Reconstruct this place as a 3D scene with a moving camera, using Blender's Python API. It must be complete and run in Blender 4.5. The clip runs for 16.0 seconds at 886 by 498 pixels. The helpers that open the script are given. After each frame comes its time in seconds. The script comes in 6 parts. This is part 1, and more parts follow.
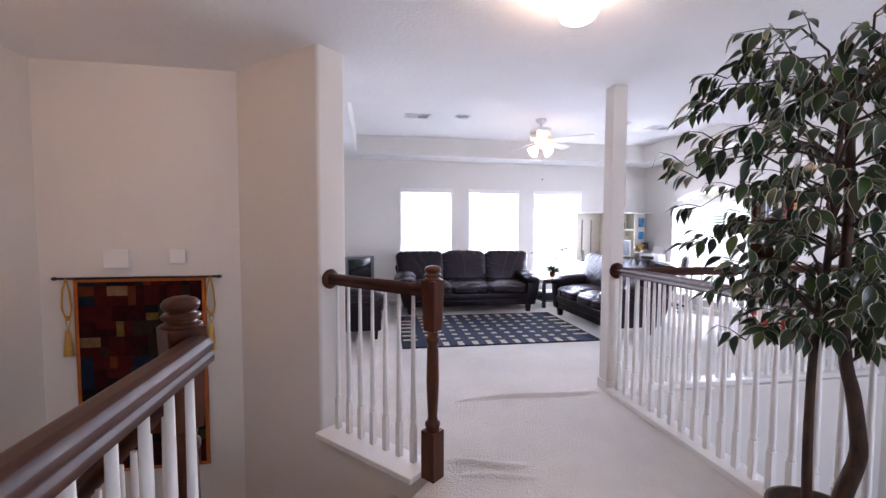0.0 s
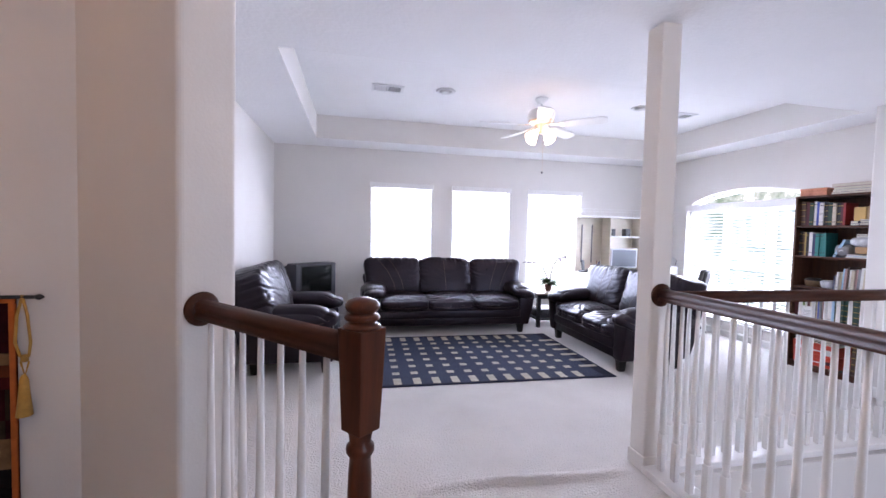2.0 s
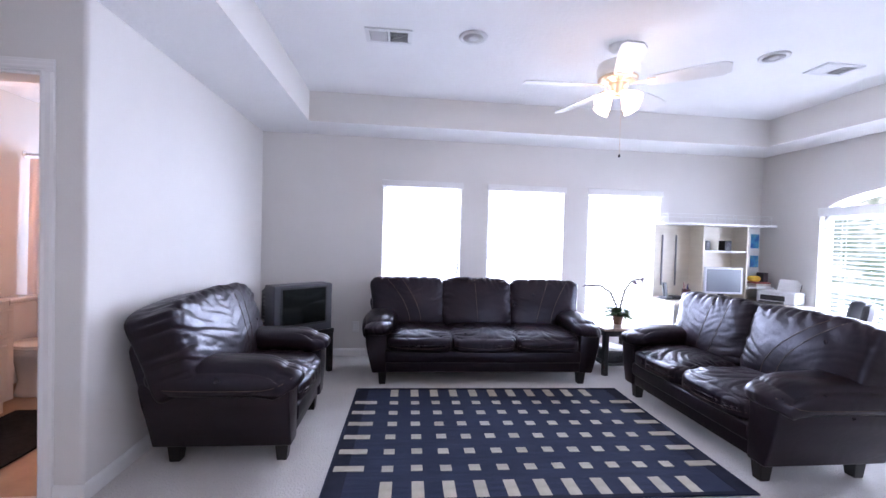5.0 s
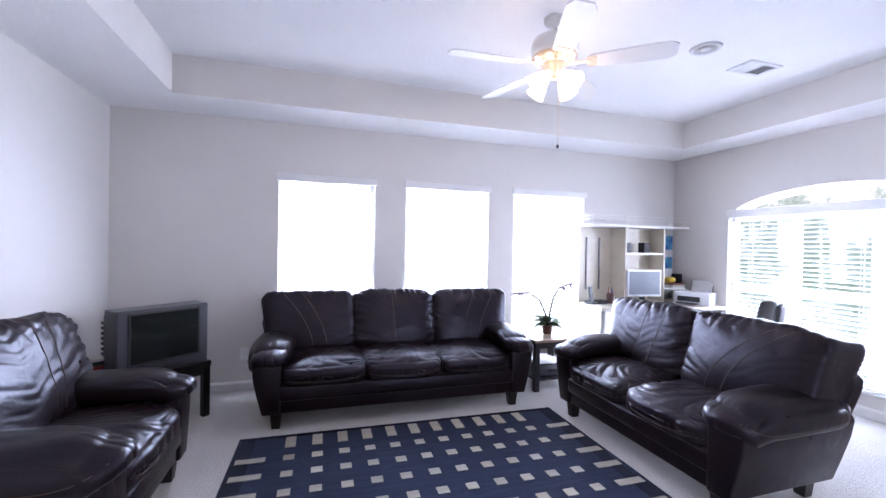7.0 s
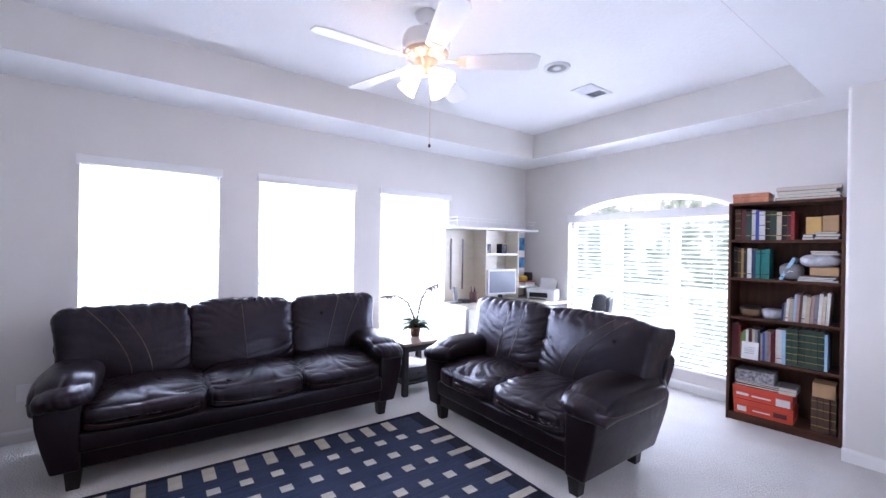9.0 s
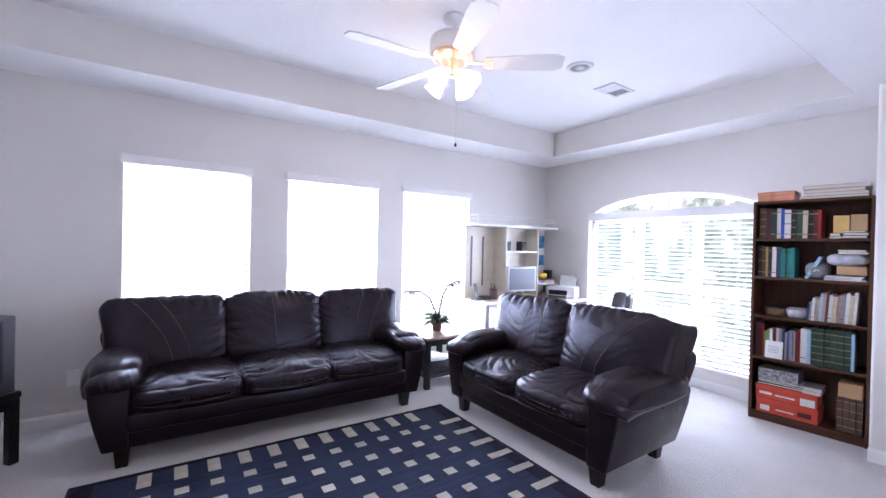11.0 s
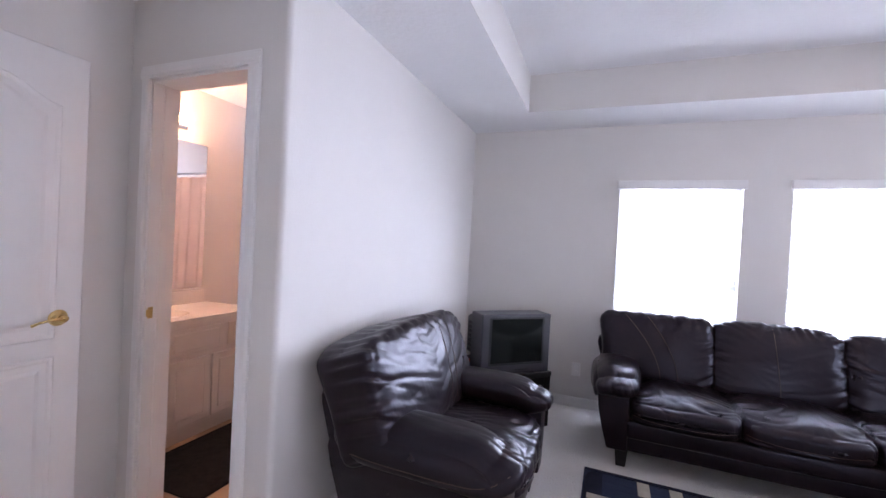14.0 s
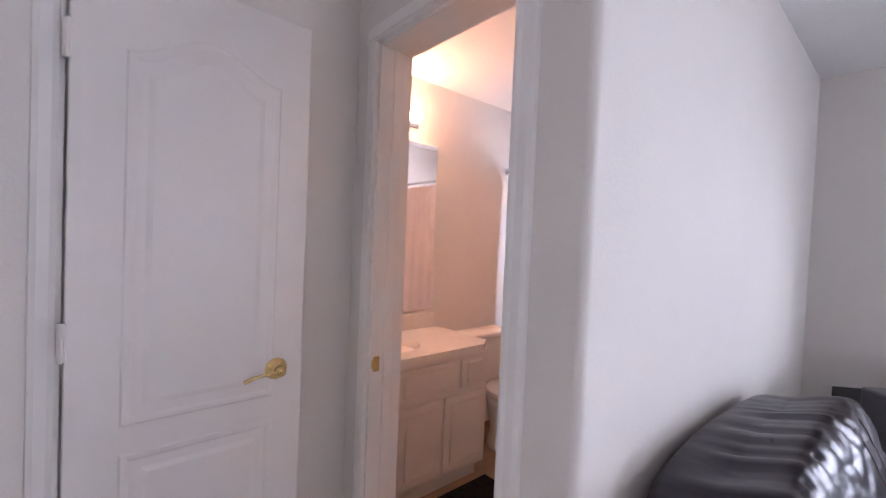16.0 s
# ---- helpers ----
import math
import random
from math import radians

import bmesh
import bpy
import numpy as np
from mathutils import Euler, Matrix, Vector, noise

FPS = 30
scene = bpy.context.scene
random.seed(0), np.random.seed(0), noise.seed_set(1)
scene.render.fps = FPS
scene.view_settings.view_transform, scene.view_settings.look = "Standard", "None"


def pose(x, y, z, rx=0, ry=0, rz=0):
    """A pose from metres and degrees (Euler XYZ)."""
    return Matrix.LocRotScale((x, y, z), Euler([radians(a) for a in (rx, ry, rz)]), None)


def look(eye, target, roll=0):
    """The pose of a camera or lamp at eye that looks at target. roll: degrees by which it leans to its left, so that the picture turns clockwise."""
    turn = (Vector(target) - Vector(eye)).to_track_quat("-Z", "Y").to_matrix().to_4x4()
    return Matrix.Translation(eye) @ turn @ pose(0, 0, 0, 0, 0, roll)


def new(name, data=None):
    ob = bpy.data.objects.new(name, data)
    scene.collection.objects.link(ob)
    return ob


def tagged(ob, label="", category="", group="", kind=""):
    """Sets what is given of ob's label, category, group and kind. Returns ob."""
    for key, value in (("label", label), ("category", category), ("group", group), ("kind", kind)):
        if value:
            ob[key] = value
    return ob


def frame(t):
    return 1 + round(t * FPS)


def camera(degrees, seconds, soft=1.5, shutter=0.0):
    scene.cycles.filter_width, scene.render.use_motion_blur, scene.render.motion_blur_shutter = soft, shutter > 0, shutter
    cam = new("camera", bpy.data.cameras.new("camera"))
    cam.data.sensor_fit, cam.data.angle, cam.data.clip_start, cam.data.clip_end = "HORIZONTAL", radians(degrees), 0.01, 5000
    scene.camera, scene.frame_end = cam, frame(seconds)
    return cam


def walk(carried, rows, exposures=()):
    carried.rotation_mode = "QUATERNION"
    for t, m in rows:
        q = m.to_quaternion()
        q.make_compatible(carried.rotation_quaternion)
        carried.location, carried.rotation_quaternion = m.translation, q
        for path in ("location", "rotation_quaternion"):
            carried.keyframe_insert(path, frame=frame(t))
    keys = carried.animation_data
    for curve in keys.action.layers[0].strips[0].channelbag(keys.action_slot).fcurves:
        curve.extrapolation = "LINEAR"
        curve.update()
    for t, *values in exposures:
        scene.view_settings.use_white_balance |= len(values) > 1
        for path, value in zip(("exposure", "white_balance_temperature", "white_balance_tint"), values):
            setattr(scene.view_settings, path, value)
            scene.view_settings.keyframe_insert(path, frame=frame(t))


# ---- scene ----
from mathutils.bvhtree import BVHTree

cam = camera(94.3, 16.0)
PATH = [
    (0, (0.087, 0.5, 1.334), (0.436, 2.466, 1.223), 0.2),
    (0.5, (0.152, 0.748, 1.324), (0.563, 2.703, 1.223), 0.3),
    (1, (0.224, 1.006, 1.314), (0.666, 2.954, 1.221), 0.4),
    (1.5, (0.293, 1.266, 1.315), (0.741, 3.213, 1.217), 1.0),
    (2, (0.385, 1.54, 1.304), (0.804, 3.493, 1.217), 1.4),
    (2.5, (0.511, 1.789, 1.312), (0.853, 3.758, 1.23), 1.5),
    (3, (0.589, 2.015, 1.301), (0.853, 3.996, 1.235), 1.5),
    (3.5, (0.659, 2.252, 1.305), (0.841, 4.243, 1.248), 1.7),
    (6, (0.85, 3.2, 1.337), (1.151, 5.177, 1.305), 1.5),
    (6.5, (0.876, 3.348, 1.34), (1.325, 5.297, 1.315), 1.2),
    (7, (0.913, 3.448, 1.34), (1.513, 5.356, 1.321), 1.0),
    (7.5, (0.917, 3.533, 1.33), (1.696, 5.375, 1.323), 1.0),
    (8, (0.921, 3.599, 1.333), (1.866, 5.361, 1.328), 0.9),
    (8.5, (0.931, 3.631, 1.344), (2.016, 5.311, 1.338), 0.9),
    (9, (0.945, 3.623, 1.348), (2.134, 5.231, 1.343), 0.9),
    (11.5, (0.813, 3.562, 1.333), (1.877, 5.255, 1.307), 1.6),
    (12, (0.778, 3.503, 1.351), (1.565, 5.342, 1.314), 1.6),
    (12.5, (0.757, 3.498, 1.36), (1.185, 5.452, 1.331), 1.9),
    (13, (0.705, 3.51, 1.359), (0.745, 5.509, 1.336), 2.1),
    (13.5, (0.621, 3.585, 1.352), (0.268, 5.554, 1.336), 2.6),
    (14, (0.486, 3.716, 1.375), (-0.235, 5.582, 1.345), 3.0),
    (14.5, (0.307, 3.862, 1.391), (-0.729, 5.573, 1.355), 3.0),
    (15, (0.151, 4.007, 1.408), (-1.143, 5.531, 1.354), 3.0),
    (15.5, (-0.046, 4.169, 1.416), (-1.511, 5.529, 1.354), 2.7),
    (16, (-0.282, 4.267, 1.412), (-1.792, 5.577, 1.363), 2.4),
]
EXPOSURES = [(0.0, 1.45, 6950, 29), (3.5, 1.36, 6600, 30), (6.0, 1.38, 6450, 29), (12.5, 1.35, 6500, 30), (14.0, 1.27, 6800, 30), (16.0, 1.07, 7200, 31)]
walk(cam, [(t, look(eye, target, roll)) for t, eye, target, roll in PATH], EXPOSURES)

# ---- world and light ----
BACKDROP = 0.8
world = bpy.data.worlds.new("world")
scene.world = world
world.use_nodes = True
wn = world.node_tree
sky = wn.nodes.new("ShaderNodeTexSky")
sky.sky_type = 'NISHITA'
sky.sun_disc = False
sky.sun_elevation = radians(52)
sky.sun_rotation = radians(215)
wn.nodes["Background"].inputs["Strength"].default_value = 0.15
wn.links.new(sky.outputs["Color"], wn.nodes["Background"].inputs["Color"])

sun = new("sun", bpy.data.lights.new("sun", 'SUN'))
sun.data.energy, sun.data.angle, sun.data.color = 3.0, radians(1.0), (1.0, 0.95, 0.88)
sun.matrix_world = look((0, 0, 20), (8.0, 9.0, 0))


def window_lamp(name, eye, target, w, h, watts, color=(0.64, 0.79, 1.0)):
    d = bpy.data.lights.new(name, 'AREA')
    d.shape, d.size, d.size_y, d.energy, d.color = 'RECTANGLE', w, h, watts, color
    ob = new(name, d)
    ob.matrix_world = look(eye, target)
    return ob


WIN_Z0, WIN_Z1 = 0.28, 1.95
WINDOWS = [(0.60, 1.48), (1.79, 2.69), (2.985, 3.885)]
for a, b in WINDOWS:
    window_lamp("sky_lamp", ((a + b) / 2, 8.0, 1.12), ((a + b) / 2, 0, 1.6), b - a + 0.14, 1.85, 95)
window_lamp("sky_lamp", (-1.65, 7.74, 1.55), (-1.65, 0, 1.4), 0.72, 0.85, 14)
window_lamp("sky_lamp", (5.48, 5.87, 1.05), (0, 5.6, 1.3), 1.9, 1.8, 105)
# wall opening and lamp added out of view to brighten the stair void
FOYER_ADDED = (2.6, 4.3, 0.0, 1.95)
window_lamp("sky_lamp", (3.45, -2.0, 1.0), (3.3, 3.4, -0.9), 1.7, 1.9, 40)

# ---- materials ----


def shader(name, color, rough=0.6, metal=0.0, spec=0.5):
    m = bpy.data.materials.new(name)
    m.use_nodes = True
    p = m.node_tree.nodes["Principled BSDF"]
    p.inputs["Base Color"].default_value = (*color, 1)
    p.inputs["Roughness"].default_value = rough
    p.inputs["Metallic"].default_value = metal
    p.inputs["Specular IOR Level"].default_value = spec
    return m, m.node_tree, p


def node(nt, kind, **values):
    n = nt.nodes.new(kind)
    for key, value in values.items():
        n.inputs[key].default_value = value
    return n


def coords(nt, scale=(1, 1, 1)):
    tc = nt.nodes.new("ShaderNodeTexCoord")
    mp = node(nt, "ShaderNodeMapping", Scale=scale)
    nt.links.new(tc.outputs["Object"], mp.inputs["Vector"])
    return mp.outputs["Vector"]


def noise_tex(nt, vec, scale, detail=4.0, rough=0.6):
    n = node(nt, "ShaderNodeTexNoise", Scale=scale, Detail=detail, Roughness=rough)
    nt.links.new(vec, n.inputs["Vector"])
    return n.outputs["Fac"]


def ramp(nt, fac, stops):
    r = nt.nodes.new("ShaderNodeValToRGB")
    els = r.color_ramp.elements
    while len(els) < len(stops):
        els.new(0.5)
    for e, (pos, col) in zip(els, stops):
        e.position, e.color = pos, (*col, 1)
    nt.links.new(fac, r.inputs["Fac"])
    return r.outputs["Color"]


def bump(nt, p, height, strength=0.2, distance=0.002, chain=None):
    b = node(nt, "ShaderNodeBump", Strength=strength, Distance=distance)
    nt.links.new(height, b.inputs["Height"])
    if chain is not None:
        nt.links.new(chain, b.inputs["Normal"])
    nt.links.new(b.outputs["Normal"], p.inputs["Normal"])
    return b.outputs["Normal"]


def tone(color, k):
    return tuple(min(1.0, c * k) for c in color)


def plain(name, color, rough=0.5, var=0.12, scale=6.0, grain=0.0, grain_scale=300.0, metal=0.0, spec=0.5, stretch=(1, 1, 1)):
    """A surface with slow tonal variation and a fine relief."""
    m, nt, p = shader(name, color, rough, metal, spec)
    v = coords(nt, stretch)
    col = ramp(nt, noise_tex(nt, v, scale), [(0.3, tone(color, 1 - var)), (0.7, tone(color, 1 + var))])
    nt.links.new(col, p.inputs["Base Color"])
    if grain:
        bump(nt, p, noise_tex(nt, v, grain_scale, 3.0), grain)
    return m


def wall_paint(name, color, strength=0.25, dist=0.003, scale=90.0):
    m, nt, p = shader(name, color, 0.85, 0, 0.3)
    v = coords(nt)
    col = ramp(nt, noise_tex(nt, v, 0.9, 5.0), [(0.3, tone(color, 0.965)), (0.7, tone(color, 1.03))])
    nt.links.new(col, p.inputs["Base Color"])
    bump(nt, p, noise_tex(nt, v, scale, 4.0, 0.55), strength, dist)
    return m


WALL = wall_paint("wall_paint", (0.72, 0.695, 0.66))
CEIL = wall_paint("ceiling_texture", (0.86, 0.855, 0.85), 0.5, 0.006, 38.0)
TRIM = plain("white_trim", (0.78, 0.77, 0.75), 0.35, 0.03, 3.0)
BALU = plain("baluster_paint", (0.78, 0.77, 0.75), 0.4, 0.03, 5.0)


def carpet_mat():
    m, nt, p = shader("carpet", (0.55, 0.52, 0.48), 0.97, 0, 0.1)
    v = coords(nt)
    big = noise_tex(nt, v, 1.4, 6.0)
    fine = noise_tex(nt, v, 130.0, 3.0, 0.7)
    mx = nt.nodes.new("ShaderNodeMath")
    mx.operation = 'MULTIPLY_ADD'
    nt.links.new(fine, mx.inputs[0])
    mx.inputs[1].default_value = 0.8
    nt.links.new(big, mx.inputs[2])
    sc = node(nt, "ShaderNodeMath")
    sc.operation = 'MULTIPLY'
    nt.links.new(mx.outputs[0], sc.inputs[0])
    sc.inputs[1].default_value = 0.55
    col = ramp(nt, sc.outputs[0], [(0.3, (0.55, 0.525, 0.50)), (0.7, (0.74, 0.715, 0.685))])
    nt.links.new(col, p.inputs["Base Color"])
    vor = node(nt, "ShaderNodeTexVoronoi", Scale=95.0)
    nt.links.new(v, vor.inputs["Vector"])
    n1 = bump(nt, p, vor.outputs["Distance"], 0.9, 0.006)
    bump(nt, p, fine, 0.6, 0.005, n1)
    return m


def wood_mat(name, dark, light, rough=0.25, scale=1.0, axis=2, coat=0.4):
    """Polished wood with the grain along one axis of the piece."""
    m, nt, p = shader(name, dark, rough, 0, 0.22)
    st = [9.0 * scale] * 3
    st[axis] = 0.8 * scale
    v = coords(nt, st)
    g = noise_tex(nt, v, 3.0, 8.0, 0.65)
    col = ramp(nt, g, [(0.25, dark), (0.75, light)])
    nt.links.new(col, p.inputs["Base Color"])
    p.inputs["Coat Weight"].default_value = coat
    p.inputs["Coat Roughness"].default_value = 0.15
    bump(nt, p, g, 0.08, 0.001)
    return m


def leather_mat():
    m, nt, p = shader("brown_leather", (0.010, 0.005, 0.005), 0.3, 0, 0.43)
    p.inputs["Specular Tint"].default_value = (0.80, 0.80, 1.0, 1)
    v = coords(nt)
    big = noise_tex(nt, v, 3.5, 6.0)
    col = ramp(nt, big, [(0.3, (0.0060, 0.0022, 0.0028)), (0.72, (0.0115, 0.0046, 0.0052))])
    nt.links.new(col, p.inputs["Base Color"])
    rr = ramp(nt, noise_tex(nt, v, 9.0, 6.0), [(0.3, (0.27,) * 3), (0.75, (0.40,) * 3)])
    nt.links.new(rr, p.inputs["Roughness"])

    def creases(scale, stretch, power):
        """Narrow valleys where a warped noise crosses its middle."""
        w = node(nt, "ShaderNodeTexNoise", Scale=scale, Detail=2.0, Distortion=1.1)
        nt.links.new(coords(nt, stretch), w.inputs["Vector"])
        d = nt.nodes.new("ShaderNodeMath")
        d.operation = 'SUBTRACT'
        nt.links.new(w.outputs["Fac"], d.inputs[0])
        d.inputs[1].default_value = 0.5
        q = nt.nodes.new("ShaderNodeMath")
        q.operation = 'ABSOLUTE'
        nt.links.new(d.outputs[0], q.inputs[0])
        e = nt.nodes.new("ShaderNodeMath")
        e.operation = 'POWER'
        nt.links.new(q.outputs[0], e.inputs[0])
        e.inputs[1].default_value = power
        return e.outputs[0]
    n1 = bump(nt, p, creases(5.0, (1.4, 0.8, 1.0), 1.3), 0.26, 0.020)
    n2 = bump(nt, p, creases(13.0, (1.0, 0.6, 0.8), 1.3), 0.20, 0.009, n1)
    bump(nt, p, noise_tex(nt, v, 420.0, 2.0), 0.12, 0.001, n2)
    return m


CARPET = carpet_mat()
RAILWOOD = wood_mat("rail_wood", (0.040, 0.010, 0.005), (0.125, 0.034, 0.013), 0.46, 1.0, 1, 0.0)
NEWELWOOD = wood_mat("newel_wood", (0.036, 0.009, 0.004), (0.115, 0.030, 0.011), 0.36, 1.0, 2, 0.1)
LEATHER = leather_mat()

# ---- mesh helpers ----


def link(name, bm, mat, parent=None, smooth=False, label=""):
    me = bpy.data.meshes.new(name)
    bm.normal_update()
    bm.to_mesh(me)
    bm.free()
    if mat is not None:
        me.materials.append(mat)
    if smooth:
        me.shade_smooth()
    ob = new(name, me)
    if parent is not None:
        ob.parent = parent
    if label:
        ob["label"] = label
    return ob


def part(name, bm, mat, parent, label="", smooth=False):
    return link(name, bm, mat, parent, smooth, label)


def thing(name, m, label, category, group=""):
    ob = new(name)
    ob.matrix_world = m
    return tagged(ob, label, category, group)


def box(lo, hi, bev=0.0, seg=2, bm=None):
    own = bmesh.new()
    bmesh.ops.create_cube(own, size=1.0)
    for v in own.verts:
        v.co = Vector([lo[k] + (v.co[k] + 0.5) * (hi[k] - lo[k]) for k in range(3)])
    if bev:
        bmesh.ops.bevel(own, geom=own.edges[:], offset=bev, segments=seg, profile=0.5, affect='EDGES')
    return own if bm is None else merge(bm, own)


def merge(bm, other, m=None):
    if m is not None:
        bmesh.ops.transform(other, matrix=m, verts=other.verts)
    me = bpy.data.meshes.new("tmp")
    other.to_mesh(me)
    other.free()
    bm.from_mesh(me)
    bpy.data.meshes.remove(me)
    return bm


def prism(poly, z0, z1, bm=None):
    """An upright prism over a plan polygon."""
    bm = bm or bmesh.new()
    lo = [bm.verts.new((x, y, z0)) for x, y in poly]
    hi = [bm.verts.new((x, y, z1)) for x, y in poly]
    n = len(poly)
    bm.faces.new(hi)
    bm.faces.new(lo[::-1])
    for k in range(n):
        bm.faces.new((lo[k], lo[(k + 1) % n], hi[(k + 1) % n], hi[k]))
    bmesh.ops.recalc_face_normals(bm, faces=bm.faces)
    return bm


def lathe(profile, seg=20, bm=None, closed=True):
    """Turns (radius, height) pairs round the z axis."""
    bm = bm or bmesh.new()
    rings = []
    for r, z in profile:
        rings.append([bm.verts.new((r * math.cos(2 * math.pi * k / seg), r * math.sin(2 * math.pi * k / seg), z)) for k in range(seg)])
    for a, b in zip(rings, rings[1:]):
        for k in range(seg):
            bm.faces.new((a[k], a[(k + 1) % seg], b[(k + 1) % seg], b[k]))
    if closed:
        bm.faces.new(rings[0][::-1])
        bm.faces.new(rings[-1])
    return bm


def tube(points, radius, seg=8, bm=None, cap=True):
    """A round bar along points; radius one number or one a point."""
    bm = bm or bmesh.new()
    pts = [Vector(p) for p in points]
    rings = []
    for k, p in enumerate(pts):
        d = (pts[min(k + 1, len(pts) - 1)] - pts[max(k - 1, 0)]).normalized()
        if k == 0 or (side - d * side.dot(d)).length < 0.1:
            side = d.cross(Vector((0, 0, 1)) if abs(d.z) < 0.95 else Vector((1, 0, 0)))
        side = a = (side - d * side.dot(d)).normalized()
        b = d.cross(a)
        r = radius[k] if isinstance(radius, (list, tuple)) else radius
        rings.append([bm.verts.new(p + r * (math.cos(2 * math.pi * j / seg) * a + math.sin(2 * math.pi * j / seg) * b)) for j in range(seg)])
    for a, b in zip(rings, rings[1:]):
        for j in range(seg):
            bm.faces.new((a[j], a[(j + 1) % seg], b[(j + 1) % seg], b[j]))
    if cap:
        bm.faces.new(rings[0][::-1])
        bm.faces.new(rings[-1])
    bmesh.ops.recalc_face_normals(bm, faces=bm.faces)
    return bm


def sweep(profile, a, b, up=Vector((0, 0, 1)), bm=None):
    """A straight moulding: profile (side, up) pairs carried from a to b."""
    bm = bm or bmesh.new()
    a, b = Vector(a), Vector(b)
    d = (b - a).normalized()
    s = d.cross(up).normalized()
    u = s.cross(d)
    ra = [bm.verts.new(a + s * x + u * y) for x, y in profile]
    rb = [bm.verts.new(b + s * x + u * y) for x, y in profile]
    n = len(profile)
    for k in range(n):
        bm.faces.new((ra[k], ra[(k + 1) % n], rb[(k + 1) % n], rb[k]))
    bm.faces.new(ra[::-1])
    bm.faces.new(rb)
    bmesh.ops.recalc_face_normals(bm, faces=bm.faces)
    return bm


def structure(name, bm, mat, label="", category="", smooth=False):
    return tagged(link(name, bm, mat, None, smooth), label, category, "", "structure")

# ---- structure: walls, floor, ceiling ----
H, TRAY, LOW = 2.44, 2.73, -2.9
XL, XR, YF = -0.70, 5.21, 7.50
YB = 5.0          # wall with the bathroom door
XA = -1.635       # alcove side wall
XN, YN = 4.66, 4.22   # nib beside the bookcase
D1, D2 = (-0.226, 3.154), (-0.070, 3.297)   # end of the diagonal stair wall
YT = 3.73         # stairwell wall with the hanging
XS = -2.14        # stairwell side wall
YBACK = -1.8
YA = 3.95         # south end of the alcove
BATH_X0 = -2.44


def wall_y(name, x0, x1, y0, y1, z0, z1, holes=(), mat=WALL):
    """A wall along x between y0 and y1 with holes (xa, xb, za, zb)."""
    bm = bmesh.new()
    cuts = sorted(holes)
    x = x0
    for xa, xb, za, zb in cuts:
        if xa > x:
            box((x, y0, z0), (xa, y1, z1), bm=bm)
        if za > z0:
            box((xa, y0, z0), (xb, y1, za), bm=bm)
        if zb < z1:
            box((xa, y0, zb), (xb, y1, z1), bm=bm)
        x = xb
    if x < x1:
        box((x, y0, z0), (x1, y1, z1), bm=bm)
    return structure(name, bm, mat, "smooth wall painted in warm off-white", "wall")


wall_y("wall_north", BATH_X0 - 0.12, XR + 0.15, YF, YF + 0.15, LOW, TRAY + 0.2, [(-2.0, -1.3, 1.15, 1.95)] + [(a, b, WIN_Z0, WIN_Z1) for a, b in WINDOWS])


def rounded_wall(name, x0, y0, x1, y1, z0, z1, corner, label):
    """A wall block with one bull-nosed upright corner."""
    bm = prism([(x0, y0), (x1, y0), (x1, y1), (x0, y1)], z0, z1)
    es = [e for e in bm.edges if all((v.co.xy - Vector(corner)).length < 1e-4 for v in e.verts)]
    bmesh.ops.bevel(bm, geom=es, offset=0.022, segments=6, profile=0.5, affect='EDGES')
    return structure(name, bm, WALL, label, "wall")


rounded_wall("wall_west", XL - 0.12, YB, XL, YF, 0, H, (XL, YB), "smooth off-white wall with a rounded corner")
DOOR_X0, DOOR_X1, DOOR_Z = -1.489, -0.893, 2.058
wall_y("wall_bath", XA, XL - 0.12, YB, YB + 0.12, 0, H, [(DOOR_X0, DOOR_X1, 0, DOOR_Z)])
structure("wall_alcove", box((XA - 0.1, YA, LOW), (XA, YB + 0.12, H)), WALL, "smooth wall painted in warm off-white", "wall")


def diagonal_wall():
    p1 = (-0.855, YT)
    dx, dy = p1[0] - D1[0], p1[1] - D1[1]
    p2 = (D2[0] + dx * (YA - D2[1]) / dy, YA)
    r = 0.02
    bm = prism([D1, D2, p2, (XA, YA), (XA - 0.1, YA), (XS - 0.1, YA), (XS - 0.1, YT), p1], LOW, H)
    es = [e for e in bm.edges if abs((e.verts[0].co - e.verts[1].co).z) > 1 and min((e.verts[0].co.xy - Vector(q)).length for q in (D1, D2)) < 1e-4]
    bmesh.ops.bevel(bm, geom=es, offset=r, segments=4, profile=0.5, affect='EDGES')
    return structure("wall_stair", bm, WALL, "angled off-white stair wall with a rounded end", "wall")


diagonal_wall()
structure("wall_stair_side", box((XS - 0.1, YBACK, LOW), (XS, YT, H)), WALL, "off-white stairwell wall", "wall")
wall_y("wall_south", XS - 0.1, XN + 0.1, YBACK - 0.15, YBACK, LOW, H, [FOYER_ADDED])
rounded_wall("wall_nib", XN, YBACK, XR + 0.15, YN, LOW, H, (XN, YN), "off-white wall beside the bookcase")


def arch_z(y):
    """Height of the arched opening over the east window at y."""
    c, half, spring, rise = 5.87, 0.915, 1.665, 0.275
    t = max(0.0, 1 - ((y - c) / half) ** 2)
    return spring + rise * math.sqrt(t) ** 1.0


AW0, AW1, AWZ0 = 4.955, 6.785, 0.19


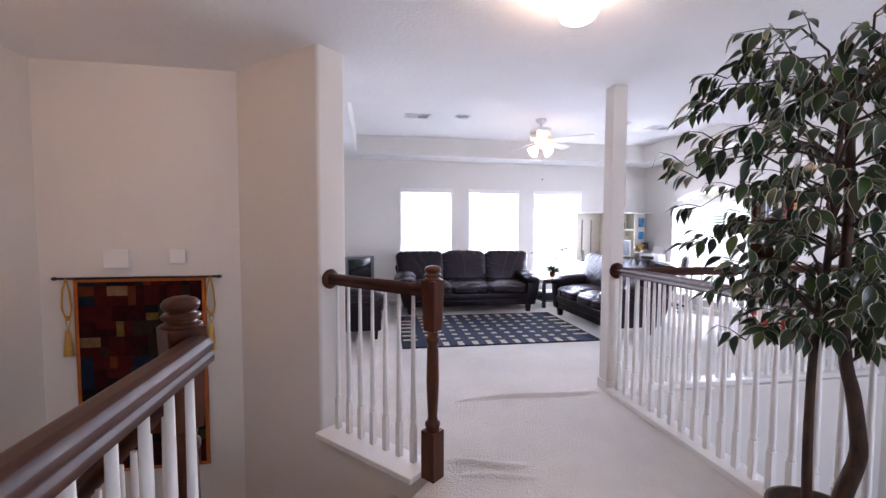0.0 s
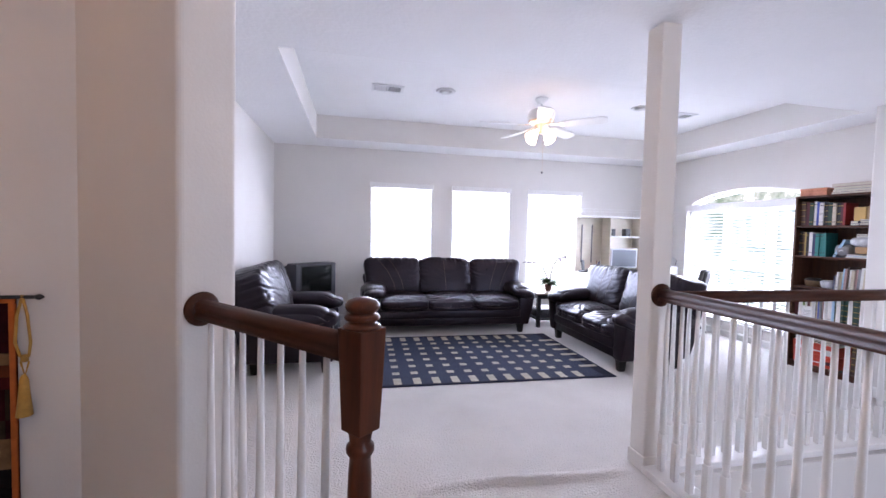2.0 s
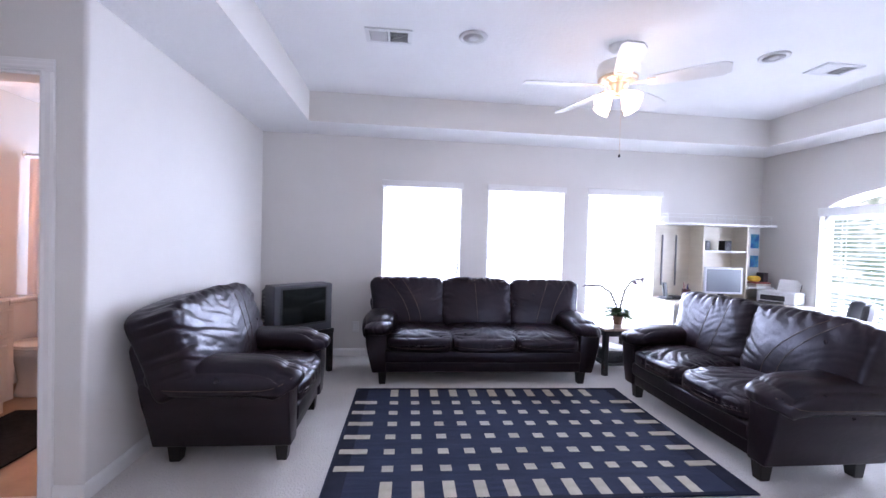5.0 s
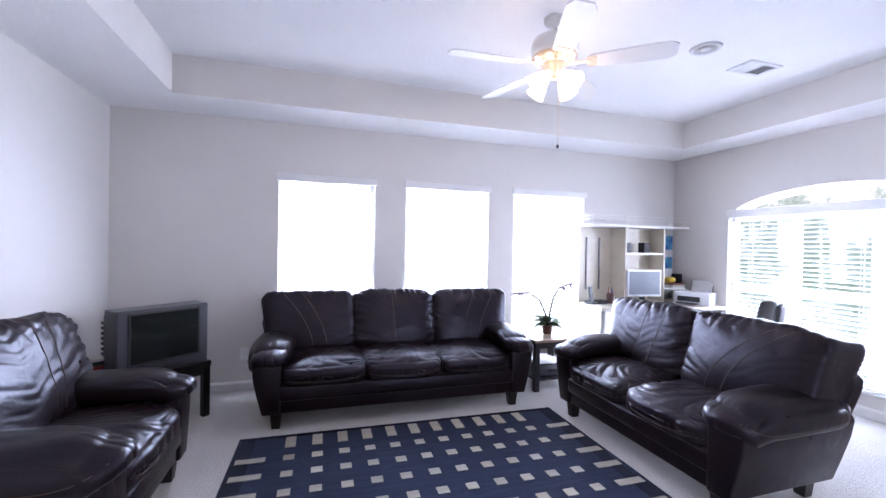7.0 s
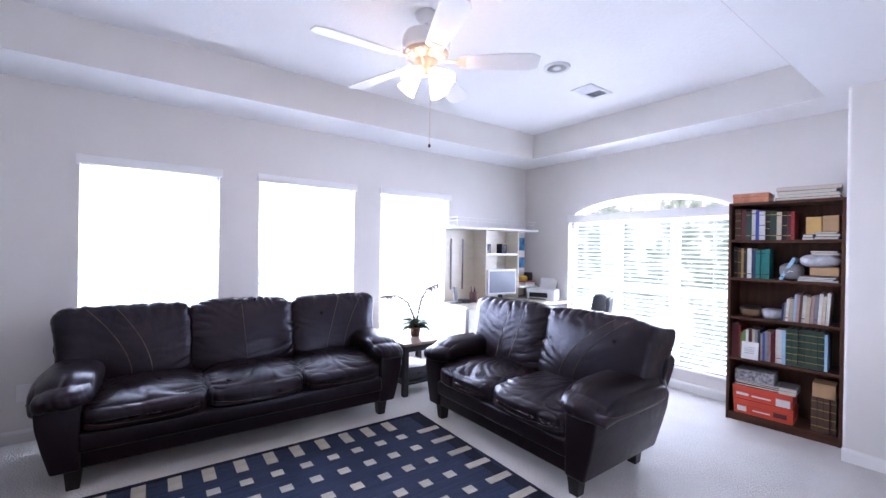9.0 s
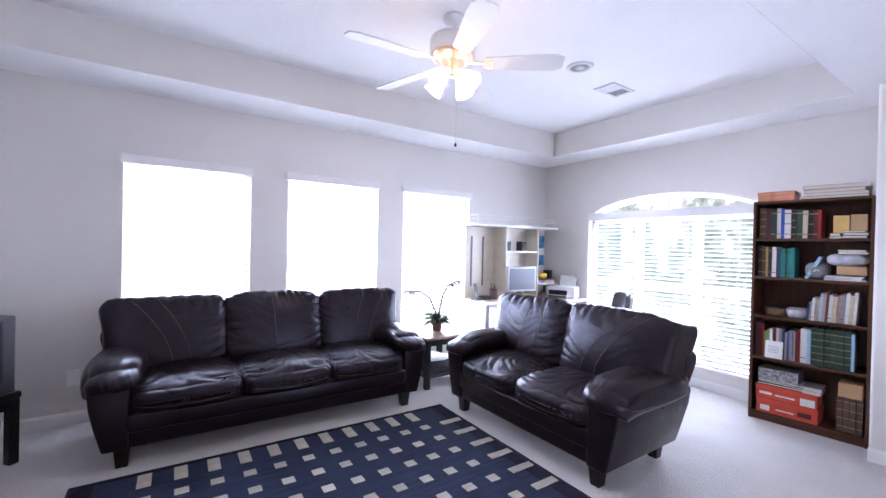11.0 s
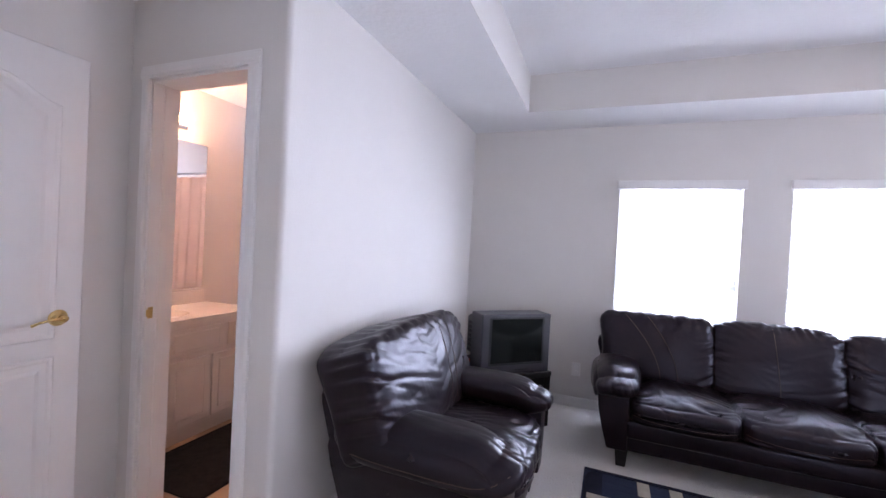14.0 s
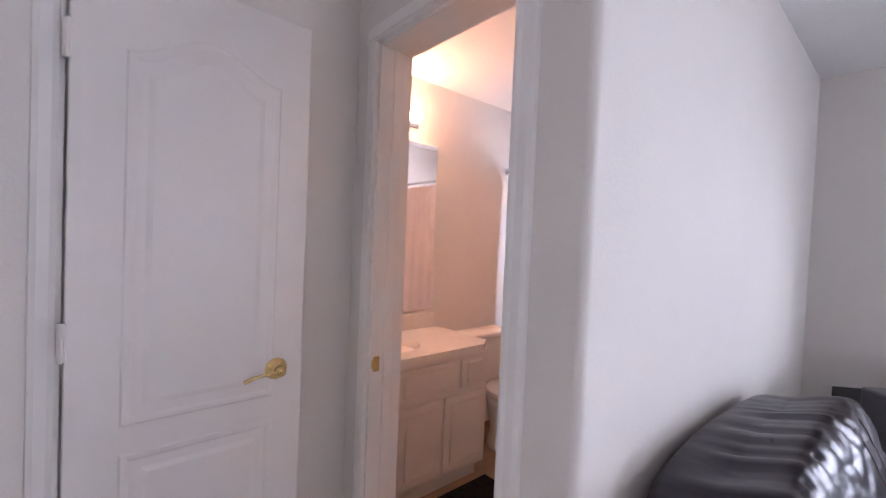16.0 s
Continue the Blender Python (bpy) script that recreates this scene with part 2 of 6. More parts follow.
def east_wall():
    bm = bmesh.new()
    x0, x1 = XR, XR + 0.15
    box((x0, YN, LOW), (x1, AW0, H + 0.3), bm=bm)
    box((x0, AW1, LOW), (x1, YF, H + 0.3), bm=bm)
    box((x0, AW0, LOW), (x1, AW1, AWZ0), bm=bm)
    n = 32
    for k in range(n):
        ya, yb = AW0 + (AW1 - AW0) * k / n, AW0 + (AW1 - AW0) * (k + 1) / n
        pts = [(ya, arch_z(ya)), (yb, arch_z(yb)), (yb, H + 0.3), (ya, H + 0.3)]
        f = [bm.verts.new((x0, y, z)) for y, z in pts]
        g = [bm.verts.new((x1, y, z)) for y, z in pts]
        bm.faces.new(f)
        bm.faces.new(g[::-1])
        bm.faces.new((f[0], g[0], g[1], f[1]))
    bmesh.ops.recalc_face_normals(bm, faces=bm.faces)
    structure("wall_east", bm, WALL, "off-white wall with a wide arched window", "wall")


east_wall()

# ceilings
TX0, TX1, TY0, TY1 = -0.115, 4.77, 4.35, 6.99


def ceilings():
    bm = bmesh.new()
    top = TRAY + 0.2
    for lo, hi in [((XS - 0.1, YBACK - 0.1), (XR + 0.15, TY0)), ((XS - 0.3, TY1), (XR + 0.15, YF)), ((XS - 0.3, TY0), (TX0, TY1)), ((TX1, TY0), (XR + 0.15, TY1))]:
        box((*lo, H), (*hi, top), bm=bm)
    structure("ceiling", bm, CEIL, "textured white ceiling with a raised tray", "ceiling")
    structure("ceiling_tray", box((TX0 - 0.01, TY0 - 0.01, TRAY), (TX1 + 0.01, TY1 + 0.01, TRAY + 0.1)), CEIL, "raised textured white tray ceiling", "ceiling")
    bm = bmesh.new()
    t = 0.004
    box((TX0, TY0, H + 0.001), (TX0 + t, TY1, TRAY), bm=bm)
    box((TX1 - t, TY0, H + 0.001), (TX1, TY1, TRAY), bm=bm)
    box((TX0 + t, TY1 - t, H + 0.001), (TX1 - t, TY1, TRAY), bm=bm)
    box((TX0 + t, TY0, H + 0.001), (TX1 - t, TY0 + t, TRAY), bm=bm)
    structure("trim_tray", bm, WALL, "painted upright band round the ceiling tray", "trim")


ceilings()

# floors
NEWEL_A, NEWEL_B = (0.406, 2.593), (-0.390, 1.640)
BX = 2.02        # bridge rail line
POST = (2.02, 3.53)
FY = 3.50        # far rail line


def floors():
    z0 = -0.68
    g = 0.10
    poly = [(XL - 1.0, YA), (-0.78, YA), D2, D1, NEWEL_A, NEWEL_B, (-0.39, YBACK), (BX + g, YBACK), (BX + g, FY - g), (XN, FY - g), (XN, YN), (XR, YN), (XR, YF), (XL, YF), (XL, YB + 0.06), (XA, YB + 0.06), (XA, YA)]
    poly = poly[1:]
    bm = prism(poly, z0, 0.0)
    bmesh.ops.triangulate(bm, faces=[f for f in bm.faces if len(f.verts) > 4])
    ob = structure("floor", bm, CARPET, "pale beige textured wall-to-wall carpet", "floor")
    t = 0.012
    structure("trim_fascia", box((BX + g, FY - g - t, -1.22), (XN, FY - g, 0.0)), WALL, "painted edge of the upper floor", "trim")
    structure("trim_fascia", box((BX + g, YBACK, z0), (BX + g + t, FY - g - t, 0.0)), WALL, "painted edge of the upper floor", "trim")
    q = (Vector(NEWEL_A) - Vector(D1)).normalized()
    nn = Vector((q.y, -q.x)) * t
    structure("trim_fascia", prism([D1, NEWEL_A, tuple(Vector(NEWEL_A) + nn), tuple(Vector(D1) + nn)], z0, 0.0), WALL, "painted edge of the upper floor", "trim")
    return ob


floors()
LOWFLOOR = plain("lower_floor", (0.22, 0.20, 0.18), 0.7, 0.1, 3.0)
structure("floor_lower", box((XS - 0.1, YBACK - 0.1, LOW - 0.1), (XR, YF, LOW)), LOWFLOOR, "grey-brown floor of the storey below", "floor")
TILE = plain("bath_floor", (0.42, 0.27, 0.17), 0.4, 0.15, 5.0)
structure("floor_bath", box((BATH_X0, YB + 0.06, -0.2), (XL - 0.12, YF, -0.004)), TILE, "tan vinyl bathroom floor", "floor")
structure("wall_bath_west", box((BATH_X0 - 0.12, YB + 0.12, -0.2), (BATH_X0, YF, H)), WALL, "off-white bathroom wall", "wall")
structure("wall_bath_south", box((BATH_X0 - 0.12, YB, -0.2), (XA - 0.1, YB + 0.12, H)), WALL, "off-white bathroom wall", "wall")

# ---- railings ----


def newel(xy, z0, rot, label, group="newel posts", foot=0.0):
    """Turned newel with square blocks and a ball cap."""
    ob = thing("newel_post", pose(xy[0], xy[1], z0, 0, 0, rot), label, "newel post", group)
    part("base_block", box((-0.044, -0.044, foot), (0.044, 0.044, 0.26), 0.004), NEWELWOOD, ob)
    prof = [(0.040, 0.26), (0.034, 0.275), (0.040, 0.285), (0.040, 0.30), (0.027, 0.315), (0.025, 0.34), (0.029, 0.40), (0.033, 0.52), (0.030, 0.68), (0.027, 0.72), (0.036, 0.735), (0.036, 0.75), (0.027, 0.76), (0.031, 0.785)]
    part("turned_shaft", lathe(prof, 20), NEWELWOOD, ob, "", True)
    bm = box((-0.044, -0.044, 0.79), (0.044, 0.044, 1.055), 0.004)
    for v in bm.verts:
        if v.co.z < 0.80:
            v.co.x *= 0.8
            v.co.y *= 0.8
    part("top_block", bm, NEWELWOOD, ob)
    cap = [(0.045, 1.055), (0.046, 1.062), (0.036, 1.072), (0.030, 1.078), (0.040, 1.086), (0.043, 1.096), (0.038, 1.106), (0.028, 1.112), (0.036, 1.120), (0.041, 1.133), (0.041, 1.146), (0.034, 1.160), (0.020, 1.169), (0.004, 1.172)]
    part("turned_cap", lathe([(r * 1.06, 1.055 + (z - 1.055) * 0.66) for r, z in cap], 24), NEWELWOOD, ob, "polished turned ball cap", True)
    return ob


RAIL_PROFILE = [(1.14 * x, 1.10 * y) for x, y in ((-0.031, -0.026), (-0.031, -0.012), (-0.024, -0.006), (-0.030, 0.004), (-0.030, 0.016), (-0.022, 0.027), (-0.010, 0.032), (0.010, 0.032), (0.022, 0.027), (0.030, 0.016), (0.030, 0.004), (0.024, -0.006), (0.031, -0.012), (0.031, -0.026))]


def baluster_mesh(h):
    """Square foot, then a tapering round shaft."""
    bm = box((-0.016, -0.016, 0), (0.016, 0.016, 0.20), 0.002, 1)
    lathe([(0.016, 0.20), (0.0185, 0.215), (0.0135, 0.226), (0.0165, 0.25), (0.0155, 0.35), (0.0115, h * 0.72), (0.0095, h)], 10, bm)
    me = bpy.data.meshes.new("baluster")
    bm.to_mesh(me)
    bm.free()
    me.materials.append(BALU)
    for p in me.polygons:
        p.use_smooth = len(p.vertices) == 4 and abs(p.normal.z) < 0.6 and p.center.z > 0.21
    return me


def guard_rail(a, b, rail_z, curb_top, label, step=0.098, ros_a=False, ros_b=False, inset=(0.06, 0.06), nosing=0.075):
    """A level guard rail from a to b in plan: curb, balusters, handrail, wall rosettes."""
    a, b = Vector(a), Vector(b)
    d = (b - a).normalized()
    length = (b - a).length
    ang = math.degrees(math.atan2(d.y, d.x))
    ob = thing("guard_rail", pose(a.x, a.y, 0, 0, 0, ang), label, "railing", "guard rails")
    part("handrail", sweep(RAIL_PROFILE, (0, 0, rail_z - 0.03), (length, 0, rail_z - 0.03)), RAILWOOD_X, ob, "polished reddish-brown handrail", True)
    part("curb", box((0, -nosing, 0.001), (length, 0.075, curb_top), 0.006), TRIM, ob, "white painted curb")
    h = rail_z - 0.055 - curb_top
    me = baluster_mesh(h)
    n = max(2, round((length - inset[0] - inset[1]) / step))
    for k in range(n + 1):
        o = new("baluster", me)
        o.parent = ob
        o.location = (inset[0] + (length - inset[0] - inset[1]) * k / n, 0, curb_top)
    ros = [(0.062, 0.0), (0.064, 0.006), (0.056, 0.014), (0.050, 0.016), (0.046, 0.021), (0.0, 0.022)]
    for flag, x, s in ((ros_a, 0.0, 1), (ros_b, length, -1)):
        if flag:
            bm = lathe([(max(r, 0.0005), z) for r, z in ros], 28)
            bmesh.ops.transform(bm, matrix=pose(x, 0, rail_z - 0.03, 0, 90 * s, 0), verts=bm.verts)
            part("rosette", bm, RAILWOOD_X, ob, "round turned wall rosette", True)
    return ob


RAILWOOD_X = wood_mat("handrail_wood", (0.024, 0.0065, 0.0032), (0.082, 0.024, 0.009), 0.46, 1.0, 0, 0.0)
RZ = 1.015
mid = (D1[0] + 0.36 * (D2[0] - D1[0]) + 0.002, D1[1] + 0.36 * (D2[1] - D1[1]) - 0.002)
guard_rail(mid, (NEWEL_A[0] - 0.03, NEWEL_A[1] + 0.033), RZ + 0.010, 0.035, "white balusters under a brown handrail running from wall to newel", 0.098, True, False, (0.07, 0.09), 0.13)
newel(NEWEL_A, 0.0, 41.0, "reddish-brown turned newel post with ball cap")
guard_rail((BX, POST[1] - 0.06), (BX, YBACK), RZ, 0.04, "long white baluster guard rail with brown handrail along the bridge", 0.098, True, False)
guard_rail((POST[0] + 0.06, FY), (XN, FY), RZ - 0.02, 0.04, "white baluster guard rail with brown handrail at the room edge", 0.098, False, True)
guard_rail((-0.335, 1.60), (-0.335, YBACK), RZ + 0.040, 0.035, "white baluster guard rail with brown handrail beside the stairwell", 0.098, False, False)
newel(NEWEL_B, 0.022, 41.0, "dark turned newel post at the stair head", foot=-0.02)
bm = box((POST[0] - 0.06, POST[1] - 0.06, 0), (POST[0] + 0.06, POST[1] + 0.06, H), 0.008)
box((POST[0] - 0.068, POST[1] - 0.068, 0), (POST[0] + 0.068, POST[1] + 0.068, 0.085), 0.004, bm=bm)
structure("column", bm, WALL, "square off-white column from floor to ceiling", "column")

# ---- leather seats ----


def rounded(w, d, h, k=4.0, n=14, shape=None, seed=0.0, wrinkle=0.0, stretch=(5, 9, 7), crease=0.0, folds=None):
    """A soft block: a cube skin blown up towards an ellipsoid, with puffs and sharp creases."""
    bm = bmesh.new()
    bmesh.ops.create_cube(bm, size=2.0)
    bmesh.ops.subdivide_edges(bm, edges=bm.edges[:], cuts=n - 1, use_grid_fill=True)
    for v in bm.verts:
        p = v.co.copy()
        s = (abs(p.x) ** k + abs(p.y) ** k + abs(p.z) ** k) ** (1.0 / k)
        q = p / s
        q = Vector((q.x * w / 2, q.y * d / 2, q.z * h / 2))
        if shape:
            q = shape(q, p)
        if wrinkle or crease:
            f = Vector((q.x * stretch[0] + seed * 7.1, q.y * stretch[1] + seed * 3.3, q.z * stretch[2] - seed))
            g = wrinkle * noise.noise(f * 0.6)
            c = noise.noise(f * 1.3 + Vector((1.7 * noise.noise(f * 0.5), 0, 0)))
            c2 = noise.noise(f * 2.6 + Vector((9.0, 4.0, seed)))
            g -= crease * ((1 - abs(c)) ** 3 + 0.4 * (1 - abs(c2)) ** 4)
            q += p.normalized() * g
        if folds:
            q += folds(q, p) * p.normalized()
        v.co = q
    return bm


def fold(u, v, seed, long=3.0, across=17.0):
    """Soft ridges that run along v."""
    c = noise.noise(Vector((u * across + 0.8 * noise.noise(Vector((u * 5, v * 5, seed))), v * long, seed * 5.3)))
    d = noise.noise(Vector((u * across * 2.1 + 7.0, v * long * 1.7, seed * 2.9 + 0.6 * c)))
    return 0.62 - (1 - abs(c)) ** 4 - 0.38 * (1 - abs(d)) ** 4


def seam(points, parent, r=0.0022):
    return part("seam", tube(points, r, 5), SEAM, parent, "pale stitched seam", True)


SEAM = plain("seam_thread", (0.085, 0.055, 0.045), 0.6, 0.1)
FOOT = plain("dark_feet", (0.008, 0.006, 0.0055), 0.4, 0.1)


def front_of(bm, lx, lz):
    """Where the cushion's front face lies at (lx, lz), before the cushion is placed."""
    hit = BVHTree.FromBMesh(bm).ray_cast(Vector((lx, -2, lz)), Vector((0, 1, 0)))[0]
    return None if hit is None else hit + Vector((0, -0.0012, 0))


def sofa(name, seats, w, m, label, category):
    """Leather seat with pillow arms; front towards -y, origin at the front on the floor."""
    ob = thing(name, m, label, category, "leather seating")
    D, arm = 0.86, 0.25
    inner = w - 2 * arm
    sw = inner / seats
    part("base", box((-inner / 2 - 0.02, 0.05, 0.115), (inner / 2 + 0.02, D - 0.10, 0.24), 0.012), LEATHER, ob, "", True)
    part("front_band", box((-inner / 2 - 0.012, 0.022, 0.205), (inner / 2 + 0.012, 0.16, 0.315), 0.022, 3), LEATHER, ob, "", True)
    ow = w - 0.19

    def rake(q, p):
        q.y += 0.18 * max(0.0, q.z + 0.30)
        q.x *= 1.0 + 0.09 * p.z
        return q
    bm = rounded(ow, 0.14, 0.60, 10.0, 14, rake)
    bmesh.ops.translate(bm, vec=(0, D - 0.135, 0.42), verts=bm.verts)
    part("outer_back", bm, LEATHER, ob, "", True)
    for s in (-1, 1):
        bm = bmesh.new()
        prof = [(inner / 2 + 0.0, 0.115), (inner / 2 + 0.122, 0.115), (inner / 2 + 0.158, 0.25), (inner / 2 + 0.183, 0.37), (inner / 2 + 0.190, 0.46), (inner / 2 + 0.172, 0.49), (inner / 2 + 0.0, 0.49)]
        fr = [bm.verts.new((s * x, 0.03, z)) for x, z in prof]
        bk = [bm.verts.new((s * x, D - 0.07 + 0.16 * max(0, z - 0.2), z)) for x, z in prof]
        n = len(prof)
        bm.faces.new(fr)
        bm.faces.new(bk)
        for k in range(n):
            bm.faces.new((fr[k], fr[(k + 1) % n], bk[(k + 1) % n], bk[k]))
        bmesh.ops.recalc_face_normals(bm, faces=bm.faces)
        bmesh.ops.bevel(bm, geom=[e for e in bm.edges], offset=0.012, segments=3, profile=0.5, affect='EDGES')
        part("arm_panel", bm, LEATHER, ob, "", True)

        def pad(q, p, s=s):
            q.z += 0.012 * (1 - p.y * p.y)
            q.z -= 0.040 * max(0.0, s * p.x) ** 2
            if p.y < -0.5:
                f = (-p.y - 0.5) / 0.5
                q.z -= 0.022 * f * f
                q.x *= 1.0 + 0.05 * f
            return q

        def pad_folds(q, p, s=s):
            ends = max(0.0, abs(p.y) - 0.55) / 0.45
            return (0.001 + 0.006 * ends ** 1.3) * fold(q.x + 0.3 * q.z, q.y, s + 2.3 * w, 3.0, 16.0)
        bm = rounded(0.320, 0.85, 0.165, 2.8, 44, pad, s + w, 0.006, (4, 5, 5), 0.0, pad_folds)
        bmesh.ops.translate(bm, vec=(s * (inner / 2 + 0.085), 0.405, 0.528), verts=bm.verts)
        tree = BVHTree.FromBMesh(bm)
        line = []
        for j in range(15):
            y = 0.02 + 0.68 * j / 14
            hit = tree.ray_cast(Vector((s * 3, y, 0.476 + 0.05 * max(0.0, 1 - j / 3) ** 2)), Vector((-s, 0, 0)))[0]
            if hit is not None:
                line.append(hit + Vector((s * 0.0012, 0, 0)))
        part("arm_pad", bm, LEATHER, ob, "plump leather arm pad", True)
        seam(line, ob)
    tot = w - (0.07 if seats == 1 else 0.17)
    for k in range(seats):
        cx = -inner / 2 + sw * (k + 0.5)

        def crown(q, p):
            q.z += 0.022 * (1 - p.x * p.x) * (1 - p.y * p.y) * max(0.0, p.z)
            if p.y < -0.2:
                q.z -= 0.030 * ((-p.y - 0.2) / 0.8) ** 2 * (1 if p.z > 0 else 0.2)
            return q
        def seat_folds(q, p, k=k):
            a = 0.75 * p.x + 0.25 * math.sin(3 * k + w)
            u, v = q.x * math.cos(a) + q.y * math.sin(a), q.y * math.cos(a) - q.x * math.sin(a)
            edge = max(abs(p.x), abs(p.y)) ** 2
            return (0.006 + 0.010 * edge) * fold(u, v, 3.1 * k + w, 4.0, 27.0) * (1 if p.z > -0.5 else 0.2)
        bm = rounded(sw + 0.030, 0.66, 0.175, 5.5, 60, crown, 3.7 * k + w, 0.007, (6, 4.0, 5), 0.0, seat_folds)
        front = [front_of(bm, sw * 0.47 * t, -0.042 + 0.02 * t * t) for t in [j / 9 - 1 for j in range(19)]]
        bmesh.ops.translate(bm, vec=(cx, 0.325, 0.385), verts=bm.verts)
        part("seat_cushion", bm, LEATHER, ob, "creased leather seat cushion", True)
        seam([q + Vector((cx, 0.325, 0.385)) for q in front if q is not None], ob, 0.0018)
        bw = tot / seats
        bx = -tot / 2 + bw * (k + 0.5)
        left, right = k == 0, k == seats - 1

        def puff(q, p, left=left, right=right):
            if left and p.x < 0 or right and p.x > 0:
                up = max(0.0, p.z + 0.2) / 1.2
                q.x += (0.050 if seats > 1 else 0.03) * p.x * up ** 1.5
                q.z -= (0.03 if seats == 1 else 0.015) * abs(p.x) ** 3 * max(0.0, p.z)
            q.z += (0.015 if seats == 1 else 0.0) * (1 - p.x * p.x) * max(0.0, p.z)
            q.y -= 0.028 * (1 - p.x * p.x) * (1 - p.z * p.z) * (1 if p.y < 0 else 0)
            q.z += 0.025 * max(0.0, p.z) * max(0.0, p.y)
            return q
        def back_folds(q, p, k=k, left=left, right=right):
            fade = min(1.0, max(0.0, (0.9 - p.y) / 0.9))
            side = 0.0 if (left and p.x < 0 or right and p.x > 0) and seats > 1 else max(0.0, abs(p.x) - 0.45) / 0.55
            top = max(0.0, p.z - 0.25) / 0.75
            a = math.atan2(p.z - 0.2, abs(p.x) + 0.25) * (1 if p.x > 0 else -1)
            along = fold(q.z + 0.35 * q.x * (1 if p.x < 0 else -1), q.x, 2.2 * k + w, 3.5, 15.0)
            down = fold(q.x + 0.25 * a * q.z, q.z, 4.4 * k + w, 3.5, 13.0)
            return fade * ((0.011 if seats > 1 else 0.016) * side ** 1.4 * along + 0.014 * top ** 1.4 * down + (0.0025 if seats > 1 else 0.006) * along)
        bm = rounded(bw + 0.030, 0.36 if seats > 1 else 0.29, 0.54, 7.0 if seats > 1 else 9.0, 60, puff, 9.1 * k + 2 * w, 0.010, (4.0, 5, 4.0), 0.0, back_folds)
        place = pose(bx, 0.690, 0.645, -14, 0, 0) if seats > 1 else pose(bx, 0.688, 0.660, -20, 0, 0)
        lines = {1: [(0.10, 0.07, 1.0), (0.17, 0.12, 1.0)], 2: [(-0.02, 0.05, 0.6), (0.10, 0.10, 0.6)] if left else [(-0.16, 0.34, 1.7), (-0.05, 0.32, 1.7)]}.get(seats)
        if seats == 3:
            lines = [(0.02, -0.24, 1.7), (0.13, -0.20, 1.7)] if left else [(-0.10, 0.14, 1.3), (0.05, 0.20, 1.6)] if right else [(0.0, -0.03, 1.0)]
        curves = []
        for x0, dx, pw in lines:
            pts = [front_of(bm, x0 + dx * t ** pw, -0.21 + 0.44 * t) for t in [j / 12 for j in range(13)]]
            curves.append([place @ q for q in pts if q is not None])
        bmesh.ops.transform(bm, matrix=place, verts=bm.verts)
        part("back_cushion", bm, LEATHER, ob, "plump creased leather back cushion", True)
        for c in curves:
            seam(c, ob)
    for sx in (-1, 1):
        for y in (0.10, D - 0.16):
            bm = box((-0.04, -0.04, 0), (0.04, 0.04, 0.13), 0.004)
            for v in bm.verts:
                if v.co.z < 0.03:
                    v.co.x *= 0.72
                    v.co.y *= 0.72
            bmesh.ops.translate(bm, vec=(sx * (inner / 2 + 0.032), y, 0), verts=bm.verts)
            part("foot", bm, FOOT, ob, "dark tapered wooden foot")
    return ob


sofa("sofa", 3, 2.30, pose(1.60, 6.51, 0, 0, 0, -1.0), "dark brown leather three-seat sofa with plump creased cushions", "sofa")
sofa("loveseat", 2, 1.68, pose(2.805, 5.62, 0, 0, 0, -90), "dark brown leather two-seat loveseat with creased cushions", "loveseat")
sofa("armchair", 1, 1.15, pose(0.245, 5.72, 0, 0, 0, 89), "dark brown leather armchair with a tall plump back", "armchair")

# ---- baseboards, casings, windows ----
BASE_PROFILE = [(0, 0), (0.013, 0), (0.013, 0.065), (0.009, 0.078), (0.004, 0.086), (0, 0.086)]


def baseboard(a, b):
    """Runs with the room on the right of a to b."""
    bm = sweep(BASE_PROFILE, (*a, 0.001), (*b, 0.001))
    return structure("baseboard", bm, TRIM, "white painted baseboard", "baseboard")


baseboard((XL, YB + 0.0), (XL, YF))
baseboard((XL + 0.013, YF), (XR - 0.013, YF))
baseboard((XR, YF), (XR, YN))
baseboard((XN, YN), (XN, FY + 0.08))
baseboard((DOOR_X1 + 0.062, YB), (XL + 0.013, YB))
baseboard((XA, 4.24), (XA, YB - 0.013))
CASING = [(0, 0), (0.016, 0), (0.019, 0.010), (0.015, 0.022), (0.015, 0.044), (0.010, 0.056), (0, 0.060)]


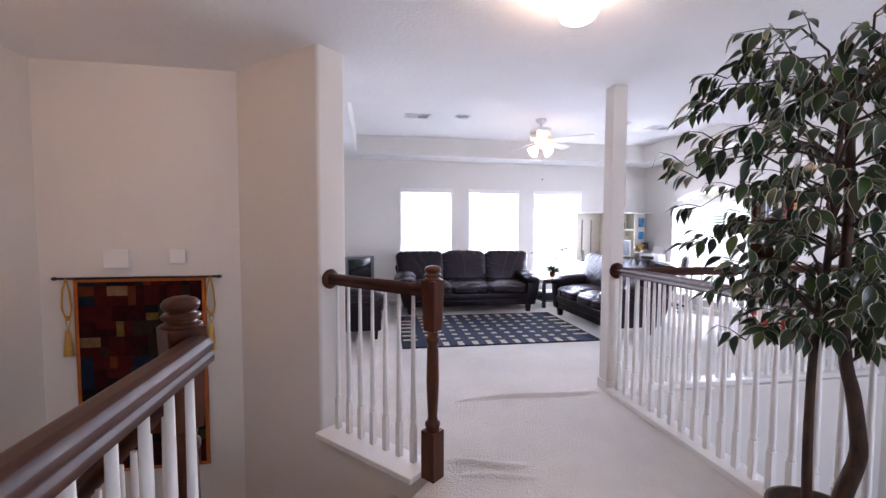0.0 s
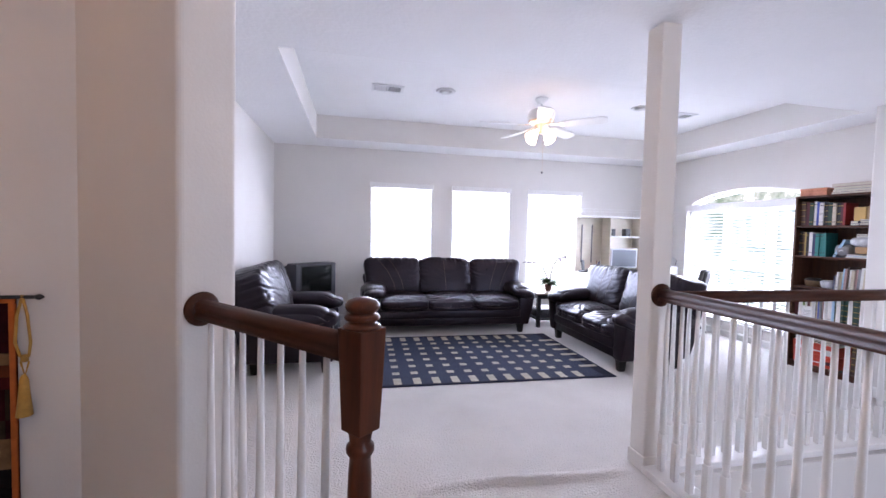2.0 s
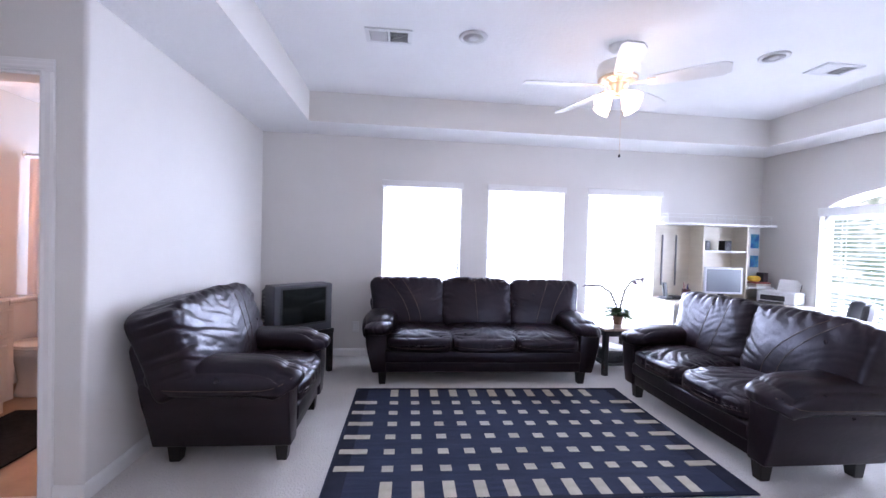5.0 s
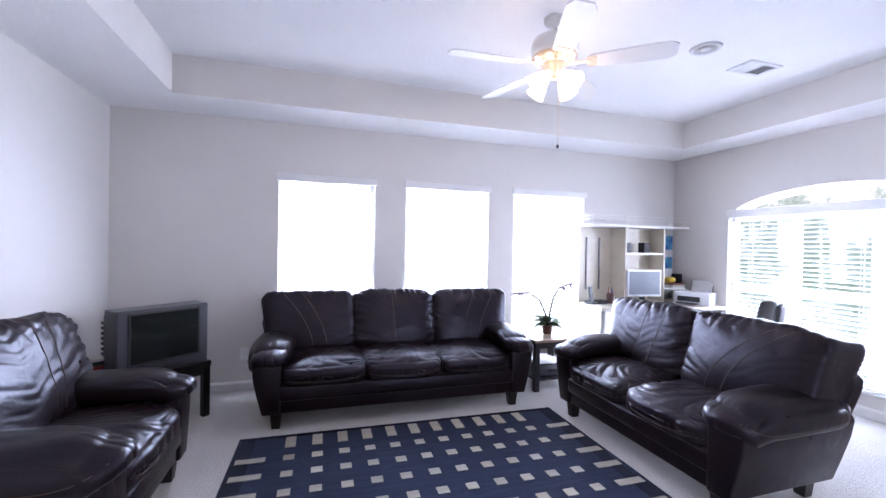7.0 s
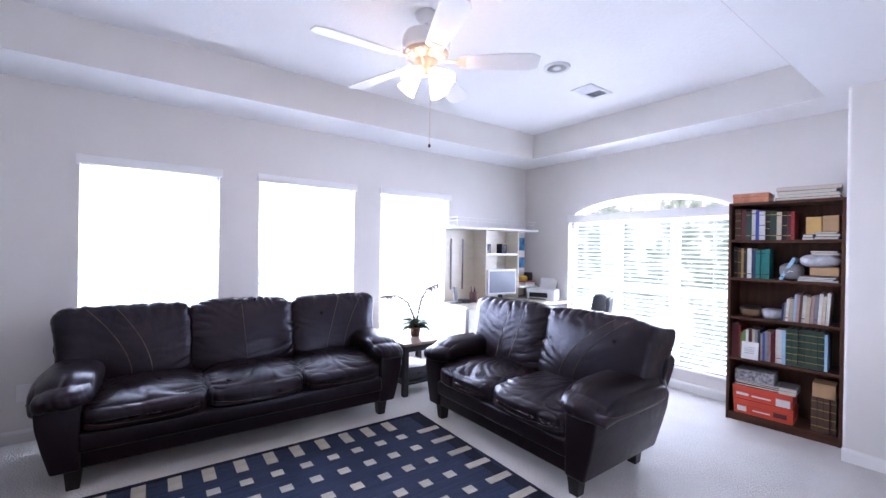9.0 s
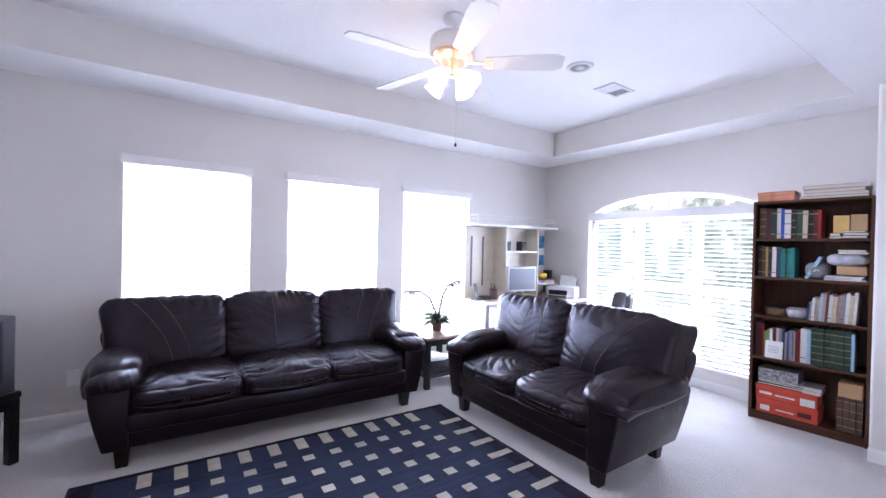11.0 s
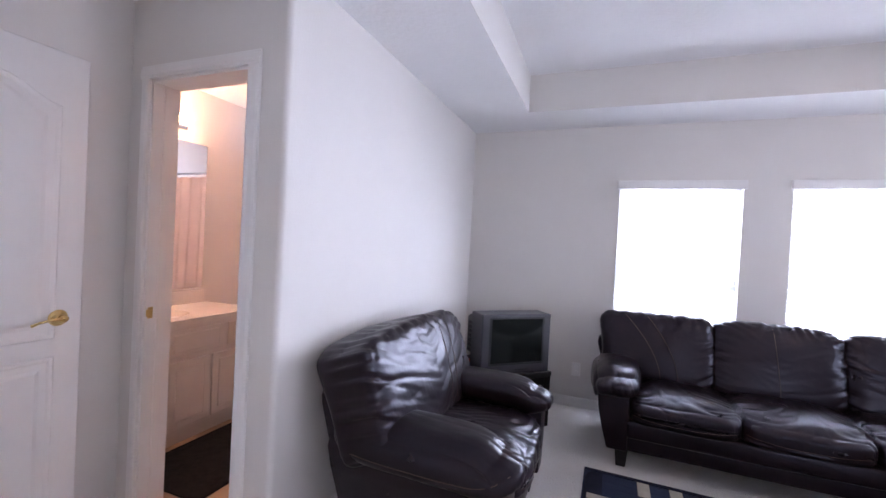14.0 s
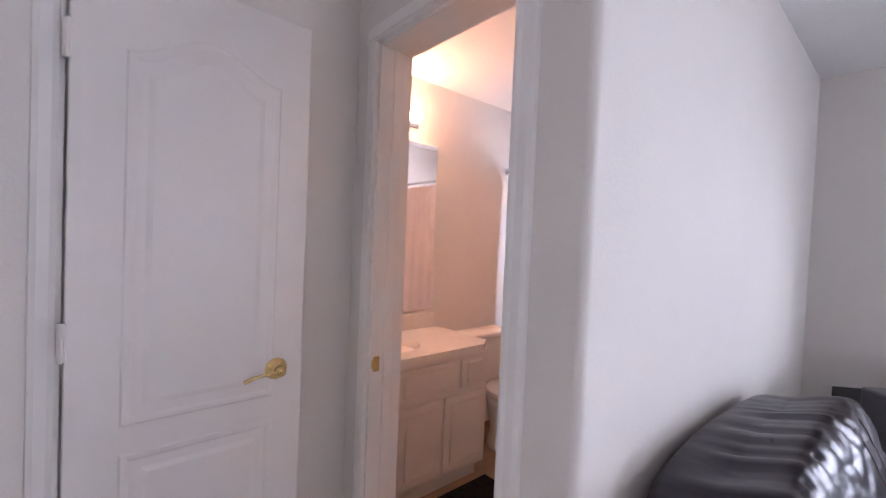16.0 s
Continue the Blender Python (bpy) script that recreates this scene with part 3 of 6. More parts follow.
def bath_casing():
    bm = bmesh.new()
    y = YB - 0.001
    for x, s in ((DOOR_X0, -1), (DOOR_X1, 1)):
        prof = [(x + s * v, y - u) for u, v in CASING]
        prism(prof, 0.0, DOOR_Z, bm)
    for u0, u1, v0, v1 in ((0, 0.016, 0, 0.012), (0, 0.019, 0.010, 0.024), (0, 0.015, 0.022, 0.046), (0, 0.011, 0.044, 0.060)):
        box((DOOR_X0 - 0.06, y - u1, DOOR_Z + v0), (DOOR_X1 + 0.06, y, DOOR_Z + v1), 0.002, 1, bm)
    # jamb lining and stop
    for x, s in ((DOOR_X0, 1), (DOOR_X1, -1)):
        box((min(x, x + s * 0.012), YB - 0.002, 0), (max(x, x + s * 0.012), YB + 0.125, DOOR_Z), 0, 1, bm)
        box((min(x, x + s * 0.017), YB + 0.05, 0), (max(x, x + s * 0.017), YB + 0.085, DOOR_Z - 0.012), 0.002, 1, bm)
    box((DOOR_X0, YB - 0.002, DOOR_Z - 0.012), (DOOR_X1, YB + 0.125, DOOR_Z), 0, 1, bm)
    structure("trim_bath_door", bm, TRIM, "white moulded door casing round the bathroom doorway", "trim")


bath_casing()
BRASS = plain("brass", (0.80, 0.62, 0.28), 0.18, 0.06, 20.0, metal=1.0)
sp = thing("strike_plate", pose(DOOR_X0 + 0.0125, YB + 0.022, 0.975), "small brass strike plate on the door jamb", "strike plate")
part("plate", box((0, -0.012, -0.026), (0.0015, 0.012, 0.026), 0.0006, 1), BRASS, sp)
part("lip", box((0.0006, -0.019, -0.016), (0.0022, -0.011, 0.016), 0.0006, 1), BRASS, sp)

BLIND = plain("blind_slat", (0.84, 0.84, 0.83), 0.45, 0.03, 4.0)
VINYL = plain("window_vinyl", (0.82, 0.82, 0.82), 0.4, 0.02)
GLASS = bpy.data.materials.new("window_glass")
GLASS.use_nodes = True
gnt = GLASS.node_tree
gnt.nodes.remove(gnt.nodes["Principled BSDF"])
gmix = node(gnt, "ShaderNodeMixShader", Fac=0.05)
gloss = node(gnt, "ShaderNodeBsdfGlossy", Roughness=0.02)
clear = node(gnt, "ShaderNodeBsdfTransparent", Color=(0.96, 0.98, 0.97, 1))
gnt.links.new(clear.outputs[0], gmix.inputs[1])
gnt.links.new(gloss.outputs[0], gmix.inputs[2])
gnt.links.new(gmix.outputs[0], gnt.nodes["Material Output"].inputs["Surface"])


def slat_mesh(w, name="slat"):
    """A shallow curved slat, 48 mm deep."""
    bm = bmesh.new()
    prof = [(-0.024, -0.0025), (-0.012, 0.0008), (0.0, 0.002), (0.012, 0.0008), (0.024, -0.0025)]
    up = [(y, z + 0.0025) for y, z in prof]
    ring = prof + up[::-1]
    a = [bm.verts.new((-w / 2, y, z)) for y, z in ring]
    b = [bm.verts.new((w / 2, y, z)) for y, z in ring]
    n = len(ring)
    for k in range(n):
        bm.faces.new((a[k], a[(k + 1) % n], b[(k + 1) % n], b[k]))
    bm.faces.new(a[::-1])
    bm.faces.new(b)
    bmesh.ops.recalc_face_normals(bm, faces=bm.faces)
    me = bpy.data.meshes.new(name)
    bm.to_mesh(me)
    bm.free()
    me.materials.append(BLIND)
    return me


def window_unit(name, m, w, z0, z1, label, cols=2, arched=False):
    """Frame, sashes, panes; local x along the wall, -y into the room; origin at the sill line's middle on the floor."""
    ob = tagged(new(name), label, "window", "", "structure")
    ob.matrix_world = m
    t = 0.045
    top = z1
    bm = bmesh.new()
    box((-w / 2, 0.06, z0), (-w / 2 + t, 0.12, top), 0.004, 1, bm)
    box((w / 2 - t, 0.06, z0), (w / 2, 0.12, top), 0.004, 1, bm)
    box((-w / 2 + t, 0.06, z0), (w / 2 - t, 0.12, z0 + t), 0.004, 1, bm)
    box((-w / 2 + t, 0.06, top - t), (w / 2 - t, 0.12, top), 0.004, 1, bm)
    part("window_frame", bm, VINYL, ob)
    zm = (z0 + z1) / 2
    part("meeting_rail", box((-w / 2 + t, 0.065, zm - 0.025), (w / 2 - t, 0.115, zm + 0.025), 0.004, 1), VINYL, ob)
    for k in range(1, cols):
        x = -w / 2 + w * k / cols
        part("mullion", box((x - 0.04, 0.062, z0 + t), (x + 0.04, 0.118, top - t), 0.004, 1), VINYL, ob)
    for za, zb in ((z0 + t, zm - 0.025), (zm + 0.025, top - t)):
        for k in range(cols):
            xa, xb = -w / 2 + w * k / cols + 0.04, -w / 2 + w * (k + 1) / cols - 0.04
            pane = part("pane", box((xa, 0.088, za), (xb, 0.092, zb)), GLASS, ob)
            pane.visible_shadow = False
    part("window_sill", box((-w / 2 + 0.002, -0.02, z0 - 0.0), (w / 2 - 0.002, 0.06, z0 + 0.018), 0.004, 1), TRIM, ob)
    return ob


def blind(m, w, z0, z1, tilt, label, valance=0.07, over=0.02, tapes=2):
    """A lowered horizontal blind hanging in the opening."""
    ob = thing("window_blind", m, label, "blind", "window blinds")
    part("valance", box((-w / 2 - over, -0.045, z1 - valance + 0.005), (w / 2 + over, -0.020, z1 + 0.005), 0.006), TRIM, ob, "white blind valance")
    part("head_rail", box((-w / 2 + 0.01, -0.018, z1 - 0.05), (w / 2 - 0.01, 0.035, z1 - 0.005), 0.003, 1), BLIND, ob)
    me = slat_mesh(w - 0.03)
    z = z1 - 0.075
    while z > z0 + 0.06:
        o = new("slat", me)
        o.parent = ob
        o.matrix_local = pose(0, 0.012, z, tilt, 0, 0)
        z -= 0.0435
    part("bottom_rail", box((-w / 2 + 0.015, -0.012, z0 + 0.022), (w / 2 - 0.015, 0.036, z0 + 0.04), 0.004, 1), BLIND, ob)
    for k in range(tapes):
        x = -w / 2 + w * (k + 0.5) / tapes
        bm = bmesh.new()
        for y in (-0.014, 0.038):
            box((x - 0.0012, y - 0.0012, z0 + 0.03), (x + 0.0012, y + 0.0012, z1 - 0.05), 0, 1, bm)
        part("ladder_cord", bm, BLIND, ob)
    return ob


for k, (a, b) in enumerate(WINDOWS):
    window_unit("window_%d" % (k + 1), pose((a + b) / 2, YF, 0), b - a, WIN_Z0, WIN_Z1, "tall white single-hung window in the wall", 1)
    blind(pose((a + b) / 2, YF + 0.012, 0), b - a - 0.004, WIN_Z0 + 0.01, WIN_Z1 + 0.02, 8, "white horizontal blind lowered over a bright window")
# unseen window unit, added only to fill the extra lamp's opening
window_unit("window_6", pose((FOYER_ADDED[0] + FOYER_ADDED[1]) / 2, YBACK, 0, 0, 0, 180), FOYER_ADDED[1] - FOYER_ADDED[0], FOYER_ADDED[2], FOYER_ADDED[3], "tall white window added out of view to brighten the foyer", 2)
AWC, AWW = (AW0 + AW1) / 2, AW1 - AW0
window_unit("window_4", pose(XR, AWC, 0, 0, 0, -90), AWW, AWZ0, 1.70, "wide white triple window below an arched light", 3)
blind(pose(XR + 0.012, AWC, 0, 0, 0, -90), AWW - 0.004, AWZ0 + 0.01, 1.765, 6, "wide white horizontal blind, slats tilted open", 0.085, 0.0, 4)


def arch_light():
    ob = tagged(new("window_5"), "arched fixed light above the wide window", "window", "", "structure")
    bm = bmesh.new()
    n = 32
    for k in range(n):
        ya, yb = AW0 + AWW * k / n, AW0 + AWW * (k + 1) / n
        za, zb = arch_z(ya), arch_z(yb)
        ring = []
        for x in (XR + 0.06, XR + 0.12):
            for y, z in ((ya, za), (yb, zb), (yb, zb - 0.04), (ya, za - 0.04)):
                ring.append(bm.verts.new((x, y, z)))
        f, g = ring[:4], ring[4:]
        bm.faces.new(f)
        bm.faces.new(g)
        bm.faces.new((f[3], f[2], g[2], g[3]))
    bmesh.ops.recalc_face_normals(bm, faces=bm.faces)
    part("window_frame", bm, VINYL, ob)
    for y in (AWC - 0.03, ):
        part("muntin", box((XR + 0.07, y, 1.70), (XR + 0.11, y + 0.035, arch_z(AWC) - 0.03), 0.003, 1), VINYL, ob)


arch_light()

# outside: ground and a plain bright distance
OUT = bpy.data.materials.new("bright_distance")
OUT.use_nodes = True
ont = OUT.node_tree
ont.nodes.remove(ont.nodes["Principled BSDF"])
em = ont.nodes.new("ShaderNodeEmission")
ov = coords(ont, (1, 1, 0.8))
big = noise_tex(ont, ov, 0.55, 4.0, 0.6)
leaf = noise_tex(ont, ov, 3.2, 6.0, 0.7)
om = ont.nodes.new("ShaderNodeMath")
om.operation = 'MULTIPLY_ADD'
ont.links.new(leaf, om.inputs[0])
om.inputs[1].default_value = 0.8
ont.links.new(big, om.inputs[2])
# to the north the glow is painted whiter, standing in for overexposed windows
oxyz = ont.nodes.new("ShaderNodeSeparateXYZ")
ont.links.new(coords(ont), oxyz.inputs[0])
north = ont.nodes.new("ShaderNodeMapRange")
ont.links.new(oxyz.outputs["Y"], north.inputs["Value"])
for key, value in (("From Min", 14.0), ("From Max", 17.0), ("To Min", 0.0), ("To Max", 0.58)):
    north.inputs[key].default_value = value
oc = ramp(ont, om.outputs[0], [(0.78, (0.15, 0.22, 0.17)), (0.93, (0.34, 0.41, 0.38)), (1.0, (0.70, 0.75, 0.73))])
washout = ont.nodes.new("ShaderNodeMix")
washout.data_type = 'RGBA'
ont.links.new(north.outputs[0], washout.inputs[0])
ont.links.new(oc, washout.inputs[6])
washout.inputs[7].default_value = (1.0, 1.0, 1.0, 1)
ont.links.new(washout.outputs[2], em.inputs["Color"])
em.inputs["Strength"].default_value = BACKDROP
ont.links.new(em.outputs[0], ont.nodes["Material Output"].inputs["Surface"])


def backdrop():
    bm = bmesh.new()
    n = 40
    c = Vector((1.5, 3.0))
    prev = None
    for k in range(n + 1):
        a = radians(-70 + 250 * k / n)
        p = c + Vector((math.cos(a), math.sin(a))) * 16
        cur = (bm.verts.new((p.x, p.y, -6)), bm.verts.new((p.x, p.y, 9)))
        if prev:
            bm.faces.new((prev[0], cur[0], cur[1], prev[1]))
        prev = cur
    structure("backdrop", bm, OUT, "glowing backdrop of trees and sky, washed white to the north", "backdrop", True)


backdrop()
GRASS = plain("lawn", (0.07, 0.11, 0.035), 0.9, 0.3, 2.0)
structure("ground", box((-40, -40, LOW - 0.5), (40, 40, LOW - 0.2)), GRASS, "green lawn round the house", "ground")

# ---- door leaf in the alcove ----
DOORPAINT = plain("door_paint", (0.76, 0.75, 0.73), 0.38, 0.025, 3.0)


def door_leaf():
    ob = tagged(new("door_1"), "white panelled door with an arched upper panel", "door", "", "structure")
    ob.matrix_world = pose(XA + 0.035, 4.229, 0)
    w = 0.575
    part("leaf", box((-0.018, 0, 0.012), (0.018, w, 2.066), 0.003, 1), DOORPAINT, ob)

    def outline(y0, y1, z0, z1, arch, inset):
        pts = [(y0 + inset, z0 + inset), (y1 - inset, z0 + inset)]
        if not arch:
            pts += [(y1 - inset, z1 - inset), (y0 + inset, z1 - inset)]
        else:
            for k in range(13):
                t = k / 12
                y = y1 - inset + (y0 - y1 + 2 * inset) * t
                pts.append((y, z1 - inset + arch * (0.5 - 0.5 * math.cos(2 * math.pi * t))))
        return pts

    def ring(y0, y1, z0, z1, arch):
        bm = bmesh.new()
        lv = [(0.0, 0.0175), (0.006, 0.0222), (0.016, 0.0215), (0.024, 0.0182)]
        loops = [[bm.verts.new((x, y, z)) for y, z in outline(y0, y1, z0, z1, arch, i)] for i, x in lv]
        for a, b in zip(loops, loops[1:]):
            for k in range(len(a)):
                bm.faces.new((a[k], a[(k + 1) % len(a)], b[(k + 1) % len(b)], b[k]))
        bmesh.ops.recalc_face_normals(bm, faces=bm.faces)
        part("panel_moulding", bm, DOORPAINT, ob)
        bm = bmesh.new()
        lv = [(0.045, 0.0175), (0.062, 0.0210)]
        loops = [[bm.verts.new((x, y, z)) for y, z in outline(y0, y1, z0, z1, arch, i)] for i, x in lv]
        for k in range(len(loops[0])):
            a, b = loops
            bm.faces.new((a[k], a[(k + 1) % len(a)], b[(k + 1) % len(b)], b[k]))
        bm.faces.new(loops[1])
        bmesh.ops.recalc_face_normals(bm, faces=bm.faces)
        part("panel", bm, DOORPAINT, ob)
    ring(0.105, 0.485, 0.90, 1.85, 0.075)
    ring(0.105, 0.485, 0.20, 0.83, 0)
    for z in (0.22, 1.13, 1.84):
        bm = box((0.006, -0.012, z - 0.045), (0.0205, 0.006, z + 0.045), 0.002, 1)
        tube([(0.019, -0.004, z - 0.046), (0.019, -0.004, z + 0.046)], 0.006, 8, bm)
        part("hinge", bm, DOORPAINT, ob, "hinge painted white")
    part("latch", box((-0.006, w - 0.0005, 0.955), (0.008, w + 0.0025, 1.01), 0.001, 1), BRASS, ob, "brass latch plate")
    h = part("door_handle", lathe([(0.033, 0), (0.034, 0.004), (0.029, 0.010), (0.014, 0.014), (0.012, 0.032), (0.015, 0.040), (0.0145, 0.050), (0.006, 0.054)], 24), BRASS, ob, "polished brass lever handle", True)
    h.matrix_local = pose(0.018, 0.492, 0.985, 0, 90, 0)
    bm = tube([(0, 0, 0.045), (0, -0.02, 0.049), (0, -0.05, 0.050), (0.004, -0.08, 0.049), (0.014, -0.105, 0.047)], [0.008, 0.0065, 0.0052, 0.005, 0.006], 10)
    lv = part("lever", bm, BRASS, h, "", True)
    bm = prism([(XA + u, 4.222 - v) for u, v in CASING], 0.0, 2.06)
    structure("trim_door", bm, TRIM, "white moulded door casing", "trim")


door_leaf()

# ---- rug ----
RUGBLUE, rnt, rp = shader("rug_blue", (0.026, 0.042, 0.105), 0.95, 0, 0.15)
rv = coords(rnt)
rb = ramp(rnt, noise_tex(rnt, coords(rnt, (1, 14, 1)), 3.0, 6.0), [(0.25, (0.013, 0.019, 0.044)), (0.75, (0.029, 0.041, 0.082))])
rnt.links.new(rb, rp.inputs["Base Color"])
rp.inputs["Sheen Weight"].default_value = 0.05
bump(rnt, rp, noise_tex(rnt, coords(rnt, (1, 3, 1)), 180.0, 2.0), 0.5, 0.003)
RUGDARK = plain("rug_dark", (0.022, 0.024, 0.040), 0.95, 0.25, 8.0, 0.4, 200.0, spec=0.1)
RUGTAN = plain("rug_tan", (0.46, 0.42, 0.34), 0.95, 0.12, 12.0, 0.4, 200.0, spec=0.1)


def rug():
    W2, L2 = 2.335, 1.57
    ob = thing("area_rug", pose(1.608, 5.657, 0.001, 0, 0, -1.2), "flat-woven navy blue area rug with cream squares", "rug")
    bm = bmesh.new()
    nx, ny = 48, 32
    def wav(x, y):
        e = max(abs(x) / (W2 / 2), abs(y) / (L2 / 2))
        return 0.006 + 0.004 * max(0, e - 0.93) / 0.07 * (0.5 + 0.8 * noise.noise(Vector((x * 3, y * 3, 0))))
    grid = [[bm.verts.new((W2 * (i / nx - 0.5), L2 * (j / ny - 0.5) + 0.006 * noise.noise(Vector((i * 0.4, j * 9.0 if j in (0, ny) else 0, 3))) * (1 if j in (0, ny) else 0), wav(W2 * (i / nx - 0.5), L2 * (j / ny - 0.5)))) for j in range(ny + 1)] for i in range(nx + 1)]
    for i in range(nx):
        for j in range(ny):
            bm.faces.new((grid[i][j], grid[i + 1][j], grid[i + 1][j + 1], grid[i][j + 1]))
    r = bmesh.ops.extrude_face_region(bm, geom=bm.faces[:])
    for v in [g for g in r["geom"] if isinstance(g, bmesh.types.BMVert)]:
        v.co.z = 0.0
    bmesh.ops.recalc_face_normals(bm, faces=bm.faces)
    part("field", bm, RUGBLUE, ob, "woven blue field")
    for s in (-1, 1):
        part("side_band", box((s * 1.11 - 0.05, -L2 / 2 + 0.03, 0.004), (s * 1.11 + 0.05, L2 / 2 - 0.03, 0.0082)), RUGDARK, ob, "dark woven side band")
        part("end_binding", box((-W2 / 2 + 0.004, s * (L2 / 2 - 0.014) - 0.013, 0.003), (W2 / 2 - 0.004, s * (L2 / 2 - 0.014) + 0.013, 0.0118)), RUGDARK, ob, "dark bound edge")
    rows = [0.095, 0.285, 0.475]
    rows = [-r for r in rows[::-1]] + rows
    cols = [(k - 5) * 0.167 for k in range(11)]

    def piece(name, w, h):
        bm = box((-w / 2, -h / 2, 0.004), (w / 2, h / 2, 0.0085))
        me = bpy.data.meshes.new(name)
        bm.to_mesh(me)
        bm.free()
        me.materials.append(RUGTAN)
        return me
    sq, vb, hb = piece("square", 0.066, 0.060), piece("bar", 0.066, 0.150), piece("bar", 0.170, 0.052)
    jit = random.Random(4)
    for x in cols:
        for y in rows:
            o = new("woven_square", sq)
            o.parent, o.location = ob, (x + jit.uniform(-.003, .003), y + jit.uniform(-.003, .003), 0)
        for s in (-1, 1):
            o = new("woven_bar", vb)
            o.parent, o.location = ob, (x + jit.uniform(-.003, .003), s * 0.680, 0)
    for y in rows:
        for s in (-1, 1):
            o = new("woven_bar", hb)
            o.parent, o.location = ob, (s * 1.055, y + jit.uniform(-.003, .003), 0.0018)
    return ob


rug()

# ---- ceiling fan, lamps and vents ----
FANWHITE = plain("fan_white", (0.80, 0.79, 0.77), 0.35, 0.03)
FANBRASS = plain("fan_trim", (0.72, 0.55, 0.40), 0.3, 0.06, metal=0.6)


def glow(name, color, strength):
    m, nt, p = shader(name, (0.9, 0.88, 0.85), 0.4)
    p.inputs["Emission Color"].default_value = (*color, 1)
    p.inputs["Emission Strength"].default_value = strength
    return m


FANGLASS = glow("lit_frosted_glass", (1.0, 0.78, 0.58), 4.0)
FANXY = (2.30, 5.655)


def ceiling_fan():
    ob = thing("ceiling_fan", pose(*FANXY, TRAY), "white five-blade ceiling fan with four lit frosted glass shades", "ceiling fan")
    part("canopy", lathe([(0.068, -0.001), (0.066, -0.02), (0.045, -0.045), (0.018, -0.055)], 24), FANWHITE, ob, "", True)
    part("downrod", lathe([(0.012, -0.05), (0.012, -0.15)], 12), FANWHITE, ob, "", True)
    up = 0.035
    part("motor", lathe([(0.03, -0.100), (0.09, -0.110), (0.132, -0.130), (0.143, -0.165), (0.143, -0.208), (0.134, -0.230)], 32), FANWHITE, ob, "white motor housing", True)
    part("motor_skirt", lathe([(0.134, -0.231), (0.136, -0.238), (0.108, -0.254), (0.078, -0.266), (0.074, -0.276)], 32), FANBRASS, ob, "warm-toned slotted lower housing", True)
    bm = bmesh.new()
    for k in range(30):
        b = box((-0.004, -0.0015, -0.012), (0.004, 0.0015, 0.012))
        merge(bm, b, pose(0, 0, 0, 0, 0, 12 * k) @ pose(0.113, 0, -0.251, 0, -30, 0))
    tagged(part("vent_slots", bm, FANWHITE, ob, "ring of pale cooling slots"), "", "", "", "stuff")
    part("switch_housing", lathe([(0.072, -0.270), (0.072, -0.285), (0.050, -0.300), (0.047, -0.335), (0.038, -0.357), (0.02, -0.365)], 28), FANBRASS, ob, "warm-toned switch housing", True)
    for k in range(5):
        a = 33 + 72 * k
        bm = bmesh.new()
        n, L0, L1 = 10, 0.20, 0.665
        vs = []
        for i in range(n + 1):
            t = i / n
            x = L0 + (L1 - L0) * t
            hw = 0.052 + 0.020 * min(1, t * 1.6)
            if t > 0.9:
                hw *= 1 - 0.35 * (t - 0.9) / 0.1
            vs.append([(x, -hw), (x, hw)])
        ring = [p[0] for p in vs] + [p[1] for p in vs[::-1]]
        prism(ring, -0.004, 0.004, bm)
        bmesh.ops.transform(bm, matrix=pose(0, 0, up - 0.318, 0, 0, a) @ pose(0, 0, 0, -13, 0, 0), verts=bm.verts)
        bl = part("blade", bm, FANWHITE, ob, "white paddle blade")
        bm = box((0.11, -0.014, -0.004), (0.21, 0.014, 0.004), 0.003, 1)
        box((0.19, -0.042, -0.0035), (0.245, 0.042, 0.0035), 0.003, 1, bm)
        bmesh.ops.transform(bm, matrix=pose(0, 0, up - 0.305, 0, 0, a) @ pose(0, 0, 0, -13, 4, 0), verts=bm.verts)
        part("blade_iron", bm, FANBRASS, ob)
    for k in range(4):
        a = 20 + 90 * k
        bm = lathe([(0.017, 0.0), (0.020, -0.02), (0.032, -0.045), (0.044, -0.075), (0.050, -0.10), (0.060, -0.128), (0.056, -0.128), (0.045, -0.098), (0.038, -0.07), (0.012, -0.02)], 20)
        bmesh.ops.transform(bm, matrix=pose(0, 0, up - 0.375, 0, 0, a) @ pose(0.055, 0, 0.0, 0, -48, 0), verts=bm.verts)
        part("shade", bm, FANGLASS, ob, "lit frosted glass tulip shade", True)
        bm = tube([pose(0, 0, 0, 0, 0, a) @ Vector(p) for p in ((0.03, 0, up - 0.36), (0.05, 0, up - 0.362), (0.06, 0, up - 0.378))], 0.011, 8)
        part("lamp_arm", bm, FANBRASS, ob, "", True)
    bm = tube([(0.02, -0.02, -0.360), (0.02, -0.02, -0.765)], 0.0015, 5)
    ch = part("pull_chain", bm, FANBRASS, ob)
    part("pull_knob", lathe([(0.002, 0), (0.007, -0.006), (0.008, -0.018), (0.003, -0.024)], 10), FOOT, ch, "dark pull knob", True).location = (0.02, -0.02, -0.765)


ceiling_fan()
GRILLE = plain("vent_paint", (0.74, 0.74, 0.74), 0.4, 0.03)
VENT_SHADE = plain("vent_shade", (0.20, 0.20, 0.21), 0.8, 0.1)


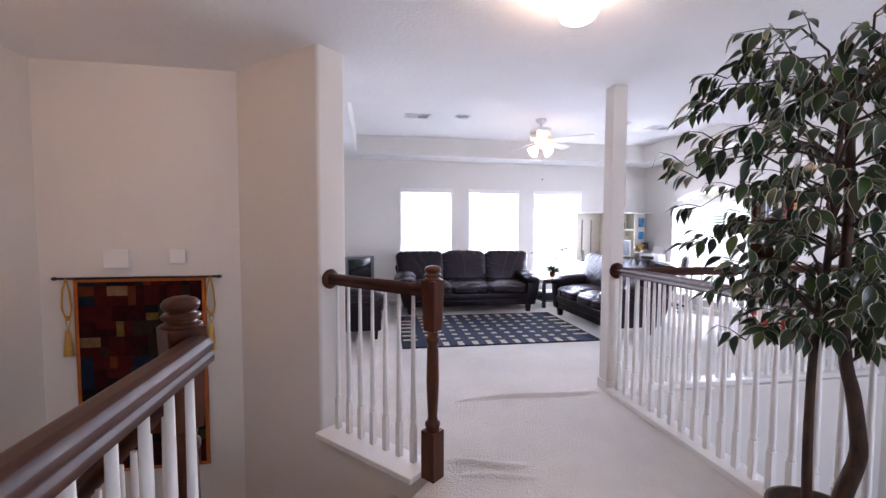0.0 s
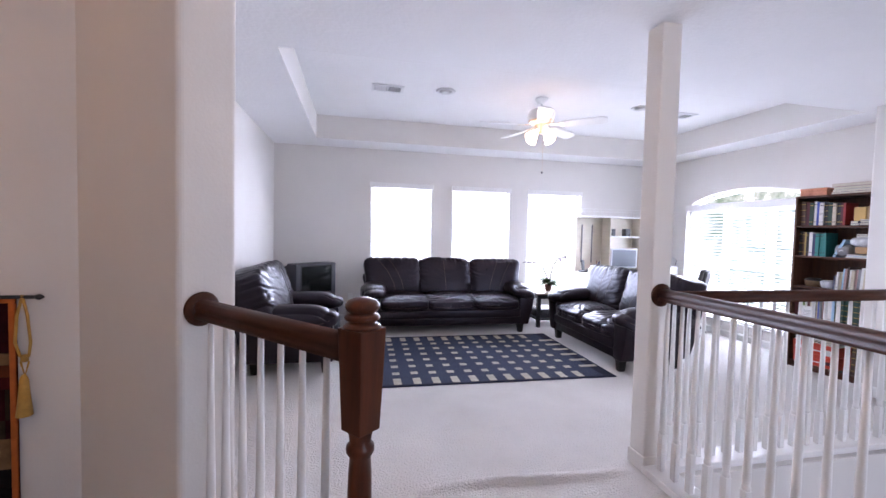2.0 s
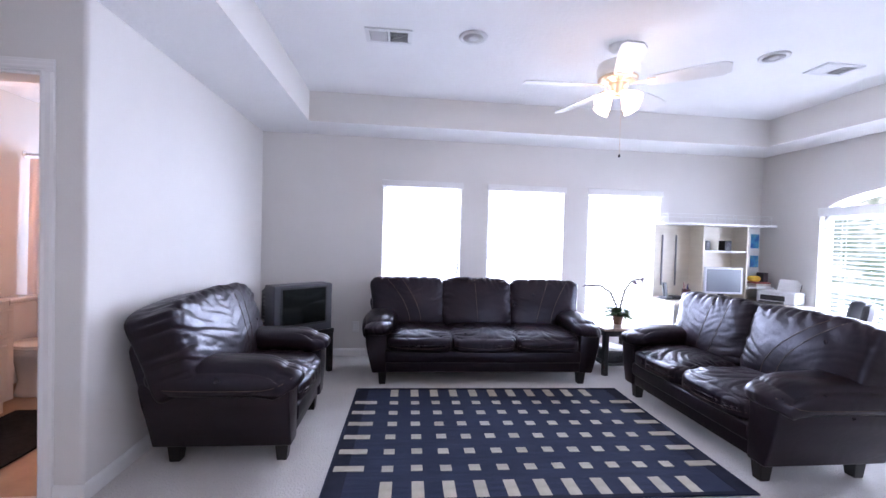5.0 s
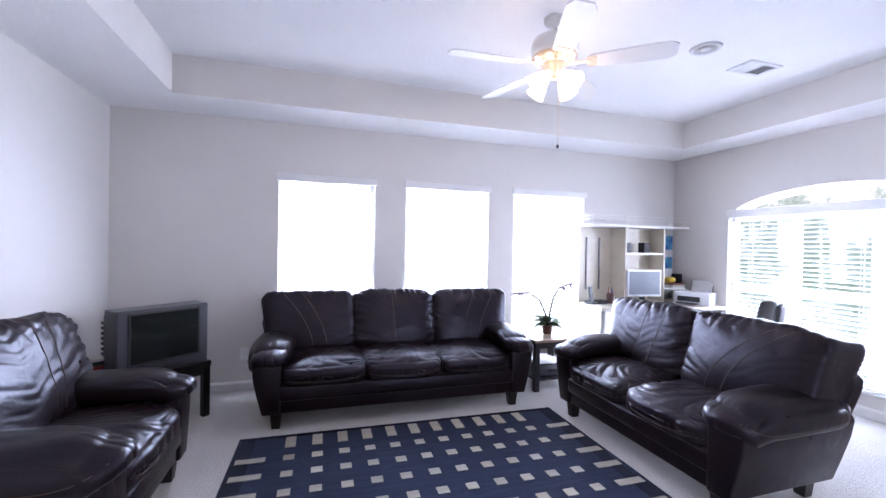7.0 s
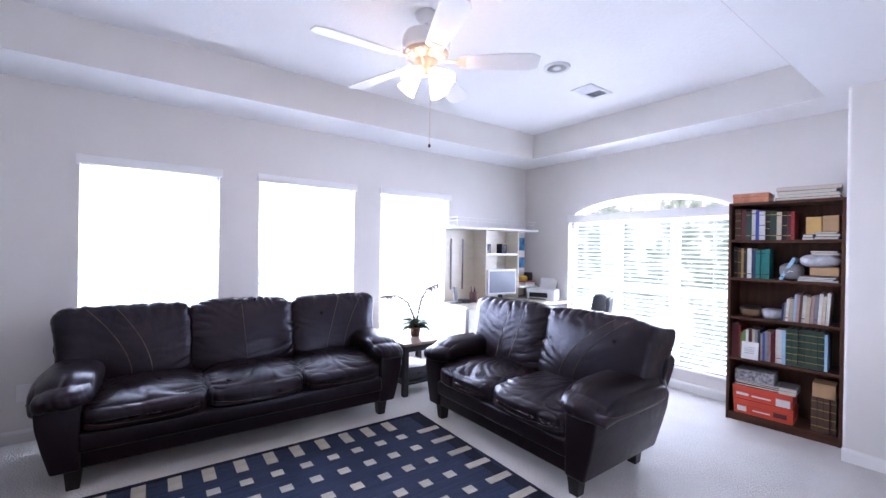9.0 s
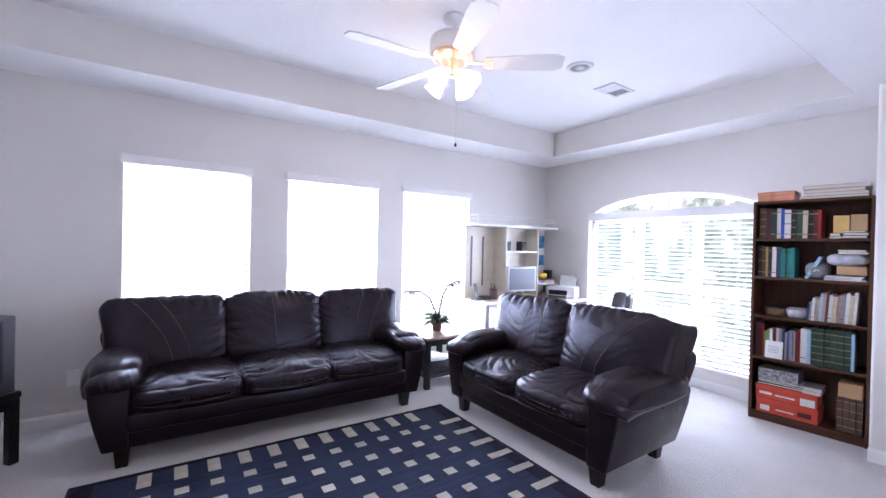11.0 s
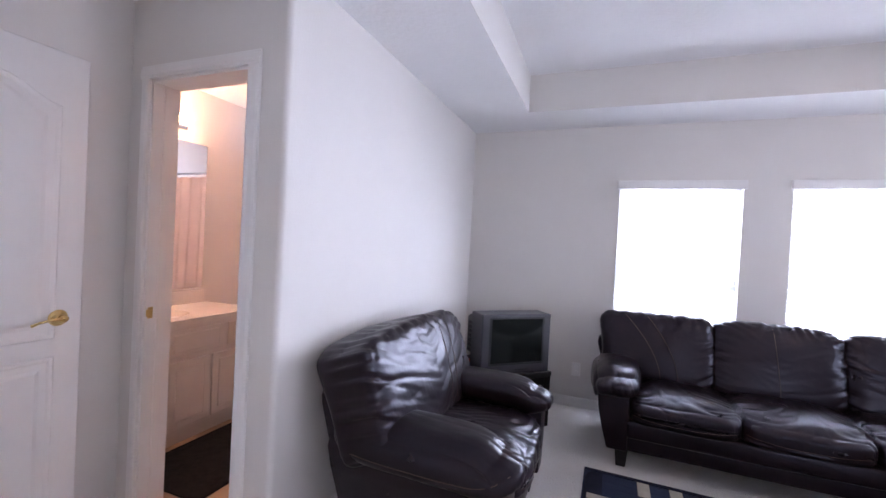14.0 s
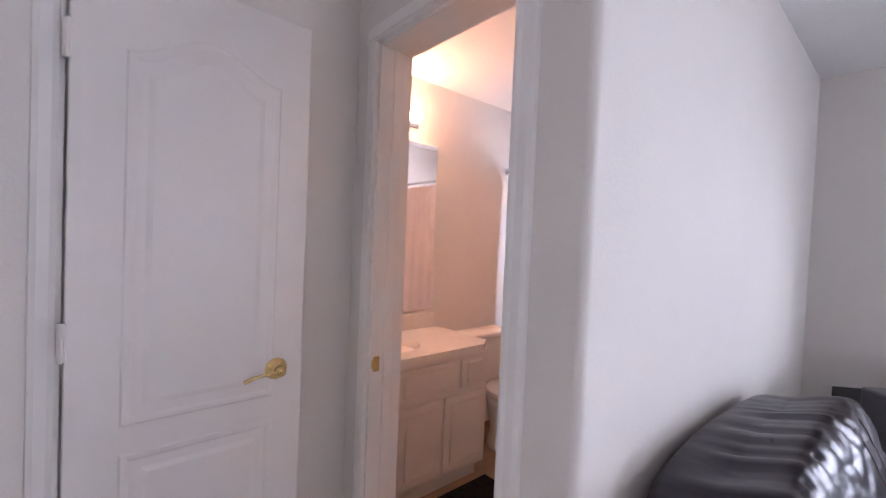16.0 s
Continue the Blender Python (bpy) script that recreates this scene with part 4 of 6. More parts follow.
def ceiling_vent(x, y, w, d, rot=0):
    ob = thing("ceiling_vent", pose(x, y, TRAY, 0, 0, rot), "white louvred ceiling air vent", "air vent", "ceiling vents")
    bm = bmesh.new()
    for lo, hi in (((-w / 2, -d / 2), (w / 2, -d / 2 + 0.03)), ((-w / 2, d / 2 - 0.03), (w / 2, d / 2)), ((-w / 2, -d / 2 + 0.03), (-w / 2 + 0.03, d / 2 - 0.03)), ((w / 2 - 0.03, -d / 2 + 0.03), (w / 2, d / 2 - 0.03)), ((-0.008, -d / 2 + 0.03), (0.008, d / 2 - 0.03))):
        box((*lo, -0.012), (*hi, -0.0005), 0.003, 1, bm)
    part("frame", bm, GRILLE, ob)
    # flat grey sheet paints the shade of the hollow behind the louvres
    part("backing", box((-w / 2 + 0.03, -d / 2 + 0.03, -0.0035), (w / 2 - 0.03, d / 2 - 0.03, -0.0015)), VENT_SHADE, ob)
    n = 7
    for k in range(n):
        yy = -d / 2 + 0.04 + (d - 0.08) * k / (n - 1)
        for s in (-1, 1):
            bm = box((-(w / 4 - 0.024), -0.007, -0.001), ((w / 4 - 0.024), 0.007, 0.001))
            bmesh.ops.transform(bm, matrix=pose(s * (w / 4 - 0.010), yy, -0.009, 35 * s, 0, 0), verts=bm.verts)
            part("slat", bm, GRILLE, ob)


ceiling_vent(0.685, 5.77, 0.32, 0.20)
ceiling_vent(4.09, 5.74, 0.32, 0.20)


def recessed_light(x, y):
    ob = thing("recessed_light", pose(x, y, TRAY), "round recessed ceiling light with white trim, unlit", "ceiling light", "recessed lights")
    part("trim_ring", lathe([(0.072, -0.010), (0.082, -0.014), (0.096, -0.009), (0.100, -0.001), (0.070, -0.001)], 32, closed=False), GRILLE, ob, "", True)
    part("reflector", lathe([(0.070, -0.0105), (0.045, -0.004), (0.03, -0.0025)], 28), plain_grey, ob, "", True)
    part("bulb", lathe([(0.001, -0.016), (0.025, -0.014), (0.038, -0.008), (0.040, -0.003)], 20), GRILLE, ob, "", True)


plain_grey = plain("can_reflector", (0.60, 0.59, 0.58), 0.3, 0.05)
recessed_light(1.265, 5.70)
recessed_light(3.475, 5.63)
DOMEGLASS = glow("lit_dome_glass", (1.0, 0.77, 0.56), 12.0)
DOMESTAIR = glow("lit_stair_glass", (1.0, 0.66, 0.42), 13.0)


def dome_light(x, y, label, glass):
    ob = thing("ceiling_dome_light", pose(x, y, H), label, "ceiling light", "hall lights")
    part("base_ring", lathe([(0.10, -0.001), (0.102, -0.018), (0.085, -0.026)], 32), BRASS, ob, "brass base ring", True)
    part("glass_globe", lathe([(0.06, -0.030), (0.086, -0.050), (0.099, -0.085), (0.096, -0.122), (0.077, -0.153), (0.045, -0.172), (0.004, -0.177)], 32), glass, ob, "lit white glass globe", True)


dome_light(1.03, 2.30, "lit round glass ceiling globe in the hall", DOMEGLASS)
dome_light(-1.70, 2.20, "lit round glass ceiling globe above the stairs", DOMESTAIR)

# ---- bathroom ----
CABPAINT = plain("cabinet_paint", (0.72, 0.68, 0.63), 0.4, 0.03)
MARBLE = plain("cultured_marble", (0.78, 0.74, 0.69), 0.18, 0.05, 7.0)
CERAMIC = plain("white_ceramic", (0.80, 0.78, 0.75), 0.1, 0.02)
CHROME = plain("chrome", (0.75, 0.75, 0.76), 0.08, 0.03, metal=1.0)
MIRROR, mnt, mp_ = shader("mirror_silver", (0.92, 0.93, 0.93), 0.0, 1.0)
BATHMAT = plain("dark_bath_mat", (0.018, 0.016, 0.016), 0.95, 0.3, 30.0, 0.5, 150.0, spec=0.1)


def raised_door(parent, x, y0, y1, z0, z1, name="door"):
    p = part(name, box((x, y0, z0), (x + 0.016, y1, z1), 0.003, 1), CABPAINT, parent)
    part("raised_panel", box((x + 0.012, y0 + 0.045, z0 + 0.045 if z1 - z0 > 0.2 else z0 + 0.022), (x + 0.021, y1 - 0.045, z1 - 0.045 if z1 - z0 > 0.2 else z1 - 0.022), 0.007, 2), CABPAINT, p)
    return p


def vanity():
    ob = thing("vanity_cabinet", pose(0, 0, 0), "off-white bathroom vanity cabinet with panelled doors", "vanity")
    xf, xb, y0, y1 = -1.93, BATH_X0 + 0.002, YB + 0.124, 6.085
    part("body", box((xb, y0, 0.10), (xf, y1, 0.775), 0.002, 1), CABPAINT, ob)
    part("toe_kick", box((xb, y0, 0.0), (xf - 0.06, y1 - 0.01, 0.10)), CABPAINT, ob)
    cols = [(y0 + 0.02, 5.42), (5.44, 5.725), (5.745, y1 - 0.02)]
    for a, b in cols:
        raised_door(ob, xf, a, b, 0.13, 0.55)
    for a, b in ((y0 + 0.02, 5.40), (5.42, 5.83), (5.86, y1 - 0.02)):
        raised_door(ob, xf, a, b, 0.585, 0.745, "drawer_front")
    top = thing("countertop", pose(0, 0, 0), "pale cultured marble countertop with moulded basin", "countertop")
    bm = bmesh.new()
    cx, cy, rx, ry = -2.16, 5.52, 0.15, 0.20
    x0, x1, ya, yb, z = xb, xf + 0.025, y0, y1 + 0.02, 0.812
    n = 40
    inner, outer = [], []
    for k in range(n):
        a = 2 * math.pi * k / n
        c, s = math.cos(a), math.sin(a)
        inner.append((cx + rx * c, cy + ry * s))
        t = min((x1 - cx) / c if c > 1e-6 else (x0 - cx) / c if c < -1e-6 else 9, (yb - cy) / s if s > 1e-6 else (ya - cy) / s if s < -1e-6 else 9)
        outer.append((cx + c * t, cy + s * t))
    loops = [[bm.verts.new((x, y, z - 0.036)) for x, y in outer], [bm.verts.new((x, y, z)) for x, y in outer], [bm.verts.new((x, y, z)) for x, y in inner]]
    for f, dz in ((0.93, -0.02), (0.75, -0.08), (0.4, -0.115), (0.08, -0.12)):
        loops.append([bm.verts.new((cx + (x - cx) * f, cy + (y - cy) * f, z + dz)) for x, y in inner])
    for a, b in zip(loops, loops[1:]):
        for k in range(n):
            bm.faces.new((a[k], a[(k + 1) % n], b[(k + 1) % n], b[k]))
    bm.faces.new(loops[-1])
    bmesh.ops.recalc_face_normals(bm, faces=bm.faces)
    part("slab", bm, MARBLE, top)
    part("backsplash", box((xb, y0, 0.8125), (xb + 0.02, y1 - 0.02, 0.915), 0.004), MARBLE, top)
    f = thing("basin_faucet", pose(-2.36, 5.52, 0.8125), "small chrome basin faucet", "faucet")
    part("body", box((-0.02, -0.07, 0), (0.02, 0.07, 0.018), 0.006), CHROME, f, "", True)
    part("spout", tube([(0, 0, 0.01), (0, 0, 0.08), (0.03, 0, 0.105), (0.09, 0, 0.095), (0.105, 0, 0.075)], 0.011, 10), CHROME, f, "", True)
    for s in (-1, 1):
        part("tap_handle", lathe([(0.016, 0.015), (0.018, 0.04), (0.010, 0.05)], 14), CHROME, f, "", True).location = (0, s * 0.055, 0)
    mi = thing("wall_mirror", pose(0, 0, 0), "frameless wall mirror above the vanity", "mirror")
    part("mirror_glass", box((xb, y0 + 0.02, 0.93), (xb + 0.006, 6.05, 2.03), 0.001, 1), MIRROR, mi)
    lb = thing("vanity_light", pose(xb, 5.51, 2.165), "chrome vanity light bar with lit round bulbs", "wall light")
    part("back_plate", box((0, -0.36, -0.055), (0.022, 0.36, 0.055), 0.006), CHROME, lb)
    for k in range(4):
        y = -0.285 + 0.19 * k
        part("lamp_holder", lathe([(0.026, 0), (0.026, 0.02), (0.018, 0.03)], 16), CHROME, lb, "", True).matrix_local = pose(0.022, y, 0, 0, 90, 0)
        bm = bmesh.new()
        bmesh.ops.create_uvsphere(bm, u_segments=20, v_segments=14, radius=0.044)
        part("bulb", bm, BULB, lb, "lit round bulb", True).location = (0.088, y, 0)


BULB = glow("lit_bulb", (1.0, 0.56, 0.34), 34.0)
vanity()


def toilet():
    ob = thing("toilet", pose(BATH_X0 + 0.004, 6.47, 0), "white ceramic toilet with closed lid", "toilet")
    part("tank", box((0, -0.22, 0.39), (0.19, 0.22, 0.72), 0.03, 3), CERAMIC, ob, "", True)
    part("tank_lid", box((-0.0, -0.235, 0.722), (0.205, 0.235, 0.757), 0.012, 2), CERAMIC, ob, "", True)

    def loft(rings):
        bm = bmesh.new()
        ls = []
        for cx, rx, ry, z in rings:
            ls.append([bm.verts.new((cx + rx * math.cos(a) * (1.0 if math.cos(a) > 0 else 0.8), ry * math.sin(a), z)) for a in [2 * math.pi * k / 32 for k in range(32)]])
        for a, b in zip(ls, ls[1:]):
            for k in range(32):
                bm.faces.new((a[k], a[(k + 1) % 32], b[(k + 1) % 32], b[k]))
        bm.faces.new(ls[0][::-1])
        bm.faces.new(ls[-1])
        return bm
    part("bowl", loft([(0.36, 0.20, 0.11, 0.0), (0.36, 0.19, 0.105, 0.03), (0.35, 0.15, 0.09, 0.12), (0.37, 0.19, 0.12, 0.22), (0.41, 0.25, 0.17, 0.33), (0.42, 0.265, 0.185, 0.385)]), CERAMIC, ob, "", True)
    part("seat", loft([(0.42, 0.27, 0.19, 0.387), (0.42, 0.275, 0.193, 0.395), (0.42, 0.27, 0.19, 0.404)]), CERAMIC, ob, "", True)
    part("lid", loft([(0.42, 0.268, 0.188, 0.406), (0.42, 0.274, 0.192, 0.414), (0.42, 0.25, 0.175, 0.424)]), CERAMIC, ob, "", True)
    part("flush_lever", tube([(0.195, -0.15, 0.66), (0.21, -0.15, 0.66), (0.213, -0.09, 0.655)], 0.006, 8), CHROME, ob)


toilet()
CURTAIN = plain("shower_curtain", (0.76, 0.70, 0.73), 0.85, 0.04, 4.0)


def bath_end():
    tub = thing("bathtub", pose(0, 0, 0), "white bathtub behind the shower curtain", "bathtub")
    bm = box((BATH_X0 + 0.002, 6.80, 0.0), (XL - 0.122, YF - 0.002, 0.40), 0.02, 2)
    part("tub_shell", bm, CERAMIC, tub)
    rod = thing("curtain_rod", pose(BATH_X0, 6.78, 1.96), "straight chrome shower curtain rod", "curtain rod")
    part("rod", tube([(0.0, 0, 0), (1.61, 0, 0)], 0.0125, 12), CHROME, rod, "", True)
    for x in (0.0, 1.61):
        part("flange", lathe([(0.03, 0), (0.03, 0.008), (0.015, 0.018)], 16), CHROME, rod).matrix_local = pose(x, 0, 0, 0, 90 if x == 0 else -90, 0)
    cur = thing("shower_curtain", pose(BATH_X0 + 0.04, 6.78, 0), "pale pink fabric shower curtain hanging in folds", "curtain")
    bm = bmesh.new()
    nx, nz = 110, 10
    g = []
    for i in range(nx + 1):
        x = 1.57 * i / nx
        col = []
        for j in range(nz + 1):
            t = j / nz
            a = 0.012 + 0.012 * t
            col.append(bm.verts.new((x + 0.006 * math.sin(x * 31), a * math.sin(x * 46 + 0.7 * math.sin(x * 9)) - 0.03 * t, 1.925 - 1.80 * t)))
        g.append(col)
    for i in range(nx):
        for j in range(nz):
            bm.faces.new((g[i][j], g[i + 1][j], g[i + 1][j + 1], g[i][j + 1]))
    part("fabric", bm, CURTAIN, cur, "", True)
    for k in range(11):
        bm = tube([(0.015 * math.cos(a), 0, 0.022 * math.sin(a)) for a in [math.pi * 2 * j / 12 for j in range(13)]], 0.002, 6)
        part("ring", bm, CHROME, cur).location = (0.04 + 0.142 * k, 0, 1.952)
    mat = thing("bath_mat", pose(-1.635, 5.65, -0.004), "dark rectangular bath mat on the floor", "bath mat", "bath mats")
    part("mat_body", box((-0.29, -0.45, 0), (0.29, 0.45, 0.016), 0.007, 2), BATHMAT, mat)
    mat = thing("bath_mat", pose(-1.45, 6.42, -0.004), "dark toilet mat on the bathroom floor", "bath mat", "bath mats")
    part("mat_body", box((-0.26, -0.22, 0), (0.26, 0.22, 0.016), 0.007, 2), BATHMAT, mat)


bath_end()

# ---- stairwell: hanging, chime boxes, stairs ----
PATCHES = [plain("patch_%s" % n, tone(c, 0.5), 0.95, 0.3, 14.0, 0.4, 160.0, spec=0.1) for n, c in (
    ("maroon", (0.10, 0.012, 0.012)), ("dark", (0.016, 0.013, 0.014)), ("wine", (0.055, 0.008, 0.012)), ("rust", (0.20, 0.05, 0.02)), ("navy", (0.018, 0.03, 0.06)), ("olive", (0.07, 0.065, 0.03)),
    ("tan", (0.34, 0.20, 0.10)), ("ochre", (0.24, 0.15, 0.04)), ("teal", (0.03, 0.07, 0.09)), ("grey", (0.10, 0.095, 0.10)), ("brown", (0.05, 0.03, 0.02)), ("peach", (0.45, 0.24, 0.14)))]
ORANGE = plain("orange_binding", (0.42, 0.10, 0.015), 0.85, 0.15, 20.0)
GOLD = plain("gold_cord", (0.50, 0.28, 0.06), 0.6, 0.15, 40.0)
BLACKIRON = plain("black_rod", (0.012, 0.011, 0.011), 0.35, 0.1)


def hanging():
    x0, x1, z0, z1 = -1.926, -1.089, -0.43, 0.962
    ob = thing("wall_hanging", pose(0, YT, 0), "patchwork fabric wall hanging with orange binding and tassels", "wall hanging")
    part("backing", box((x0, -0.020, z0), (x1, -0.010, z1)), PATCHES[1], ob)
    b = 0.024
    for lo, hi in (((x0, z1 - b), (x1, z1)), ((x0, z0), (x1, z0 + b)), ((x0, z0 + b), (x0 + b, z1 - b)), ((x1 - b, z0 + b), (x1, z1 - b))):
        part("binding", box((lo[0], -0.026, lo[1]), (hi[0], -0.009, hi[1]), 0.003, 1), ORANGE, ob, "orange fabric binding")
    r = random.Random(11)
    w8 = [9, 7, 7, 3.0, 1.2, 0.7, 0.4, 0.5, 0.7, 0.5, 5, 0.35]
    z = z0 + b
    while z < z1 - b - 0.01:
        h = min(r.choice((0.085, 0.11, 0.14, 0.17)), z1 - b - z)
        x = x0 + b
        while x < x1 - b - 0.01:
            w = min(r.choice((0.05, 0.08, 0.10, 0.13)), x1 - b - x)
            split = r.random() < 0.35 and h > 0.10
            for za, zb in (((z, z + h * 0.5), (z + h * 0.5, z + h)) if split else ((z, z + h),)):
                p = 0.0225 + 0.0025 * r.random()
                part("patch", box((x + 0.001, -p, za + 0.001), (x + w - 0.001, -0.019, zb - 0.001)), r.choices(PATCHES, w8)[0], ob)
            x += w
        z += h
    rod = thing("hanging_rod", pose(0, YT - 0.03, z1 + 0.004), "black iron hanging rod with finials", "rod")
    part("rod", tube([(-2.017, 0, 0), (-1.007, 0, 0)], 0.008, 10), BLACKIRON, rod, "", True)
    for x, s in ((-2.017, -1), (-1.007, 1)):
        part("finial", tube([(x, 0, 0), (x + s * 0.012, 0, 0), (x + s * 0.02, 0, 0.0), (x + s * 0.035, 0, 0)], [0.008, 0.013, 0.013, 0.004], 10), BLACKIRON, rod, "", True)
    for x in (-1.963, -1.053):
        t = thing("tassel_cord", pose(x, YT - 0.032, z1), "gold cord with a hanging tassel", "tassel", "tassels")
        part("loop", tube([(0.0, 0, 0.012), (-0.022, 0, -0.08), (-0.03, 0, -0.20), (-0.012, 0, -0.262), (0.02, 0, -0.262), (0.028, 0, -0.20), (0.018, 0, -0.08), (0.0, 0, 0.012)], 0.006, 7), GOLD, t, "", True)
        part("knot", tube([(0.004, 0, -0.255), (0.004, 0, -0.285)], 0.014, 8), GOLD, t, "", True)
        part("cord", tube([(-0.012, 0, -0.285), (0.004, 0, -0.35), (0.02, 0, -0.285)], 0.004, 6), GOLD, t, "", True)
        part("fringe", lathe([(0.008, -0.345), (0.016, -0.365), (0.019, -0.41), (0.030, -0.53), (0.028, -0.532)], 14), GOLD, t, "thick gold fringe", True)


hanging()
CHIME = plain("chime_plastic", (0.78, 0.77, 0.76), 0.4, 0.03)
for x0, x1, z0, z1, d, lab in ((-1.726, -1.571, 1.034, 1.162, 0.046, "larger white plastic door chime box"), (-1.312, -1.216, 1.062, 1.162, 0.042, "small square white plastic chime box")):
    c = thing("door_chime", pose((x0 + x1) / 2, YT, (z0 + z1) / 2), lab, "door chime", "chime boxes")
    w, h = (x1 - x0) / 2, (z1 - z0) / 2
    part("cover", box((-w, -d, -h), (w, -0.006, h), 0.006), CHIME, c)
    part("base", box((-w + 0.006, -0.007, -h + 0.006), (w - 0.006, 0, h - 0.006)), CHIME, c)


def stairs():
    """A flight that leaves the landing between the two newels."""
    a, b = Vector(NEWEL_A), Vector(NEWEL_B)
    d = Vector((-0.70, 0.714))
    ob = tagged(new("stairs"), "carpeted stair flight going down from the landing", "stairs", "", "structure")
    rise, run = 0.18, 0.25
    for k in range(9):
        o = d * run * k
        z = -rise * (k + 1)
        p = [b + o, a + o, a + o + d * (run + 0.02), b + o + d * (run + 0.02)]
        part("step", prism([tuple(q) for q in p], z - 0.30, z), CARPET, ob)
    n = d * 2.4
    part("stringer", sweep([(-0.012, -0.30), (0.012, -0.30), (0.012, 0.03), (-0.012, 0.03)], (*(b + d * 0.02), 0.0), (*(b + n), -rise / run * 2.4)), TRIM, ob, "white painted stair stringer")
    part("skirt", sweep([(-0.012, -0.30), (0.012, -0.30), (0.012, 0.03), (-0.012, 0.03)], (*(a + d * 0.02), -0.02), (*(a + n), -rise / run * 2.4)), TRIM, ob)
    st = thing("stair_handrail", pose(0, 0, 0), "brown handrail and white balusters going down the stairs", "railing")
    s0, s1 = b + d * 0.04, b + d * 2.2
    part("handrail", sweep(RAIL_PROFILE, (s0.x, s0.y, 0.93), (s1.x, s1.y, 0.93 - rise / run * 2.16)), RAILWOOD_X, st, "", True)
    me = baluster_mesh(0.86)
    for k in range(17):
        t = 0.12 + 0.125 * k
        o = new("baluster", me)
        o.parent = st
        q = b + d * t
        o.location = (q.x, q.y, 0.03 - rise / run * t)


stairs()


def ripple(pts, w, h):
    """A low fold in the carpet."""
    bm = bmesh.new()
    n = len(pts)
    rows = []
    for k, p in enumerate(pts):
        p = Vector(p)
        d = (Vector(pts[min(k + 1, n - 1)]) - Vector(pts[max(k - 1, 0)])).normalized()
        s = Vector((-d.y, d.x))
        e = math.sin(math.pi * k / (n - 1)) ** 0.5
        rows.append([bm.verts.new((p.x + s.x * w * t, p.y + s.y * w * t, -0.003 + (h * e + 0.003) * math.cos(t * math.pi / 2) ** 2)) for t in (-1, -0.75, -0.5, -0.25, 0, 0.25, 0.5, 0.75, 1)])
    for a, b in zip(rows, rows[1:]):
        for k in range(8):
            bm.faces.new((a[k], a[k + 1], b[k + 1], b[k]))
    bmesh.ops.recalc_face_normals(bm, faces=bm.faces)
    structure("carpet_fold", bm, CARPET, "low fold in the pale carpet", "floor", True)


def wavy(a, b, n, amp, ph):
    a, b = Vector(a), Vector(b)
    return [tuple(a.lerp(b, k / n) + Vector((0, amp * math.sin(ph + 5.0 * k / n)))) for k in range(n + 1)]


ripple(wavy((0.72, 3.50), (1.92, 3.52), 16, 0.025, 0.4), 0.07, 0.022)
ripple(wavy((0.50, 2.72), (0.95, 2.62), 8, 0.02, 1.0), 0.06, 0.018)
ripple(wavy((0.55, 2.58), (0.98, 2.50), 8, 0.01, 0.2), 0.045, 0.012)

# ---- television and its stand ----
TVGREY = plain("tv_plastic", (0.058, 0.058, 0.068), 0.4, 0.08, 10.0)
TVDARK = plain("tv_back", (0.02, 0.02, 0.022), 0.5, 0.1)
SCREEN, snt, spn = shader("tv_tube_glass", (0.012, 0.015, 0.014), 0.10, 0, 0.5)
BLACKWOOD = plain("black_wood", (0.010, 0.009, 0.009), 0.35, 0.15, 8.0)


